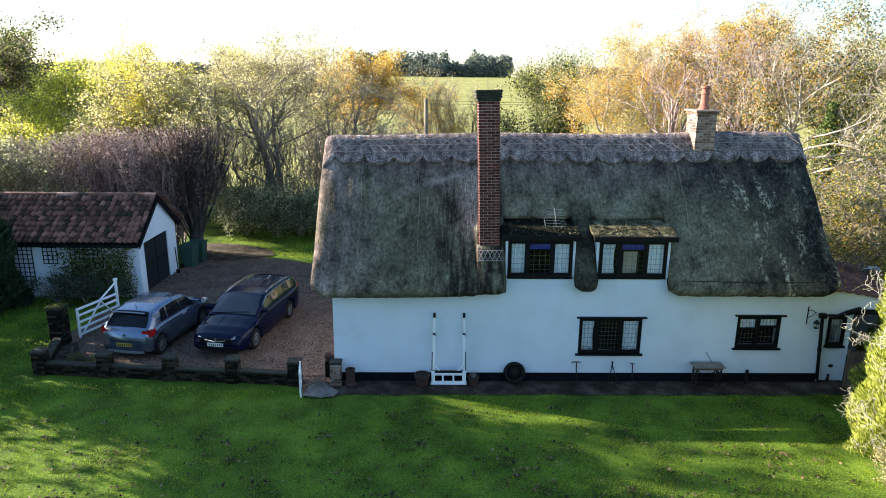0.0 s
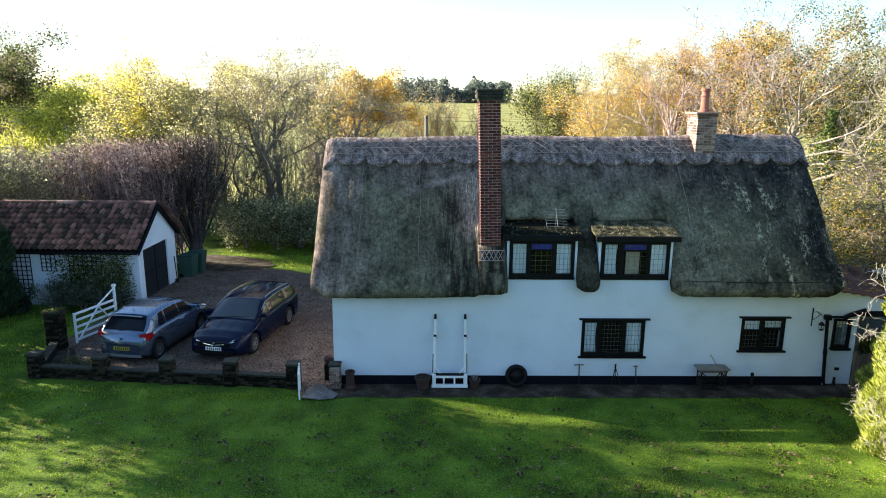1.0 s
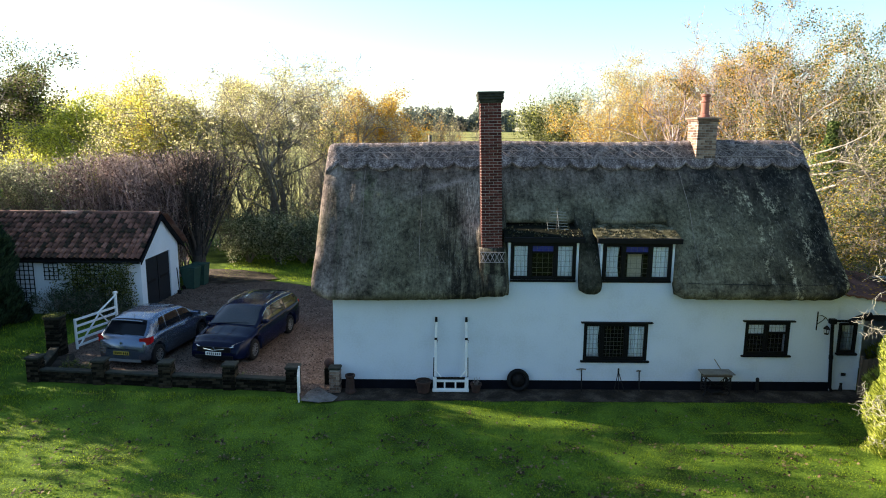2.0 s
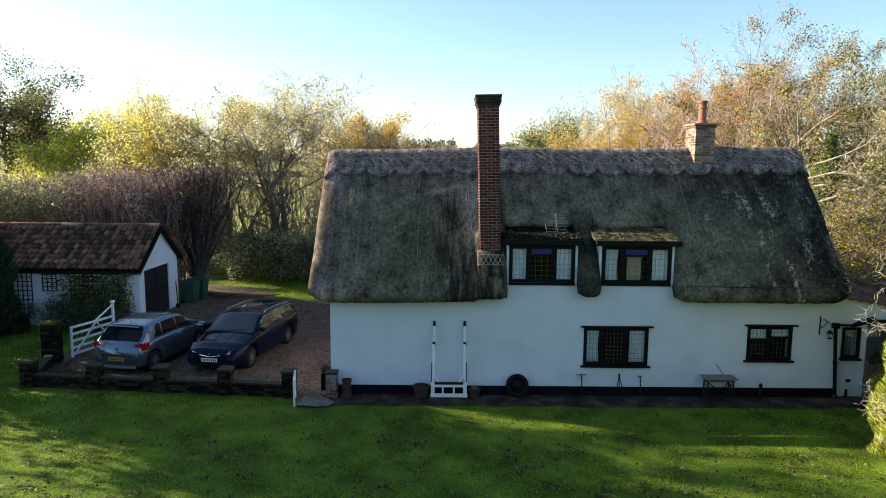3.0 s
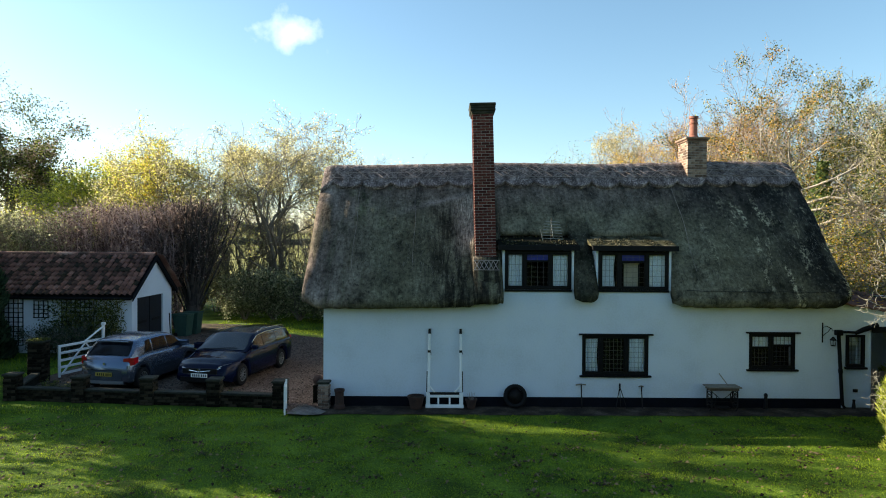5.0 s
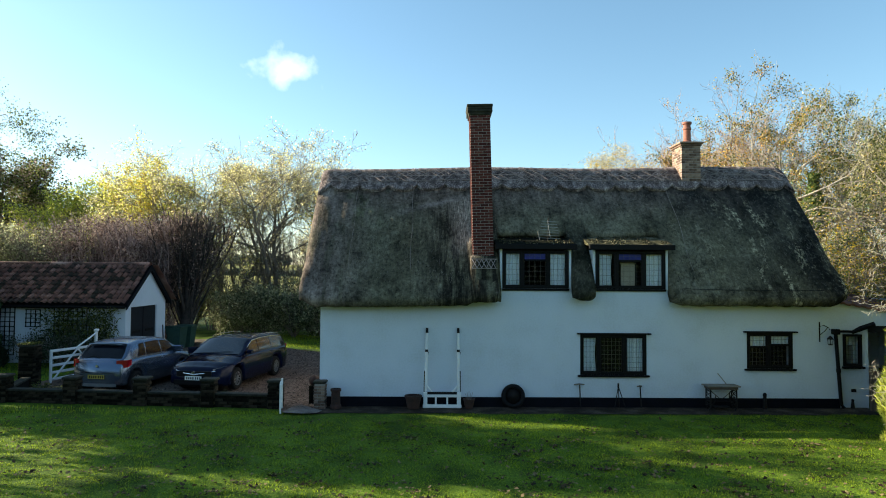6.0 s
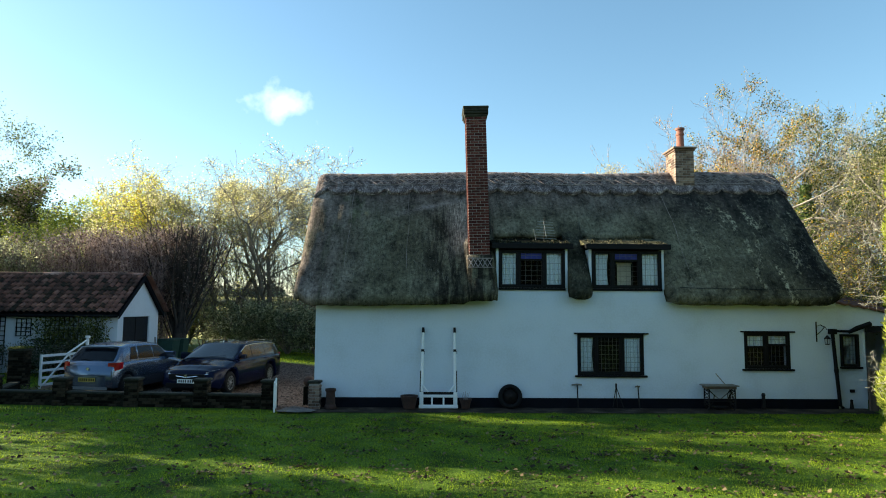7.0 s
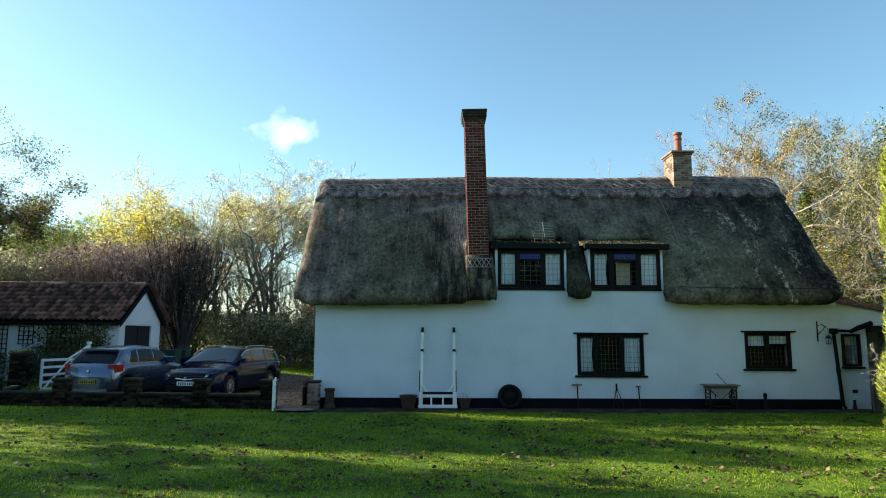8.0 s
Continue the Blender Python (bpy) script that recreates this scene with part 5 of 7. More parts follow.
def leaning_wheel():
    ob = thing("old_tyre", "old black rubber tyre on an iron rim leaning on the plinth", "tyre", pose(2.31, -0.13, 0.31, 80, 0, 0))
    prof = [(0.20, -0.05), (0.27, -0.07), (0.30, -0.04), (0.305, 0.0), (0.30, 0.04), (0.27, 0.07), (0.20, 0.05), (0.20, -0.05)]
    part("tread", Geo().lathe(prof, 36), m_rubber, ob, smooth=True)
    part("rim", Geo().lathe([(0.198, -0.03), (0.19, 0.0), (0.08, 0.025), (0.07, 0.06), (0.0, 0.065), (0.0, -0.05), (0.198, -0.03)], 28), m_iron, ob, smooth=True)
    return ob


leaning_wheel()


def treadle_table():
    ob = thing("sewing_table", "weathered treadle sewing table with black iron legs", "table")
    part("tabletop", Geo().box(7.16, -0.50, 0.615, 8.01, -0.10, 0.645, 0.006), m_wood, ob)
    part("apron", Geo().box(7.22, -0.47, 0.55, 7.95, -0.13, 0.614, 0.004), m_fence, ob)
    for x in (7.26, 7.92):
        leg = Geo().tube([(x - 0.05, -0.46, 0.03), (x, -0.45, 0.12), (x, -0.44, 0.55)], 0.018, 6).tube([(x + 0.05, -0.14, 0.03), (x, -0.15, 0.12), (x, -0.16, 0.55)], 0.018, 6)
        for k in range(5):
            leg.tube([(x, -0.45, 0.12 + 0.085 * k), (x, -0.15, 0.205 + 0.085 * k)], 0.010, 5).tube([(x, -0.15, 0.12 + 0.085 * k), (x, -0.45, 0.205 + 0.085 * k)], 0.010, 5)
        inner = x + (0.14 if x < 7.6 else -0.14)
        leg.tube([(x, -0.45, 0.53), (inner, -0.42, 0.40), (inner - 0.02, -0.40, 0.24), (x, -0.44, 0.12)], 0.012, 6)
        part("iron_leg", leg, m_iron, ob)
    part("stretcher", Geo().tube([(7.26, -0.3, 0.24), (7.92, -0.3, 0.24)], 0.014, 6).tube([(7.26, -0.3, 0.54), (7.59, -0.3, 0.27), (7.92, -0.3, 0.54)], 0.010, 6), m_iron, ob)
    part("flywheel", Geo().tube([(7.84, -0.34 + 0.14 * math.cos(a), 0.36 + 0.14 * math.sin(a)) for a in np.linspace(0, 6.283, 20)], 0.014, 5, False), m_iron, ob)
    part("treadle", Geo().box(7.40, -0.42, 0.09, 7.78, -0.2, 0.11, 0.005), m_iron, ob)
    return ob


treadle_table()


def tee_tool(x, top, w, label):
    ob = thing("garden_tool", label, "tool", group="old tools along the wall")
    part("shaft", Geo().tube([(x, -0.20, 0.03), (x + 0.01, -0.07, top)], 0.016, 6), m_iron, ob)
    part("handle", Geo().tube([(x - w, -0.07, top - 0.005), (x, -0.065, top + 0.012), (x + w, -0.07, top)], 0.02, 6), m_wood, ob)
    return ob


tee_tool(4.02, 0.60, 0.13, "old tee-handled iron tool leaning on the wall")
tee_tool(5.58, 0.56, 0.06, "short tee-handled iron tool leaning on the wall")
tri = thing("iron_tripod", "small rusty iron tripod against the wall", "tripod")
for dx, dy in ((-0.13, -0.16), (0.15, -0.18), (0.02, -0.05)):
    part("leg", Geo().tube([(5.02, -0.10, 0.56), (5.02 + dx, dy - 0.06, 0.03)], 0.011, 6), m_iron, tri)
part("head", Geo().tube([(5.02, -0.10, 0.53), (5.02, -0.10, 0.64)], 0.024, 8), m_iron, tri)
boot = part("iron_stub", Geo().lathe([(0, 0), (0.06, 0), (0.055, 0.05), (0.04, 0.3), (0.05, 0.36), (0.03, 0.4), (0, 0.41)], 10, (8.78, -0.15, 0.02)), m_iron)
tagged(boot, "short black iron stub beside the plinth", "post")
boot2 = part("iron_stub", Geo().lathe([(0, 0), (0.05, 0), (0.045, 0.05), (0.03, 0.18), (0.04, 0.22), (0, 0.24)], 10, (11.12, -0.05, 0.02)), m_iron)
tagged(boot2, "small black boot scraper beside the porch", "boot scraper")
stick = part("stick", Geo().tube([(7.74, -0.3, 0.646), (7.62, -0.03, 0.90)], 0.012, 6), m_wood)
tagged(stick, "grey stick leaning over the sewing table", "stick")


def pot(name, at, prof, mat, label, plant=None):
    ob = thing(name, label, "plant pot", pose(*at))
    part("pot", Geo().lathe(prof, 20), mat, ob, smooth=False)
    part("soil", Geo().lathe([(0, prof[-1][1] + 0.02), (prof[-1][0] + 0.005, prof[-1][1] + 0.02)], 14), m_path, ob)
    return ob


pot("chimney_pot", (-2.19, -0.33, 0.03), [(0, 0), (0.15, 0), (0.145, 0.06), (0.12, 0.1), (0.11, 0.40), (0.135, 0.43), (0.135, 0.48), (0.10, 0.48), (0.095, 0.3)], m_terra, "old terracotta chimney pot standing at the wall's foot")
pot("plant_pot", (-0.24, -0.30, 0.03), [(0, 0), (0.15, 0), (0.20, 0.27), (0.22, 0.27), (0.22, 0.32), (0.19, 0.32), (0.18, 0.25)], m_terra, "brown terracotta plant pot beside the cart shafts")
pp = pot("plant_pot", (1.17, -0.28, 0.03), [(0, 0), (0.10, 0), (0.14, 0.2), (0.155, 0.2), (0.155, 0.24), (0.13, 0.24), (0.12, 0.18)], m_terra, "small terracotta plant pot with dry stems")
g = Geo()
for k in range(5):
    g.tube([(0.02 * k - 0.04, 0, 0.2), (0.05 * k - 0.1, 0.02 * k - 0.04, 0.38 + 0.02 * (k % 3))], 0.005, 4)
part("dry_plant", g, m_spar, pp)
ball = part("terracotta_ball", Geo().lathe([(0.0, -0.14), (0.06, -0.127), (0.11, -0.09), (0.138, -0.02), (0.138, 0.03), (0.11, 0.09), (0.06, 0.127), (0, 0.14)], 18, (-2.84, 0.25, 0.62)), m_terra, smooth=True)
tagged(ball, "round terracotta finial on a post beside the cottage corner", "finial")
bp_ = part("stone_post", Geo().box(-2.96, 0.14, 0.0, -2.72, 0.38, 0.50, 0.02), m_brick3)
tagged(bp_, "low mossy brick post at the cottage corner", "post")


# ---- low garden wall with brick piers ----
brick_low = {}


def pier(x, y, h, w=0.33, label="mossy old brick pier of the low garden wall", mat=None, mortar=None):
    mat, mortar = mat or m_brick3, mortar or m_mortar_dark
    ob = thing("brick_pier", label, "pier", pose(x, y, 0), group="piers of the low garden wall")
    part("core", Geo().box(-w / 2 + 0.01, -w / 2 + 0.01, -0.1, w / 2 - 0.01, w / 2 - 0.01, h - 0.06), mortar, ob)
    rng = random.Random(int(abs(x) * 100))
    rows = int((h - 0.06) / 0.074)
    half = (w - 0.01) / 2
    for key in ("long", "short"):
        if (key, w) not in brick_low:
            brick_low[(key, w)] = brick_mesh("brick", (w * 0.66 if key == "long" else w * 0.34) - 0.01, 0.10, 0.063, mat, 0.008)
    for r in range(rows):
        for side in range(3):
            for k in range(2):
                key = "long" if (r + side + k) % 2 else "short"
                off = (-w / 2 + w * 0.33 if key == "long" else -w / 2 + w * 0.17) if k == 0 else (w / 2 - w * 0.33 if key == "long" else w / 2 - w * 0.17)
                q = pose(0, 0, 0, 0, 0, (0, 90, -90)[side]) @ pose(off, -w / 2 + 0.045 - rng.uniform(0, 0.012), 0.037 + r * 0.074, 0, 0, rng.uniform(-2, 2))
                part("brick", brick_low[(key, w)], mat, ob, m=q)
    part("coping", Geo().box(-w / 2 - 0.03, -w / 2 - 0.03, h - 0.065, w / 2 + 0.03, w / 2 + 0.03, h, 0.02), m_soot, ob, "lichen-grown coping slab")
    return ob


PIERS = [(-10.98, 0.42, 0.72), (-9.10, 0.26, 0.70), (-7.22, 0.07, 0.72), (-5.45, -0.06, 0.72), (-3.72, -0.22, 0.72)]
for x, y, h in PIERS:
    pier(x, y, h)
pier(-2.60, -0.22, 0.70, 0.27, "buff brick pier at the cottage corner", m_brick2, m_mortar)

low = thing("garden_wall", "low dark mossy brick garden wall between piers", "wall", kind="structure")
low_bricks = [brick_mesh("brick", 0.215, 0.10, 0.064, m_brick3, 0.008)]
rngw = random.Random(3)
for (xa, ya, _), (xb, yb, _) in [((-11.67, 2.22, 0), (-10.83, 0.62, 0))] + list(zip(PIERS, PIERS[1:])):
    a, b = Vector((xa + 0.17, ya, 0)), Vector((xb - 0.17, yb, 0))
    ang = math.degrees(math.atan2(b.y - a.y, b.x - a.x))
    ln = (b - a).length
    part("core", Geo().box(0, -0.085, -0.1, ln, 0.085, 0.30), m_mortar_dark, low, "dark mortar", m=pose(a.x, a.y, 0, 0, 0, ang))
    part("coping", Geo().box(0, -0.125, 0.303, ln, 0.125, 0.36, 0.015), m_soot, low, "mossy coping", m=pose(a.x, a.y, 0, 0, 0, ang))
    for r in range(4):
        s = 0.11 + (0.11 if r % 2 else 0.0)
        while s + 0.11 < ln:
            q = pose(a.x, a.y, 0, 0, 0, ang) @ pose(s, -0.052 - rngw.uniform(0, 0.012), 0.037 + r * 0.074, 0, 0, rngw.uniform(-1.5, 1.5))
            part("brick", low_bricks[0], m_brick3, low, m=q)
            s += 0.226


sheet("flower_bed", [(-11.55, 2.25), (-10.98, 0.55), (-9.1, 0.40), (-8.5, 0.36), (-8.75, 1.0), (-9.9, 1.15), (-10.5, 1.6), (-11.1, 2.5)], 0.06, m_path, "dark bare earth bed inside the garden wall", "bed", 0.25)


sheet("leaf_litter_bed", [(-11.2, 12.2), (-9.6, 11.2), (-7.9, 11.6), (-7.2, 12.4), (-7.8, 13.4), (-9.4, 14.2), (-11.2, 14.4)], 0.055, m_path, "dark earth under the pollarded tree", "bed", 0.3)


# ---- gates ----
def wicket_gate():
    ob = thing("wicket_gate", "narrow white wicket gate standing open", "gate", pose(-3.52, -0.42, 0.04, 0, 0, -80))
    for x in (0.03, 0.66):
        part("stile", Geo().box(x - 0.03, -0.02, 0, x + 0.03, 0.02, 0.74 if x < 0.3 else 0.70, 0.006), m_white, ob)
    for z in (0.14, 0.54):
        part("rail", Geo().box(0.06, -0.016, z, 0.63, 0.016, z + 0.07, 0.005), m_white, ob)
    for k in range(5):
        part("pale", Geo().box(0.10 + k * 0.108, -0.03, 0.04, 0.165 + k * 0.108, -0.017, 0.70, 0.004), m_white, ob)
    return ob


def field_gate():
    ob = thing("field_gate", "white painted five-barred gate standing open", "gate", pose(-11.14, 2.75, 0.10, 0, 0, 73))
    ln = 1.75
    part("hanging_stile", Geo().box(ln - 0.07, -0.04, 0, ln, 0.04, 1.38, 0.008), m_white, ob)
    part("slamming_stile", Geo().box(0, -0.035, 0, 0.06, 0.035, 0.98, 0.008), m_white, ob)
    part("stile_head", Geo().box(ln - 0.10, -0.05, 1.385, ln + 0.04, 0.05, 1.47, 0.015), m_white, ob)
    for k, z in enumerate((0.06, 0.26, 0.47, 0.69, 0.90)):
        part("bar", Geo().box(0.061, -0.016, z, ln - 0.071, 0.016, z + 0.075, 0.006), m_white, ob)
    for a, b in (((0.1, 0.10), (ln * 0.55, 0.93)), ((ln - 0.08, 0.10), (ln * 0.55, 0.93)), ((ln * 0.5, 0.93), (ln - 0.05, 1.36))):
        part("brace", Geo().tube([(a[0], -0.035, a[1]), (b[0], -0.035, b[1])], 0.027, 4), m_white, ob)
    return ob


wicket_gate()
field_gate()


# ---- garage ----
GX0, GX1, GY0, GY1, GR = -18.2, -10.75, 6.6, 10.05, 8.36


def garage():
    ob = thing("garage", "white rendered garage with a mossy red pantile roof", "garage", pose(0, 0, 0))
    z0, ze, zr = 0.0, 2.28, 3.66
    part("wall", Geo().box(GX0, GY0, z0, GX1 - 0.2, GY0 + 0.2, ze), m_render, ob)
    part("wall", Geo().box(GX0, GY1 - 0.2, z0, GX1 - 0.2, GY1, ze), m_render, ob)
    part("wall", Geo().box(GX0, GY0 + 0.2, z0, GX0 + 0.2, GY1 - 0.2, ze), m_render, ob)
    g = Geo()
    a, b = GX1 - 0.2, GX1
    g.box(a, GY0, z0, b, 7.02, ze).box(a, 9.22, z0, b, GY1, ze).box(a, 7.02, 2.13, b, 9.22, ze)
    k = 0.02
    g.add([(a, GY0, ze), (b, GY0, ze), (b, GY1, ze), (a, GY1, ze), (a, GR, zr - 0.06), (b, GR, zr - 0.06)], [(0, 1, 5, 4), (2, 3, 4, 5), (0, 4, 3), (1, 2, 5), (0, 3, 2, 1)])
    part("gable_wall", g, m_render, ob, "white rendered gable")
    door = part("door", Geo().box(GX1 - 0.10, 7.03, 0.2, GX1 - 0.05, 9.21, 2.12, 0.005), plain("navy_black_doors", (0.010, 0.012, 0.018), rough=0.6, var=0.3, spec=0.2), ob, "dark double garage doors")
    part("door_joint", Geo().box(GX1 - 0.05, 8.11, 0.2, GX1 - 0.035, 8.13, 2.12), m_black, door)
    for y in (7.55, 8.68):
        part("ledge", Geo().box(GX1 - 0.05, y - 0.33, 1.15, GX1 - 0.04, y + 0.33, 1.25), m_black, door)
    # roof deck, then the tiles
    sl = math.atan2(zr - ze + 0.12, GR - GY0 + 0.15)
    for sgn, y_e in ((1, GY0 - 0.22), (-1, GY1 + 0.22)):
        vs = [(GX0 - 0.1, y_e, ze - 0.06), (GX1 + 0.12, y_e, ze - 0.06), (GX1 + 0.12, GR, zr), (GX0 - 0.1, GR, zr)]
        up = [(x, y, z - 0.07) for x, y, z in vs]
        part("roof_deck", Geo().add(vs + up, [(0, 1, 2, 3), (7, 6, 5, 4), (0, 4, 5, 1), (1, 5, 6, 2), (2, 6, 7, 3), (3, 7, 4, 0)]), m_black, ob)
    for s in (GY0 - 0.24, GY1 + 0.24):
        vs = [(GX1 + 0.125, s, ze - 0.22), (GX1 + 0.125, s, ze - 0.02), (GX1 + 0.125, GR, zr + 0.04), (GX1 + 0.125, GR, zr - 0.17)]
        up = [(x + 0.03, y, z) for x, y, z in vs]
        part("bargeboard", Geo().add(vs + up, [(0, 1, 2, 3), (7, 6, 5, 4), (0, 4, 5, 1), (1, 5, 6, 2), (2, 6, 7, 3), (3, 7, 4, 0)]), m_tar, ob, "dark bargeboard")
    part("gutter", Geo().tube([(GX0, GY0 - 0.27, ze - 0.1), (GX1 + 0.1, GY0 - 0.27, ze - 0.12)], 0.05, 8), m_black, ob)
    # one pantile: a wave across, a nib down
    n = 8
    tw, tl = 0.20, 0.31
    rings = []
    for j in range(2):
        row = []
        for i in range(n + 1):
            u = i / n
            row.append((u * tw * 0.93, j * tl, 0.034 * math.sin(u * 2 * math.pi) + (0.05 if j == 0 else 0.0)))
        rings.append(row)
    tile = Geo().loft(rings, closed=False)
    k = len(tile.v)
    tile.v += [(x, y, z - 0.016) for x, y, z in tile.v[:n + 1]]
    tile.f += [(i, i + 1, k + i + 1, k + i) for i in range(n)]
    tmesh = tile.mesh("tile", m_tile, True)
    slope = math.degrees(math.atan2(zr - ze + 0.06, GR - GY0 + 0.22))
    run = math.hypot(zr - ze + 0.06, GR - GY0 + 0.22)
    rng = random.Random(8)
    rows = int(run / 0.26)
    rest = Geo()
    for r in range(rows):
        for c in range(int((GX1 + 0.16 - GX0) / tw)):
            x = GX1 + 0.14 - (c + 1) * tw
            q = pose(x, GY0 - 0.24, ze - 0.02, slope, 0, 0) @ pose(rng.uniform(-0.008, 0.008), r * 0.26, 0.03 + rng.uniform(0, 0.012), rng.uniform(-1, 1), 0, rng.uniform(-1.5, 1.5))
            part("tile", tmesh, m_tile, ob, m=q)
            if c % 2 == 0:
                q2 = Matrix.Translation((0, 2 * GR, 0)) @ Matrix.Diagonal((1, -1, 1, 1)) @ q
                rest.add([q2 @ Vector(p) for p in ((0, 0, 0), (2 * tw, 0, 0), (2 * tw, tl, 0), (0, tl, 0))], [(0, 3, 2, 1)])
    tagged(part("tile_rest", rest, m_tile, ob), kind="stuff")
    for c in range(int((GX1 - GX0) / 0.42)):
        x = GX1 + 0.1 - c * 0.42
        ridge = Geo().loft([[(x - 0.21 * 2 * j, GR + 0.13 * math.cos(a), zr + 0.02 + 0.11 * math.sin(a)) for a in np.linspace(0, math.pi, 8)] for j in (0, 1)], closed=False)
        part("ridge_tile", ridge, m_tile, ob)
    return ob


garage()


def trellis(x0, x1, z0, z1):
    ob = thing("trellis", "black square trellis panel fixed to the garage wall", "trellis", group="trellises on the garage")
    y = GY0 - 0.03
    n = max(2, round((x1 - x0) / 0.16))
    for i in range(n + 1):
        x = x0 + (x1 - x0) * i / n
        part("upright", Geo().box(x - 0.014, y - 0.01, z0, x + 0.014, y + 0.008, z1), m_black, ob)
    k = max(2, round((z1 - z0) / 0.16))
    for j in range(k + 1):
        z = z0 + (z1 - z0) * j / k
        part("slat", Geo().box(x0 - 0.02, y - 0.028, z - 0.014, x1 + 0.02, y - 0.011, z + 0.014), m_black, ob)
    return ob


trellis(-15.5, -14.65, 0.45, 2.12)
trellis(-14.25, -13.75, 1.45, 2.05)
trellis(-13.25, -12.1, 0.5, 2.15)


def wheelie_bin(x, y, turn, mat):
    ob = thing("wheelie_bin", "dark green plastic wheelie bin beside the garage", "bin", pose(x, y, 0.2, 0, 0, turn), group="wheelie bins")
    g = Geo().loft([[(-0.22, -0.25, 0.06), (0.22, -0.25, 0.06), (0.22, 0.2, 0.06), (-0.22, 0.2, 0.06)], [(-0.28, -0.33, 0.92), (0.28, -0.33, 0.92), (0.28, 0.33, 0.92), (-0.28, 0.33, 0.92)]], caps=True)
    part("body", g, mat, ob)
    part("lid", Geo().box(-0.30, -0.36, 0.925, 0.30, 0.36, 0.985, 0.02), mat, ob)
    part("handle", Geo().tube([(-0.22, 0.40, 0.93), (0.22, 0.40, 0.93)], 0.018, 6), mat, ob)
    for s in (-0.2, 0.2):
        part("wheel", Geo().tube([(s - 0.03, 0.22, 0.10), (s + 0.03, 0.22, 0.10)], 0.10, 12), m_rubber, ob)
    return ob


m_bin = plain("green_plastic", (0.022, 0.060, 0.048), rough=0.55, var=0.2, spec=0.3)
wheelie_bin(-10.42, 10.45, 80, m_bin)
wheelie_bin(-10.28, 11.15, 86, m_bin)
prop = part("door_prop", Geo().tube([(-10.52, 9.42, 0.22), (-10.66, 9.62, 1.30)], 0.022, 6).box(-10.60, 9.38, 0.21, -10.46, 9.46, 0.40, 0.01), m_iron)
tagged(prop, "long black iron bar leaning beside the garage doors", "bar")


# ---- cars ----
def interp(rows, x):
    for (a, va), (b, vb) in zip(rows, rows[1:]):
        if a <= x <= b:
            t = (x - a) / (b - a)
            t = t * t * (3 - 2 * t) * 0.5 + t * 0.5
            return va + (vb - va) * t
    return rows[0][1] if x < rows[0][0] else rows[-1][1]


def lerp_list(rows, x):
    if x <= rows[0][0]:
        return rows[0][1]
    for (a, va), (b, vb) in zip(rows, rows[1:]):
        if x <= b:
            return va + (vb - va) * (x - a) / (b - a)
    return rows[-1][1]


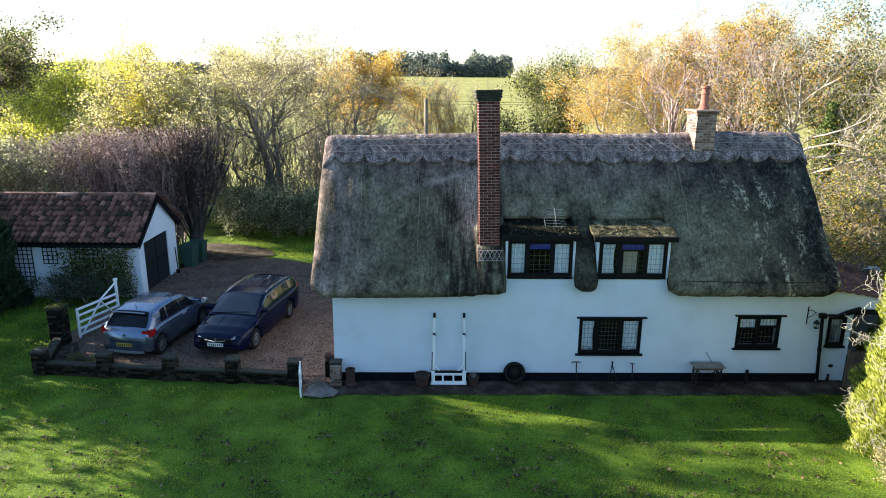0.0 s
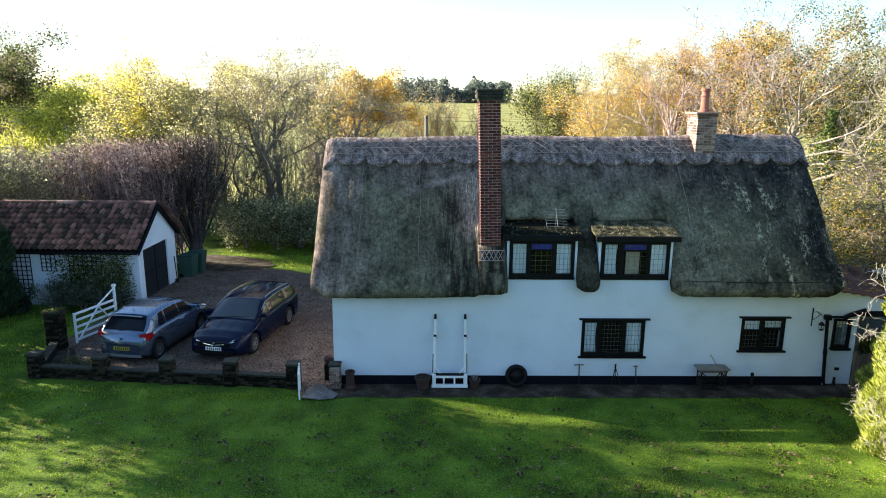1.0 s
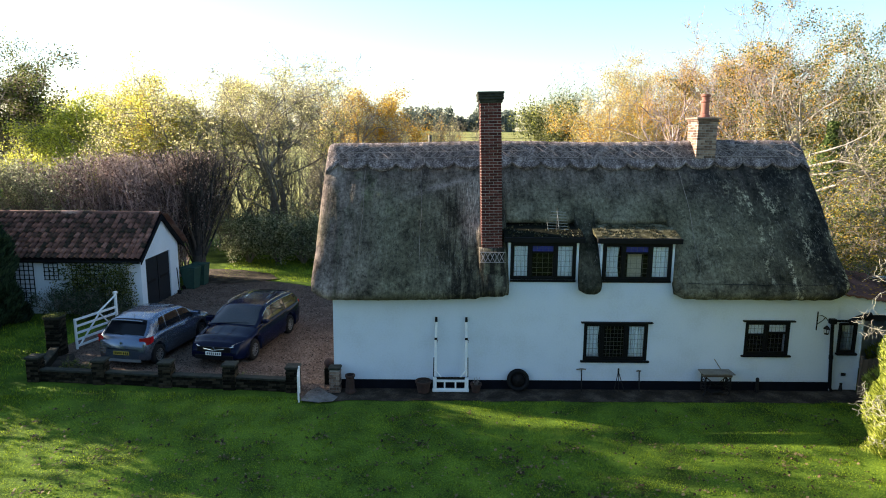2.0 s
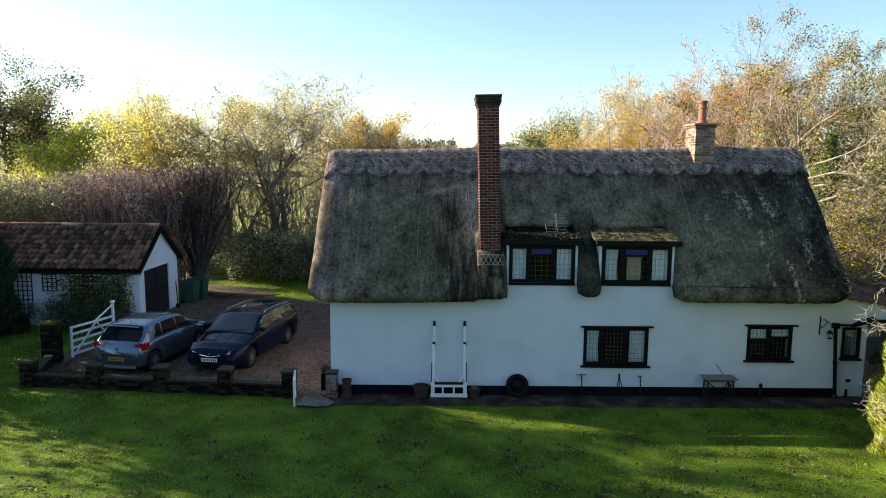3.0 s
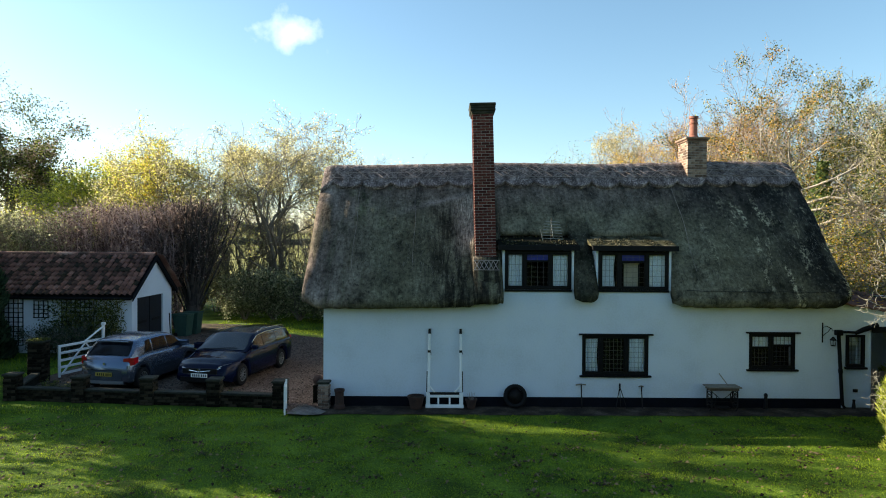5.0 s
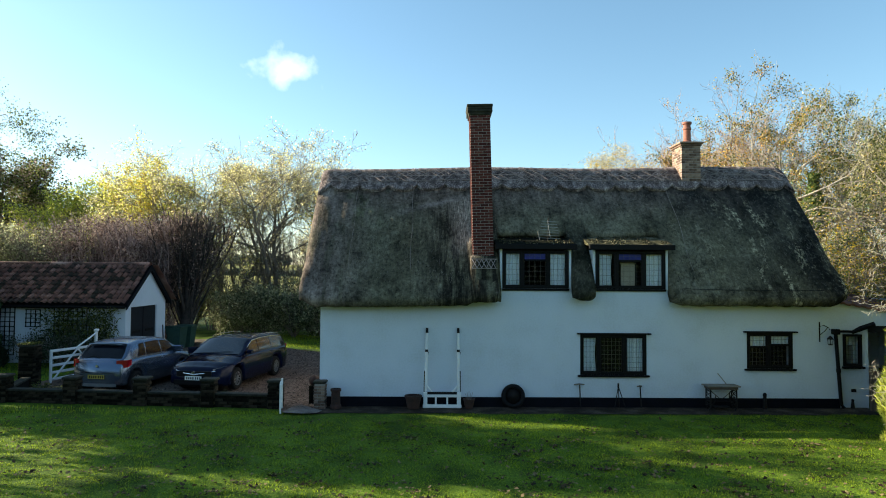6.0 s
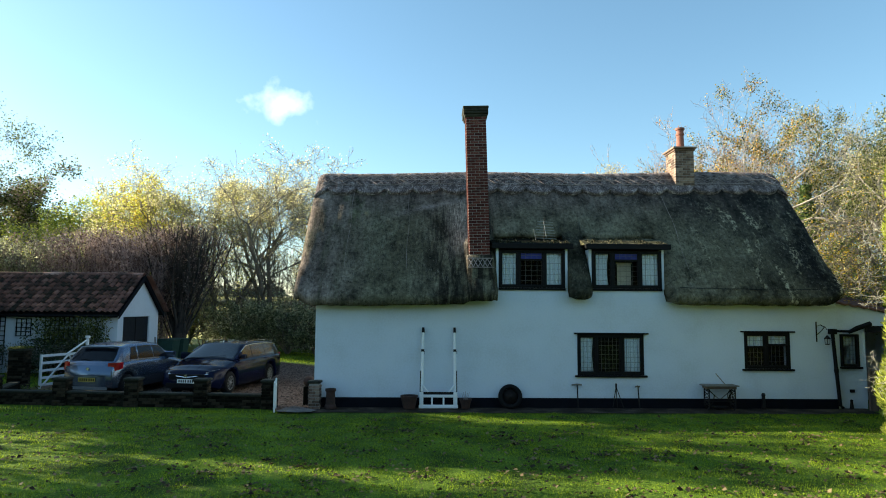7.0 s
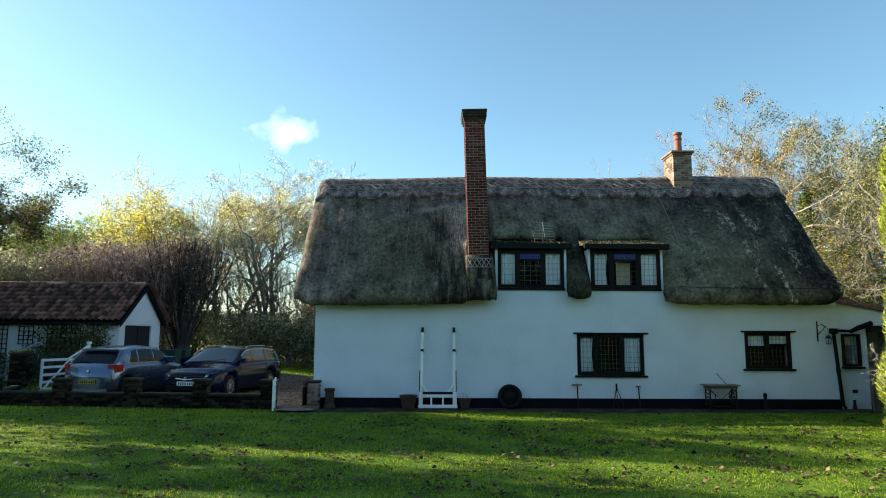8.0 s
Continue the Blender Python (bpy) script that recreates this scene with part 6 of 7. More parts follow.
def car(name, label, m, paint, L, W, belt, roof, axles, wr, tint, trim):
    """The car looks along +x; z = 0 is the ground. belt and roof are (x, z) rows from tail to nose."""
    ob = thing(name, label, "car", m, group="parked cars")
    hw = W / 2
    xs = sorted(set([round(v, 3) for v in np.arange(-L / 2, L / 2 + 0.001, 0.05)] + [L / 2, -L / 2, L / 2 - 0.02, -L / 2 + 0.02]))

    def width(x):
        e = 1 - abs(x) / (L / 2)
        front = 0.80 if x > 0 else 0.86
        return hw * (front + (1 - front) * (1 - (1 - min(1, e / 0.32)) ** 2.6))

    def bottom(x):
        z = 0.19 + 0.10 * max(0, (abs(x) - L / 2 + 0.35) / 0.35)
        for ax in axles:
            d = abs(x - ax)
            if d < wr + 0.07:
                z = max(z, wr + math.sqrt((wr + 0.07) ** 2 - d * d) * 0.98)
        return z

    rings = []
    for x in xs:
        w, zb, zs = width(x), bottom(x), interp(belt, x)
        zb = min(zb, zs - 0.12)
        zm = zb + (zs - zb) * 0.5
        half = [(0.0, zb), (w * 0.90, zb), (w * 0.985, zb + 0.04), (w, max(zm, zb + 0.06)), (w * 0.975, zs - 0.09), (w * 0.945, zs - 0.035), (w * 0.88, zs), (w * 0.5, zs + 0.035), (w * 0.12, zs + 0.045)]
        ring = [(x, -y, z) for y, z in half] + [(x, y, z) for y, z in reversed(half[1:])]
        rings.append(ring)
    body = part("body", Geo().loft(rings, caps=True), paint, ob, smooth=True)
    # cabin
    rx0, rx1 = roof[0][0], roof[-1][0]
    crings = []
    cx = sorted(set([round(v, 3) for v in np.linspace(rx0, rx1, 40)]))

    def cabin(x):
        zs, zr = interp(belt, x) - 0.02, lerp_list(roof, x)
        h = max(0.02, zr - zs)
        wb = min(width(x) * 0.93, hw * 0.93)
        wt = wb - 0.30 * h * 0.9
        return zs, zr, wb, wt

    for x in cx:
        zs, zr, wb, wt = cabin(x)
        h = zr - zs
        half = [(wb, zs), (wb + (wt - wb) * 0.45, zs + h * 0.45), (wt, zr - 0.16 * h), (wt * 0.93, zr - 0.05 * h), (wt * 0.75, zr - 0.005), (wt * 0.35, zr + 0.012), (0, zr + 0.016)]
        crings.append([(x, -y, z) for y, z in half] + [(x, y, z) for y, z in reversed(half[:-1])])
    part("cabin", Geo().loft(crings, closed=False), paint, ob, smooth=True)

    def screen(xa, xb, name_, inset=0.90):
        """A pane that follows the sloping end of the cabin between two stations."""
        rows_ = []
        for k in range(9):
            x = xa + (xb - xa) * k / 8
            zs, zr, wb, wt = cabin(x)
            w = wt * inset
            d = 0.012 if xb < xa else 0.012
            rows_.append([(x + (0.012 if xa > xb else -0.012), w * math.sin(t * 1.3) / math.sin(1.3), zr + 0.018 - 0.05 * abs(t) ** 2.5 * min(1, (zr - zs) * 3)) for t in np.linspace(-1, 1, 13)])
        return part(name_, Geo().loft(rows_, closed=False), tint, ob, smooth=True)

    front_hi, front_lo = roof[-2][0], roof[-1][0]
    screen(front_lo - 0.06, front_hi + 0.03, "windscreen")
    back_hi, back_lo = roof[1][0], roof[0][0]
    screen(back_lo + 0.03, back_hi + 0.02, "rear_window", 0.88).data.materials[0] = m_privacy
    for sgn in (-1, 1):
        for a, b, a2, b2 in trim["windows"]:
            rows_ = []
            for f in (0.10, 0.35, 0.6, 0.82):
                row = []
                for t in np.linspace(0, 1, 7):
                    t0 = a + (b - a) * t
                    t1 = a2 + (b2 - a2) * t
                    x = t0 + (t1 - t0) * f
                    zs, zr, wb, wt = cabin(x)
                    y = wb + (wt - wb) * (f / 0.84 if f > 0.45 else f)
                    row.append((x, sgn * (y + 0.010), zs + (zr - zs) * f))
                rows_.append(row)
            part("side_window", Geo().loft(rows_, closed=False), trim["side_tint"], ob, smooth=True)
        for ax in axles:
            wheel = part("wheel", Geo().lathe([(wr * 0.62, -0.10), (wr * 0.9, -0.105), (wr, -0.07), (wr, 0.07), (wr * 0.9, 0.105), (wr * 0.62, 0.10)], 28), m_rubber, ob, smooth=True, m=pose(ax, sgn * (hw - 0.125), wr, 90, 0, 0))
            part("brake_disc", Geo().lathe([(wr * 0.62, 0.05), (wr * 0.5, 0.035), (0, 0.04)], 20), m_rubber, wheel, m=Matrix.Diagonal((1, 1, -1 if sgn > 0 else 1, 1)))
            rim = Geo().lathe([(wr * 0.64, 0.085), (wr * 0.63, 0.10), (wr * 0.58, 0.098), (wr * 0.565, 0.07)], 24)
            for k in range(10):
                aa = 2 * math.pi * k / 10
                rim.tube([(0.03 * math.cos(aa), 0.03 * math.sin(aa), 0.085), (wr * 0.6 * math.cos(aa), wr * 0.6 * math.sin(aa), 0.08)], 0.016, 4)
            rim.lathe([(0, 0.1), (0.05, 0.098), (0.055, 0.04)], 12)
            part("rim", rim, trim["rim"], wheel, "alloy rim", m=Matrix.Diagonal((1, 1, -1 if sgn > 0 else 1, 1)))
        # mirrors, handles
        zs, zr, wb, wt = cabin(trim["mirror"])
        mir = part("mirror", Geo().box(trim["mirror"] - 0.07, sgn * hw * 0.93 - 0.0, zs + 0.03, trim["mirror"] + 0.06, sgn * (hw * 0.93 + 0.20), zs + 0.16, 0.03), paint, ob)
        for hx in trim["handles"]:
            part("door_handle", Geo().box(hx - 0.10, sgn * (hw * 0.97), interp(belt, hx) - 0.11, hx + 0.10, sgn * (hw * 0.97 + 0.025), interp(belt, hx) - 0.08, 0.006), trim["handle_mat"], ob)
        if trim.get("rail"):
            a, b = trim["rail"]
            pts = [(x, sgn * (cabin(x)[3] * 0.93), cabin(x)[1] + 0.035) for x in np.linspace(a, b, 10)]
            part("roof_rail", Geo().tube([(pts[0][0] - 0.04, pts[0][1], pts[0][2] - 0.04)] + pts + [(pts[-1][0] + 0.04, pts[-1][1], pts[-1][2] - 0.04)], 0.009, 6), trim["chrome"], ob)
        if trim.get("chrome_line"):
            a, b = trim["chrome_line"]
            part("window_trim", Geo().tube([(x, sgn * (cabin(x)[3] + 0.012), cabin(x)[1] - 0.15 * (cabin(x)[1] - cabin(x)[0])) for x in np.linspace(a, b, 14)], 0.011, 5), trim["chrome"], ob, "chrome strip")
    part("underbody", Geo().box(-L / 2 + 0.25, -hw * 0.62, 0.16, L / 2 - 0.25, hw * 0.62, 0.45), m_rubber, ob)
    return ob


def plate(parent, x, z, yaw, mat, n=7, w=0.52):
    """A registration plate; its characters are plain bars."""
    q = pose(x, 0, z, 0, 0, yaw)
    pl = part("number_plate", Geo().box(-0.006, -w / 2, -0.056, 0.006, w / 2, 0.056, 0.003), mat, parent, m=q)
    for k in range(n):
        y = -w / 2 + 0.05 + k * (w - 0.09) / (n - 0.4) + (0.02 if k >= 4 else 0)
        part("bar", Geo().box(0.007, y, -0.036, 0.010, y + 0.036, 0.036), m_black, pl)
    return pl


m_navy = material("midnight_blue_car_paint", [(0.3, (0.003, 0.005, 0.018)), (0.7, (0.004, 0.007, 0.026))], scale=3, fine=300, rough=0.06, coat=0.0, bump=0.0, metal=0.0, spec=0.13)
m_greyblue = material("grey_blue_metallic_paint", [(0.3, (0.10, 0.135, 0.20)), (0.7, (0.125, 0.165, 0.24))], scale=3, fine=400, rough=0.24, coat=0.4, bump=0.0, metal=0.75)
m_tint = material("tinted_car_glass", [(0.3, (0.010, 0.013, 0.018)), (0.7, (0.016, 0.02, 0.026))], rough=0.04, coat=0.0, bump=0, spec=0.5)
m_privacy = material("dark_privacy_glass", [(0.3, (0.004, 0.005, 0.008)), (0.7, (0.007, 0.009, 0.014))], rough=0.06, bump=0, spec=0.14)
m_chrome = plain("chrome_trim", (0.60, 0.61, 0.63), rough=0.2, metal=1.0, var=0.03, bump=0)
m_rim = plain("alloy_wheel_metal", (0.30, 0.31, 0.33), rough=0.35, metal=0.8, var=0.1, bump=0)
m_lamp_red = plain("red_tail_lamp", (0.28, 0.007, 0.012), rough=0.15, var=0.2, bump=0)
m_lamp_clear = plain("clear_headlamp", (0.40, 0.43, 0.46), rough=0.08, metal=0.4, var=0.25, bump=0)
m_plate_white = plain("white_plate", (0.80, 0.80, 0.78), rough=0.4, var=0.04, bump=0)
m_plate_yellow = plain("yellow_plate", (0.38, 0.28, 0.04), rough=0.4, var=0.05, bump=0)

head = math.degrees(math.atan2(-0.985, -0.175))
front_axle = Vector((-6.21, 2.33))
fw = Vector((-0.175, -0.985))
centre = front_axle + fw * 0.96 - fw * 2.45 * 0.95
estate = car("estate_car", "dark midnight-blue estate car parked on the gravel", pose(centre.x, centre.y, 0.05, 0, 0, head) @ Matrix.Scale(0.95, 4), m_navy, 4.90, 1.86,
             [(-2.45, 0.92), (-2.3, 0.98), (-0.8, 1.0), (0.9, 0.99), (1.2, 0.96), (1.9, 0.84), (2.3, 0.72), (2.45, 0.55)],
             [(-2.38, 1.02), (-1.98, 1.39), (-1.2, 1.45), (-0.3, 1.47), (0.35, 1.43), (1.25, 0.98)], (-1.30, 1.53), 0.335, m_tint,
             dict(windows=[(0.98, 0.06, 0.45, 0.02), (0.0, -0.92, -0.04, -0.92), (-0.98, -1.95, -0.98, -1.72)], rim=m_rim, mirror=0.86, handles=(0.02, -0.92), handle_mat=m_navy, side_tint=m_tint, chrome=m_chrome, rail=(-1.85, 0.1), chrome_line=(-2.0, 0.75)))
part("grille", Geo().box(2.43, -0.55, 0.50, 2.47, 0.55, 0.66, 0.01), m_black, estate)
part("lower_grille", Geo().box(2.44, -0.62, 0.26, 2.49, 0.62, 0.40, 0.01), m_black, estate)
part("grille_wing", Geo().tube([(2.36, -0.62, 0.66), (2.47, -0.3, 0.60), (2.505, 0.0, 0.57), (2.47, 0.3, 0.60), (2.36, 0.62, 0.66)], 0.016, 6), m_chrome, estate, "chrome grille bar")
part("badge", Geo().tube([(2.48, 0, 0.60), (2.515, 0, 0.60)], 0.055, 16), m_chrome, estate, "plain round chrome badge")
for s in (-1, 1):
    rows_ = [[(2.30 - 0.32 * t - 0.0, s * (0.56 + 0.26 * t), 0.66 + 0.09 * t + dz * (1 - 0.35 * t)) for t in np.linspace(0, 1, 7)] for dz in (-0.06, 0.0, 0.055)]
    rows_ = [[(x + 0.09, y * 1.0, z) for x, y, z in r] for r in rows_]
    part("headlight", Geo().loft(rows_, closed=False), m_lamp_clear, estate)
    part("fog_strip", Geo().tube([(2.40, s * 0.52, 0.31), (2.36, s * 0.70, 0.34), (2.22, s * 0.82, 0.40)], 0.018, 6), m_chrome, estate, "chrome fog-lamp strip")
    part("tail_light", Geo().box(-2.46, s * 0.66 - 0.12, 0.80, -2.36, s * 0.66 + 0.12, 1.0, 0.02), m_lamp_red, estate)
part("bonnet_crease", Geo().tube([(1.3, -0.22, 1.005), (1.9, -0.20, 0.885), (2.2, -0.17, 0.805)], 0.006, 4).tube([(1.3, 0.22, 1.005), (1.9, 0.20, 0.885), (2.2, 0.17, 0.805)], 0.006, 4), m_navy, estate)
part("wiper", Geo().tube([(1.22, -0.6, 1.03), (1.17, 0.0, 1.06), (1.12, 0.5, 1.10)], 0.009, 4), m_black, estate)
plate(estate, 2.50, 0.46, 0, m_plate_white)

head2 = 80.0
fw2 = Vector((math.cos(radians(head2)), math.sin(radians(head2))))
c2 = Vector((-8.98, 1.26)) + fw2 * 1.92 * 0.96
hatch = car("hatchback_car", "grey-blue metallic hatchback parked on the gravel", pose(c2.x, c2.y, 0.05, 0, 0, head2) @ Matrix.Scale(0.96, 4), m_greyblue, 3.84, 1.735,
            [(-1.92, 0.86), (-1.80, 0.97), (-1.2, 1.0), (0.7, 0.98), (1.0, 0.96), (1.5, 0.86), (1.8, 0.74), (1.92, 0.58)],
            [(-1.80, 0.98), (-1.42, 1.40), (-0.9, 1.475), (-0.2, 1.49), (0.30, 1.44), (1.05, 0.98)], (-1.32, 1.13), 0.305, m_tint,
            dict(windows=[(0.82, 0.0, 0.38, -0.02), (-0.06, -0.80, -0.08, -0.74), (-0.86, -1.25, -0.82, -1.02)], rim=m_rim, mirror=0.72, handles=(0.0,), handle_mat=m_chrome, side_tint=m_privacy, chrome=m_chrome))
part("bumper", Geo().loft([[(-1.95 + 0.10 * abs(y) ** 2, y, z) for y in np.linspace(-0.76, 0.76, 9)] for z in (0.30, 0.34, 0.56, 0.60)], closed=False), m_greyblue, hatch, smooth=True)
part("diffuser", Geo().loft([[(-1.955 + 0.10 * abs(y) ** 2, y, z) for y in np.linspace(-0.6, 0.6, 9)] for z in (0.22, 0.31)], closed=False), plain("silver_plastic", (0.16, 0.165, 0.17), rough=0.45), hatch, "silver lower bumper strip")
for s in (-1, 1):
    rows_ = [[(-1.89 + 0.30 * t ** 1.6, s * (0.58 + 0.27 * min(1, t * 1.7)), 0.85 + dz * (1 - 0.3 * t) + 0.05 * t) for t in np.linspace(0, 1, 8)] for dz in (-0.13, -0.06, 0.03, 0.12)]
    part("tail_light", Geo().loft([[(x - 0.025, y * 1.02, z) for x, y, z in r] for r in rows_], closed=False), m_lamp_red, hatch)
    part("headlight", Geo().box(1.62, s * 0.62 - 0.1, 0.68, 1.80, s * 0.62 + 0.1, 0.80, 0.03), m_lamp_clear, hatch)
part("spoiler", Geo().loft([[(-1.50 - 0.10 * v, y, 1.405 - 0.045 * abs(y) ** 2 + 0.012 * (1 - v) + 0.02 * v) for y in np.linspace(-0.52, 0.52, 11)] for v in (0, 0.5, 1)] + [[(-1.58, y, 1.385 - 0.045 * abs(y) ** 2) for y in np.linspace(-0.52, 0.52, 11)]], closed=False), m_greyblue, hatch, smooth=True)
part("tailgate_seam", Geo().tube([(-1.955, -0.55, 0.62), (-1.965, 0, 0.615), (-1.955, 0.55, 0.62)], 0.008, 4), m_black, hatch)
part("roof_aerial", Geo().tube([(-1.2, 0, 1.45), (-1.28, 0, 1.58)], [0.012, 0.004], 5), m_black, hatch)
part("rear_wiper", Geo().tube([(-1.80, 0.0, 1.03), (-1.76, 0.35, 1.06)], 0.01, 4), m_black, hatch)
part("badge", Geo().tube([(-1.945, 0, 0.80), (-1.96, 0, 0.80)], 0.036, 12), m_chrome, hatch, "plain chrome badge")
plate(hatch, -1.975, 0.50, 180, m_plate_yellow)


# ---- hedges and shrubs ----
def twig_bank(seed, x0, x1, y0, y1, count, z_lo, z_hi, lean, twigs):
    """Upright stems in a long bed, each with side twigs: rows as tree_data gives them."""
    rng = random.Random(seed)
    rows = []
    for _ in range(count):
        p = Vector((rng.uniform(x0, x1), rng.uniform(y0, y1), rng.uniform(0, z_lo)))
        d = Vector((rng.gauss(0, lean), rng.gauss(0, lean), 1)).normalized()
        top = z_hi * rng.uniform(0.90, 1.03)
        r = rng.uniform(0.015, 0.045)
        n = 6
        step = max(0.15, (top - p.z) / n / max(0.5, d.z))
        for i in range(n):
            d = (d + Vector((rng.gauss(0, 0.10), rng.gauss(0, 0.10), 0.05))).normalized()
            q = p + d * step
            rows.append((*p, *q, r, r * 0.8, 1))
            for _k in range(twigs):
                e = (d + Vector((rng.gauss(0, 0.8), rng.gauss(0, 0.8), rng.gauss(0.2, 0.4)))).normalized()
                l2 = rng.uniform(0.25, 0.6)
                q2 = q + e * l2
                if q2.z < z_hi * 1.05:
                    rows.append((*q, *q2, 0.010, 0.006, 2))
                    e2 = (e + Vector((rng.gauss(0, 0.5), rng.gauss(0, 0.5), 0.3))).normalized()
                    rows.append((*q2, *(q2 + e2 * l2 * 0.7), 0.006, 0.003, 3))
            p, r = q, r * 0.8
    return np.array(rows)


hedge_rows = twig_bank(31, -2.3, 2.3, -0.9, 0.9, 290, 0.4, 5.35, 0.12, 3)
hd = thing("beech_hedge", "tall clipped purple-brown beech hedge behind the garage", "hedge", pose(-13.7, 12.4, 0.1))
part("twigwork", branch_mesh("twigwork", hedge_rows, m_bark_red), m_bark_red, hd)
part("foliage", leaf_mesh("foliage", leaf_points(hedge_rows, 30000, 0.15, 32, 1, 0.3), 0.10, m_leaf_brown, 33), m_leaf_brown, hd)
green_rows = twig_bank(34, -2.9, 2.9, -1.0, 1.0, 230, 0.3, 4.9, 0.15, 3)
hg = thing("hedge", "tall grey-green hedge beyond the garage", "hedge", pose(-18.8, 12.3, 0.1))
part("twigwork", branch_mesh("twigwork", green_rows, m_bark), m_bark, hg)
part("foliage", leaf_mesh("foliage", leaf_points(green_rows, 40000, 0.2, 35, 1, 0.2), 0.10, m_leaf_sage, 36), m_leaf_sage, hg)

thick_rows = twig_bank(44, -5.2, 4.4, -1.2, 1.2, 230, 0.2, 5.4, 0.24, 3)
tk = thing("thicket", "dark bare brown thicket behind the shrubs", "thicket", pose(-7.2, 20.2, 0.0))
part("twigwork", branch_mesh("twigwork", thick_rows, m_bark), m_bark, tk)
part("foliage", leaf_mesh("foliage", leaf_points(thick_rows, 6000, 0.2, 45, 1, 0.2), 0.08, m_leaf_olive, 46), m_leaf_olive, tk)

# the pollarded tree beside the garage: many upright stems from one bole
rng = random.Random(40)
rows = []
for _ in range(44):
    a, out = rng.random() * 6.283, rng.random() ** 0.55
    p = Vector((0.16 * math.cos(a) * out, 0.16 * math.sin(a) * out, rng.uniform(0.5, 2.2)))
    d = Vector((math.cos(a) * out * 0.62, math.sin(a) * out * 0.62, 1)).normalized()
    r = rng.uniform(0.03, 0.085)
    L = (rng.uniform(5.3, 5.75) - p.z) / 0.93
    for i in range(9):
        d = (d + Vector((rng.gauss(0, 0.07), rng.gauss(0, 0.07), 0.10))).normalized()
        q = p + d * L / 9
        rows.append((*p, *q, r, r * 0.9, 1 if r < 0.06 else 0))
        if i > 1:
            for _k in range(6):
                e = (d * 0.9 + Vector((rng.gauss(0, 0.6), rng.gauss(0, 0.6), 0.3))).normalized()
                q2 = q + e * rng.uniform(0.25, 0.7)
                if q2.z < 5.7:
                    rows.append((*q, *q2, 0.011, 0.006, 2))
                    for _j in range(2):
                        e2 = (e + Vector((rng.gauss(0, 0.5), rng.gauss(0, 0.5), 0.3))).normalized()
                        rows.append((*q2, *(q2 + e2 * 0.4), 0.006, 0.003, 3))
        p, r = q, r * 0.9
rows.append((0, 0, -0.2, 0.05, 0, 1.2, 0.38, 0.29, 0))
rows.append((0.05, 0, 1.2, -0.02, 0.03, 2.5, 0.29, 0.20, 0))
rows = np.array(rows)
pol = thing("pollard_tree", "flat-clipped bare many-stemmed tree beside the garage", "tree", pose(-10.75, 12.3, 0.15))
part("trunk", branch_mesh("trunk", rows, m_bark_dark), m_bark_dark, pol)
part("crown", leaf_mesh("crown", leaf_points(rows, 5000, 0.1, 41, 2, 2.0), 0.08, m_leaf_brown, 42), m_leaf_brown, pol)

seg_shrub = tree_data(51, 2.9, 0.05, first=0.1, children=(8, 5), length=(0.6, 0.5), angle=(50, 55), up=0.05, stems=6, stem_lean=0.7)


def shrub(label, x, y, scale, turn, mat, count, size, seed, name="shrub"):
    ob = thing(name, label, "shrub", pose(x, y, ground_z(x, y) - 0.05, 0, 0, turn) @ Matrix.Scale(scale, 4))
    part("twigwork", shrub_stems, m_bark, ob)
    part("foliage", leaf_mesh("foliage", leaf_points(seg_shrub, count, 0.16, seed, 1, 0.1), size, mat, seed), mat, ob)
    return ob


shrub_stems = branch_mesh("twigwork", seg_shrub, m_bark)
for i, (x, y, s, mat) in enumerate(((-9.6, 16.3, 1.0, m_leaf_sage), (-8.2, 16.5, 1.12, m_leaf_sage), (-6.8, 16.2, 1.05, m_leaf_sage), (-5.4, 16.5, 1.1, m_leaf_sage), (-4.0, 16.4, 1.0, m_leaf_green))):
    shrub("dense green and silver shrub behind the back lawn", x, y, s, 60 * i, mat, 9000, 0.11, 60 + i)
for i, (x, y, s, mat) in enumerate(((-13.6, 21.0, 1.5, m_leaf_olive), (-19.5, 24.0, 1.9, m_leaf_lime), (-23.0, 15.2, 1.8, m_leaf_green), (-4.6, 31.0, 1.9, m_leaf_pale), (-2.6, 34.0, 1.7, m_leaf_pale), (-7.0, 30.0, 1.7, m_leaf_pale), (0.8, 36.0, 1.5, m_leaf_olive), (3.2, 35.0, 1.6, m_leaf_lime),
                                    (13.5, 8.0, 1.5, m_leaf_green), (15.5, 7.0, 1.6, m_leaf_green), (14.6, 10.5, 1.9, m_leaf_green), (17.6, 9.2, 2.0, m_leaf_gold), (4.5, 30, 1.4, m_leaf_green), (11.5, 30, 1.6, m_leaf_lime), (19.5, 10.5, 1.8, m_leaf_green))):
    shrub("loose overgrown hedgerow shrub", x, y, s, 75 * i, mat, 11000 if 0 < y < 12 and x > 12 else 6000, 0.055 if 0 < y < 12 and x > 12 else 0.125, 80 + i)
for i, (x, y, s) in enumerate(((-12.6, 6.0, 0.55), (-11.7, 6.05, 0.45), (-13.6, 6.0, 0.5))):
    shrub("climbing rose and shrubs against the garage wall", x, y, s, 50 * i, m_leaf_dark, 2600, 0.11, 100 + i, "climber")
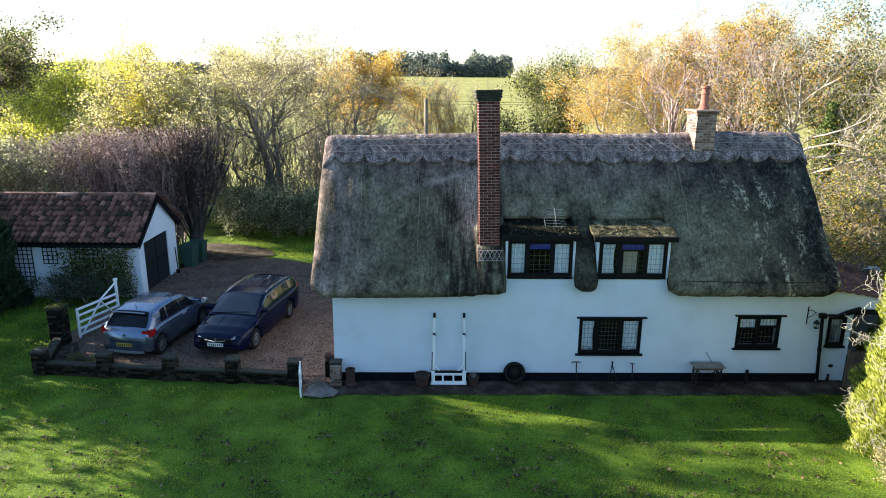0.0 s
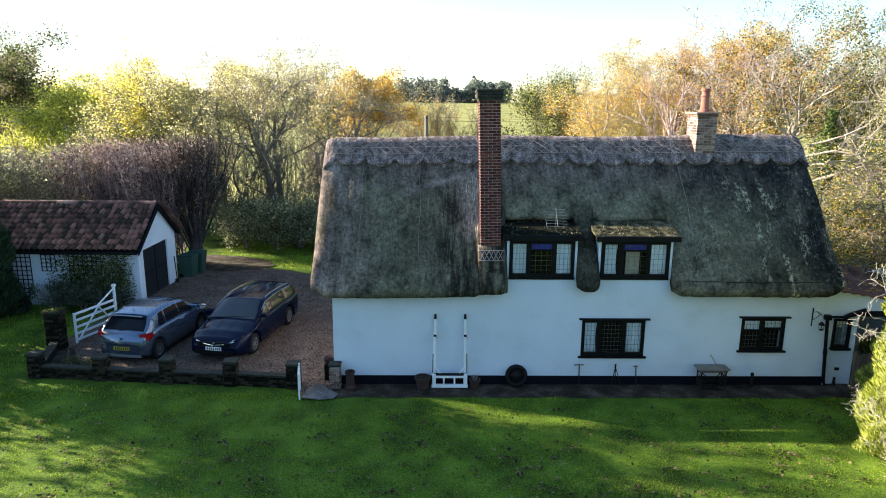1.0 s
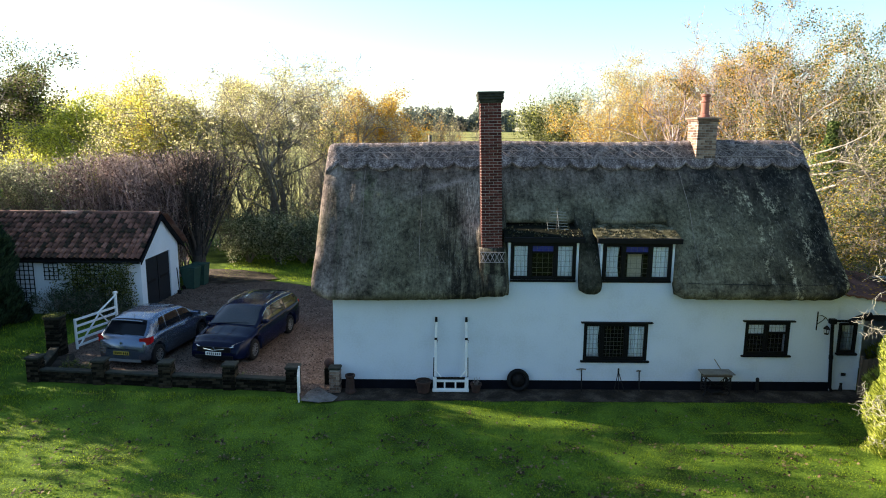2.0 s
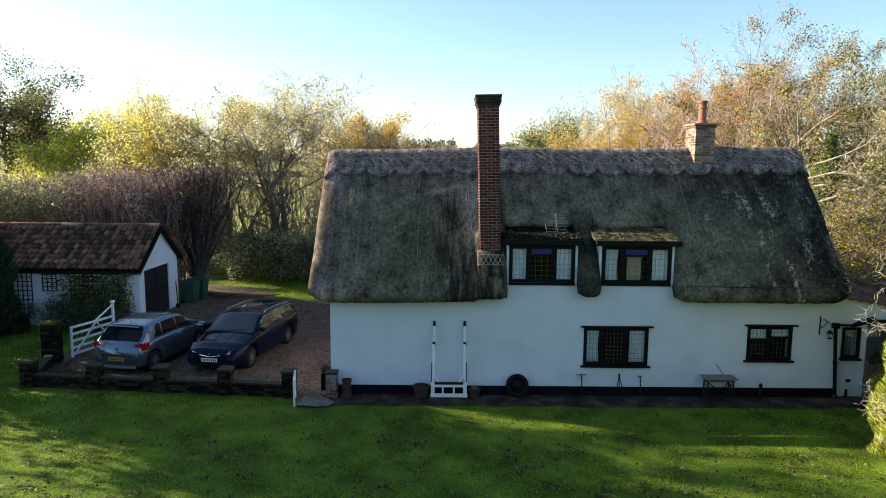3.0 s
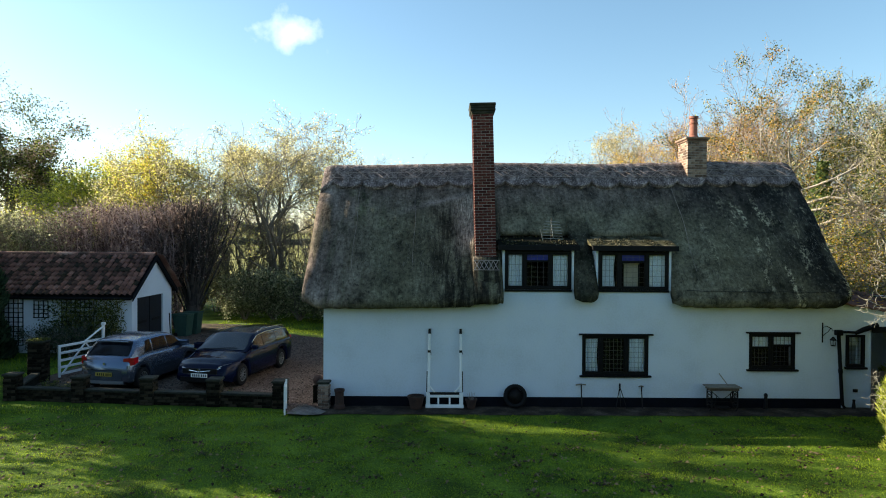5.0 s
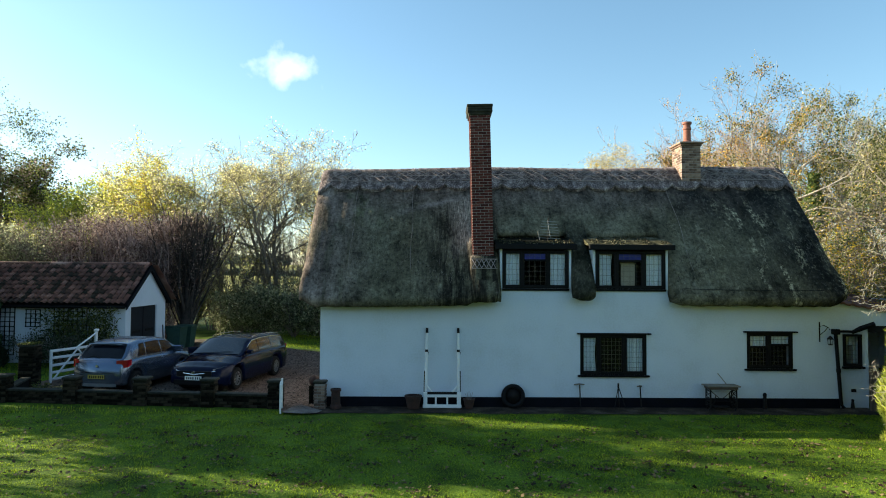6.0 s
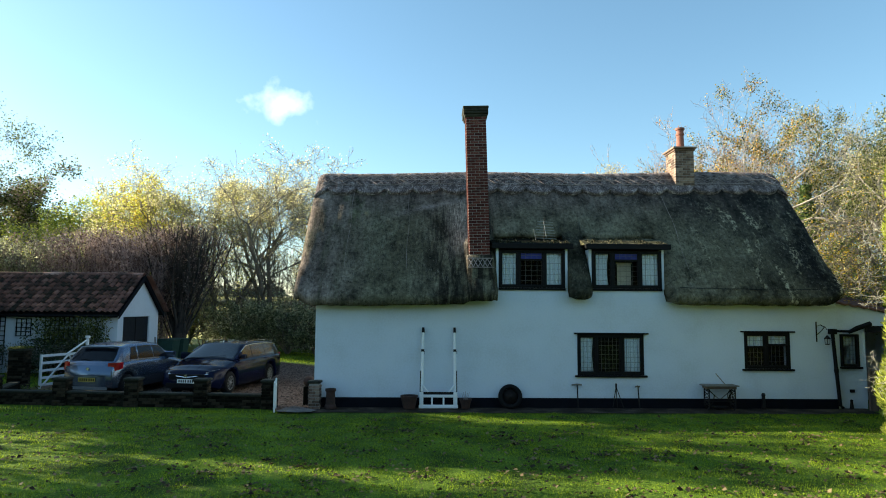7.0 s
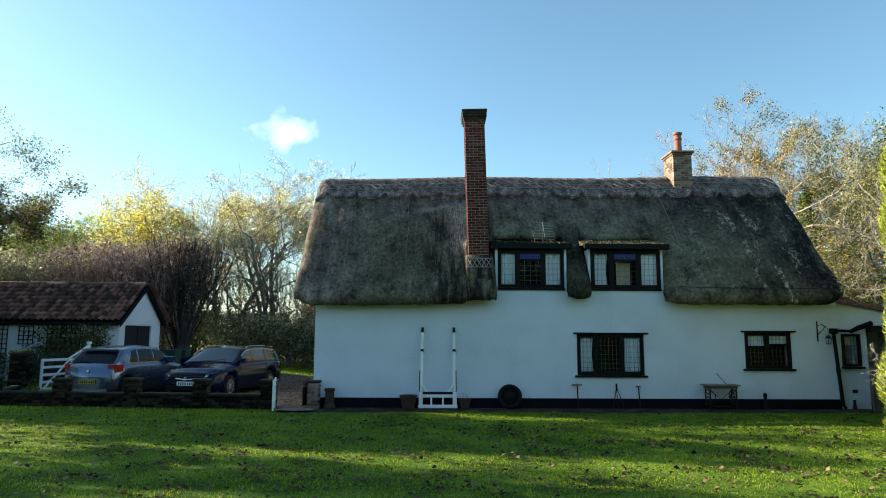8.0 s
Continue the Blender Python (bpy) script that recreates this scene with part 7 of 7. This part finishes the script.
# mossy gate pier
gate_pier = pier(-11.55, 2.45, 1.28, 0.42, "tall mossy brick gate pier")
rngn = np.random.default_rng(7)
pts = np.stack([rngn.uniform(-0.24, 0.24, 700), rngn.uniform(-0.24, 0.24, 700), 1.275 + np.abs(rngn.normal(size=700)) * 0.025], axis=1)
part("moss", leaf_mesh("moss", pts, 0.045, m_leaf_green, 8), m_leaf_green, gate_pier, "green moss cushions")


def conifer(label, x, y, h, r, mat, count, size, seed, flare=0.35):
    rngc = np.random.default_rng(seed)
    ob = thing("conifer", label, "conifer", pose(x, y, ground_z(x, y) - 0.05))
    part("trunk", Geo().tube([(0, 0, 0), (0.03, 0, h * 0.5), (0, 0, h * 0.92)], [0.14, 0.09, 0.02], 8), m_bark, ob)
    t = rngc.random(count) ** 1.1
    a = rngc.random(count) * 6.283
    lump = 0.80 + 0.16 * np.sin(a * 3 + t * 9) + 0.12 * np.sin(a * 7 - t * 23)
    rad = r * (1 - t ** 2.2) ** 0.6 * lump * (0.55 + 0.45 * rngc.random(count) ** 0.35)
    pts_ = np.stack([rad * np.cos(a), rad * np.sin(a), 0.15 + t * (h - 0.1)], axis=1)
    d = np.stack([np.cos(a) * 0.7, np.sin(a) * 0.7, np.full(count, 0.9)], axis=1) + rngc.normal(size=(count, 3)) * 0.35
    d /= np.linalg.norm(d, axis=1)[:, None]
    b = np.cross(d, rngc.normal(size=(count, 3)))
    b /= np.linalg.norm(b, axis=1)[:, None]
    s = size * rngc.uniform(0.6, 1.5, (count, 1))
    v = np.stack([pts_ - d * s * 0.5, pts_ + b * s * 0.13, pts_ + d * s * 0.6, pts_ - b * s * 0.13], axis=1).reshape(-1, 3)
    part("foliage", fast_mesh("foliage", v, np.arange(count * 4).reshape(count, 4), mat), mat, ob)
    return ob


conifer("golden yellow-green conifer at the lawn's edge", 10.62, -3.9, 7.6, 1.2, m_leaf_gold, 60000, 0.11, 1)
conifer("golden yellow-green conifer at the lawn's edge", 12.2, -1.9, 5.2, 1.4, m_leaf_gold, 30000, 0.135, 2)
conifer("golden yellow-green conifer at the lawn's edge", 13.9, 0.6, 4.6, 1.4, m_leaf_gold, 24000, 0.15, 3)
conifer("dark green conifer beside the garage", -15.7, 5.3, 4.2, 1.35, m_leaf_dark, 30000, 0.22, 4)

# dead pale branches that reach out from the conifers
seg_dead = tree_data(71, 2.6, 0.014, first=0.2, children=(7, 5), length=(0.55, 0.55), angle=(55, 55), wob=0.45, up=-0.02, stems=2, stem_lean=0.5)
dead_mesh = branch_mesh("twigwork", seg_dead, m_dead)
for i, (root, way, s) in enumerate((((9.85, -3.9, 3.3), (-1.0, 0.0, 0.75), 0.62), ((9.95, -3.8, 2.9), (-1.0, 0.2, 0.1), 0.5), ((9.85, -4.0, 1.6), (-1.0, 0.0, 0.3), 0.42), ((9.85, -4.2, 0.9), (-1.0, -0.1, 0.1), 0.46))):
    turn = Vector((0, 0, 1)).rotation_difference(Vector(way)).to_matrix().to_4x4()
    ob = thing("dead_branch", "bare pale twigs reaching out of the conifer hedge", "branch", Matrix.Translation(root) @ turn @ Matrix.Scale(s, 4) @ pose(0, 0, 0, 0, 0, 70 * i))
    part("twigwork", dead_mesh, m_dead, ob)
shrub("pale leafy shrub at the foot of the conifers", 9.75, -5.0, 0.36, 0, m_leaf_olive, 2500, 0.14, 130)

# fence beside the porch
fence = thing("board_fence", "weathered brown close-boarded fence beside the porch", "fence", pose(11.48, -0.32, 0, 0, 0, -4))
for i in range(16):
    part("board", Geo().box(i * 0.125, -0.012 + 0.008 * (i % 2), 0.0, i * 0.125 + 0.115, 0.012 + 0.008 * (i % 2), 1.02 + 0.02 * (i % 3), 0.003), m_fence, fence)
part("post", Geo().box(-0.06, -0.02, 0, -0.005, 0.06, 1.1, 0.006), m_fence, fence)
part("rail", Geo().box(0, 0.022, 0.7, 2.0, 0.06, 0.78), m_fence, fence)

# ---- meadow and distance ----
pole = thing("telegraph_pole", "weathered wooden telegraph pole in the meadow", "pole", pose(-0.5, 29, 0))
part("shaft", Geo().tube([(0, 0, 0), (0, 0, 6.75)], [0.15, 0.12], 10), m_wood, pole)
part("insulator", Geo().tube([(0, -0.13, 6.5), (0, -0.13, 6.62)], 0.04, 8), m_iron, pole)
wires = thing("overhead_cable", "thin black overhead cables crossing the meadow", "cable")
part("cable", Geo().tube([(-42 + 3 * i, 33 - 0.1 * i, 6.3 + 0.0012 * (i - 14) ** 2) for i in range(30)], 0.012, 4), m_black, wires)
part("cable", Geo().tube([(-0.5 + 2 * i, 29 - 0.1 * i, 6.45 + 0.002 * (i - 10) ** 2) for i in range(22)], 0.012, 4), m_black, wires)


def far_wood(name, label, rows_, mat, seed):
    """Rows of (x, y, height, radius): crowns of many clumps on short trunks."""
    rngf = np.random.default_rng(seed)
    pts_, size = [], []
    for x, y, h, r in rows_:
        n = 420 if y > 300 else 160
        u_ = rngf.normal(size=(n, 3))
        u_ /= np.linalg.norm(u_, axis=1)[:, None]
        u_ *= rngf.uniform(0.55, 1.05, (n, 1))
        z0 = ground_z(x, y) - (2.5 if y > 300 else 0.3)
        pts_.append(np.array([x, y, z0 + h * 0.55]) + u_ * np.array([r, r, h * 0.48]))
    p = np.concatenate(pts_)
    ob = part(name, leaf_mesh(name, p, 1.5 if rows_[0][1] > 300 else 1.0, mat, seed, 0, 0.8), mat)
    return tagged(ob, label, "woodland", kind="stuff")


rngt = random.Random(77)
far_wood("far_woods", "dark distant woodland along the hill", [(rngt.uniform(-44, 46), rngt.uniform(395, 430), rngt.uniform(9, 18.5), rngt.uniform(3.5, 7)) for _ in range(52)]
         + [(rngt.uniform(-330, -90), rngt.uniform(380, 430), rngt.uniform(6, 10), rngt.uniform(4, 7)) for _ in range(60)]
         + [(rngt.uniform(90, 330), rngt.uniform(380, 430), rngt.uniform(6, 10), rngt.uniform(4, 7)) for _ in range(60)], m_far_leaf, 5)
far_wood("far_hedgerow", "dark hedgerow across the meadow", [(-75 + i * 1.3, 205 + rngt.uniform(-1, 1), rngt.uniform(1.8, 3.0), 1.4) for i in range(52)], m_far_leaf, 6)

# ---- grass blades and fallen leaves on the lawn ----
rngg = np.random.default_rng(21)
N = 400000
gx = rngg.uniform(-15, 12.5, N)
gy = -0.65 - 11.8 * rngg.random(N) ** 1.15
edge = np.array([-0.86 + 0.22 * noise.noise((x * 1.3, 0, 5)) + 0.12 * noise.noise((x * 5, 0, 9)) for x in gx.tolist()])
keep = ~((gx > -3.4) & (gx < 11.6) & (gy > edge)) & (np.abs(gx) < 1.2 + (gy + 17.5) * 0.78)
gx, gy = gx[keep], gy[keep]
thin = np.array([noise.noise((x * 2.6, y * 2.6, 4)) + 0.6 * noise.noise((x * 7, y * 7, 8)) for x, y in zip(gx.tolist(), gy.tolist())])
dense = thin > rngg.uniform(-0.9, 0.05, N)[:len(thin)]
gx, gy = gx[dense], gy[dense]
N = len(gx)
tuft = np.array([noise.noise((x * 2.6, y * 2.6, 4)) + 0.6 * noise.noise((x * 7, y * 7, 8)) for x, y in zip(gx.tolist(), gy.tolist())])
gh = rngg.uniform(0.012, 0.030, N) * np.clip(1.0 + 0.9 * tuft, 0.35, 2.0)
ga = rngg.random(N) * 6.283
lean = rngg.normal(size=(N, 2)) * 0.02
gw = 0.006
gz = np.array([0.03 * noise.noise((x * 0.3, y * 0.3, 0)) for x, y in zip(gx.tolist(), gy.tolist())])
base = np.stack([gx, gy, gz - 0.01], axis=1)
side = np.stack([np.cos(ga) * gw, np.sin(ga) * gw, np.zeros(N)], axis=1)
tip = base + np.stack([lean[:, 0], lean[:, 1], gh + 0.012], axis=1)
N2 = 60000
hx, hy = rngg.uniform(-17, -2.8, N2), rngg.uniform(-1.0, 17.2, N2)
front_left = (hx < -11.7) & (hy < 6.3)
back = (hx > -10.4) & (hx < -2.9) & (hy > 12.0)
strip = (hy < 0.4 - (hx + 11) * 0.095 - 0.45)
hx, hy = hx[front_left | back | strip], hy[front_left | back | strip]
N2 = len(hx)
b2 = np.stack([hx, hy, np.array([ground_z(p_, q_) for p_, q_ in zip(hx, hy)]) - 0.012], axis=1)
a2 = rngg.random(N2) * 6.283
s2 = np.stack([np.cos(a2) * 0.009, np.sin(a2) * 0.009, np.zeros(N2)], axis=1)
t2 = b2 + np.stack([rngg.normal(size=N2) * 0.025, rngg.normal(size=N2) * 0.025, rngg.uniform(0.05, 0.10, N2)], axis=1)
base, side, tip = np.concatenate([base, b2]), np.concatenate([side, s2]), np.concatenate([tip, t2])
N += N2
me = fast_mesh("grass", np.stack([base - side, base + side, tip], axis=1).reshape(-1, 3), np.arange(N * 3).reshape(N, 3),
               leaf_material("grass_blades", (0.068, 0.112, 0.008), (0.225, 0.335, 0.018), (0.36, 0.45, 0.03), 0.5))
tagged(part("grass", me, None), "short green mown grass of the front lawn", "grass", kind="stuff")

NL = 8500
lx, ly = rngg.uniform(-13, 11, NL), -1.3 - 10 * rngg.random(NL) ** 0.8
clump = rngg.random(NL) < 0.62
heart = rngg.integers(0, 620, clump.sum())
hx_, hy_ = rngg.uniform(-12, 10, 620), -1.6 - 9.6 * rngg.random(620) ** 0.75
lx[clump] = hx_[heart] + rngg.normal(size=clump.sum()) * 0.10
ly[clump] = hy_[heart] + rngg.normal(size=clump.sum()) * 0.06
keep = (ly < -1.2)
lp_ = np.stack([lx, ly, rngg.uniform(0.025, 0.05, NL)], axis=1)[keep]
k = len(lp_)
a = rngg.random(k) * 6.283
d = np.stack([np.cos(a), np.sin(a), rngg.normal(size=k) * 0.25], axis=1)
b = np.stack([-np.sin(a), np.cos(a), rngg.normal(size=k) * 0.35], axis=1)
s = rngg.uniform(0.03, 0.075, (k, 1))
v = np.stack([lp_ - d * s * 0.6, lp_ + b * s * 0.45 + [0, 0, 0.012], lp_ + d * s * 0.6, lp_ - b * s * 0.45 + [0, 0, 0.012]], axis=1).reshape(-1, 3)
tagged(part("fallen_leaves", fast_mesh("fallen_leaves", v, np.arange(k * 4).reshape(k, 4), m_leaf_fallen), None), "brown and pale fallen leaves scattered on the lawn", "leaves", kind="stuff")

# climbing rose on the garage wall
rngr = np.random.default_rng(12)
k = 5200
cx_ = np.where(rngr.random(k) < 0.6, rngr.normal(-12.7, 0.55, k), rngr.normal(-11.5, 0.35, k))
cz_ = 0.2 + 2.0 * rngr.beta(1.3, 1.5, k)
keep = (cx_ > -14.0) & (cx_ < -10.85)
pts = np.stack([cx_, 6.52 - np.abs(rngr.normal(size=k)) * 0.16, cz_], axis=1)[keep]
rose = thing("climbing_rose", "dark green climbing rose spread over the garage trellis", "climber")
g = Geo()
for i in range(7):
    x = -13.2 + 0.3 * i
    g.tube([(x, 6.4, 0.1), (x + 0.1, 6.5, 0.8), (x + 0.3 * math.sin(i), 6.52, 1.5), (x + 0.5 * math.cos(i * 2), 6.53, 2.1)], [0.02, 0.015, 0.012, 0.008], 5)
part("canes", g, m_bark, rose)
part("foliage", leaf_mesh("foliage", pts, 0.085, m_leaf_green, 13), m_leaf_green, rose)
for i, (x, y, s_) in enumerate(((-9.35, 0.6, 0.16), (-5.3, 0.3, 0.15), (-4.9, 0.25, 0.12), (-10.3, 0.9, 0.2), (-9.8, 0.9, 0.17))):
    shrub("low plant growing behind the garden wall", x, y, s_, 50 * i, m_leaf_green, 900, 0.22, 150 + i, "garden_plant")
# unseen shrubs and hedge added on the sunward side to shade the lawn
for i, (x, y, s_) in enumerate(((-16.4, -0.1, 0.8), (-17.4, 0.9, 0.9), (-16.1, -1.1, 0.66), (-14.8, -2.5, 0.45))):
    shrub("unseen green shrub added to shade the left of the lawn", x, y, s_, 70 * i, m_leaf_green, 7000, 0.13, 170 + i)
side_rows = twig_bank(36, -0.6, 0.6, -3.6, 2.9, 120, 0.3, 6.2, 0.12, 3)
hs = thing("hedge", "unseen green hedge added to shade the lawn and block low sky", "hedge", pose(-18.9, 4.5, 0.0))
part("twigwork", branch_mesh("twigwork", side_rows, m_bark), m_bark, hs)
part("foliage", leaf_mesh("foliage", leaf_points(side_rows, 16000, 0.2, 37, 1, 0.1), 0.19, m_leaf_green, 38), m_leaf_green, hs)
# ---- loose stones and leaves on the gravel ----
rngs = np.random.default_rng(33)
k = 16000
sx, sy = rngs.uniform(-11.3, -2.75, k), rngs.uniform(-0.6, 11.3, k) ** 1.0
ok = (sx < -2.75) & ~((sx < -3.6) & (sy < 0.6))
sx, sy = sx[ok], sy[ok]
k = len(sx)
sz = np.array([ground_z(a_, b_) for a_, b_ in zip(sx, sy)]) + 0.045
r = rngs.uniform(0.012, 0.034, (k, 1))
c = np.stack([sx, sy, sz], axis=1)
off = np.array([(1, 0, 0), (0, 1, 0), (-1, 0, 0), (0, -1, 0), (0, 0, 0.6)])
v = c[:, None, :] + (off[None] * r[:, None] * rngs.uniform(0.6, 1.3, (k, 5, 1)))
f = np.concatenate([np.arange(k)[:, None] * 5 + np.array([[i, (i + 1) % 4, 4]]) for i in range(4)])
m_stone = material("loose_pebbles", [(0.25, (0.02, 0.015, 0.012)), (0.5, (0.085, 0.055, 0.04)), (0.75, (0.22, 0.17, 0.14))], scale=2, fine=20, rough=0.9, bump=0, island=0.9, spec=0.2)
tagged(part("gravel_stones", fast_mesh("gravel_stones", v.reshape(-1, 3), f, m_stone), None), "loose brown and grey pebbles on the driveway", "gravel", kind="stuff")

# unseen tall hedge, added behind the camera to block light from the low sky
unseen_rows = twig_bank(48, -34, 34, -1.2, 1.2, 150, 0.4, 7.5, 0.10, 1)
hr = thing("hedge", "unseen tall green hedge added behind the camera to block low sky", "hedge", pose(0, -32, 0))
part("twigwork", branch_mesh("twigwork", unseen_rows, m_bark), m_bark, hr)
part("foliage", leaf_mesh("foliage", leaf_points(unseen_rows, 16000, 0.5, 49, 1, 0.1), 0.75, m_leaf_green, 50), m_leaf_green, hr)
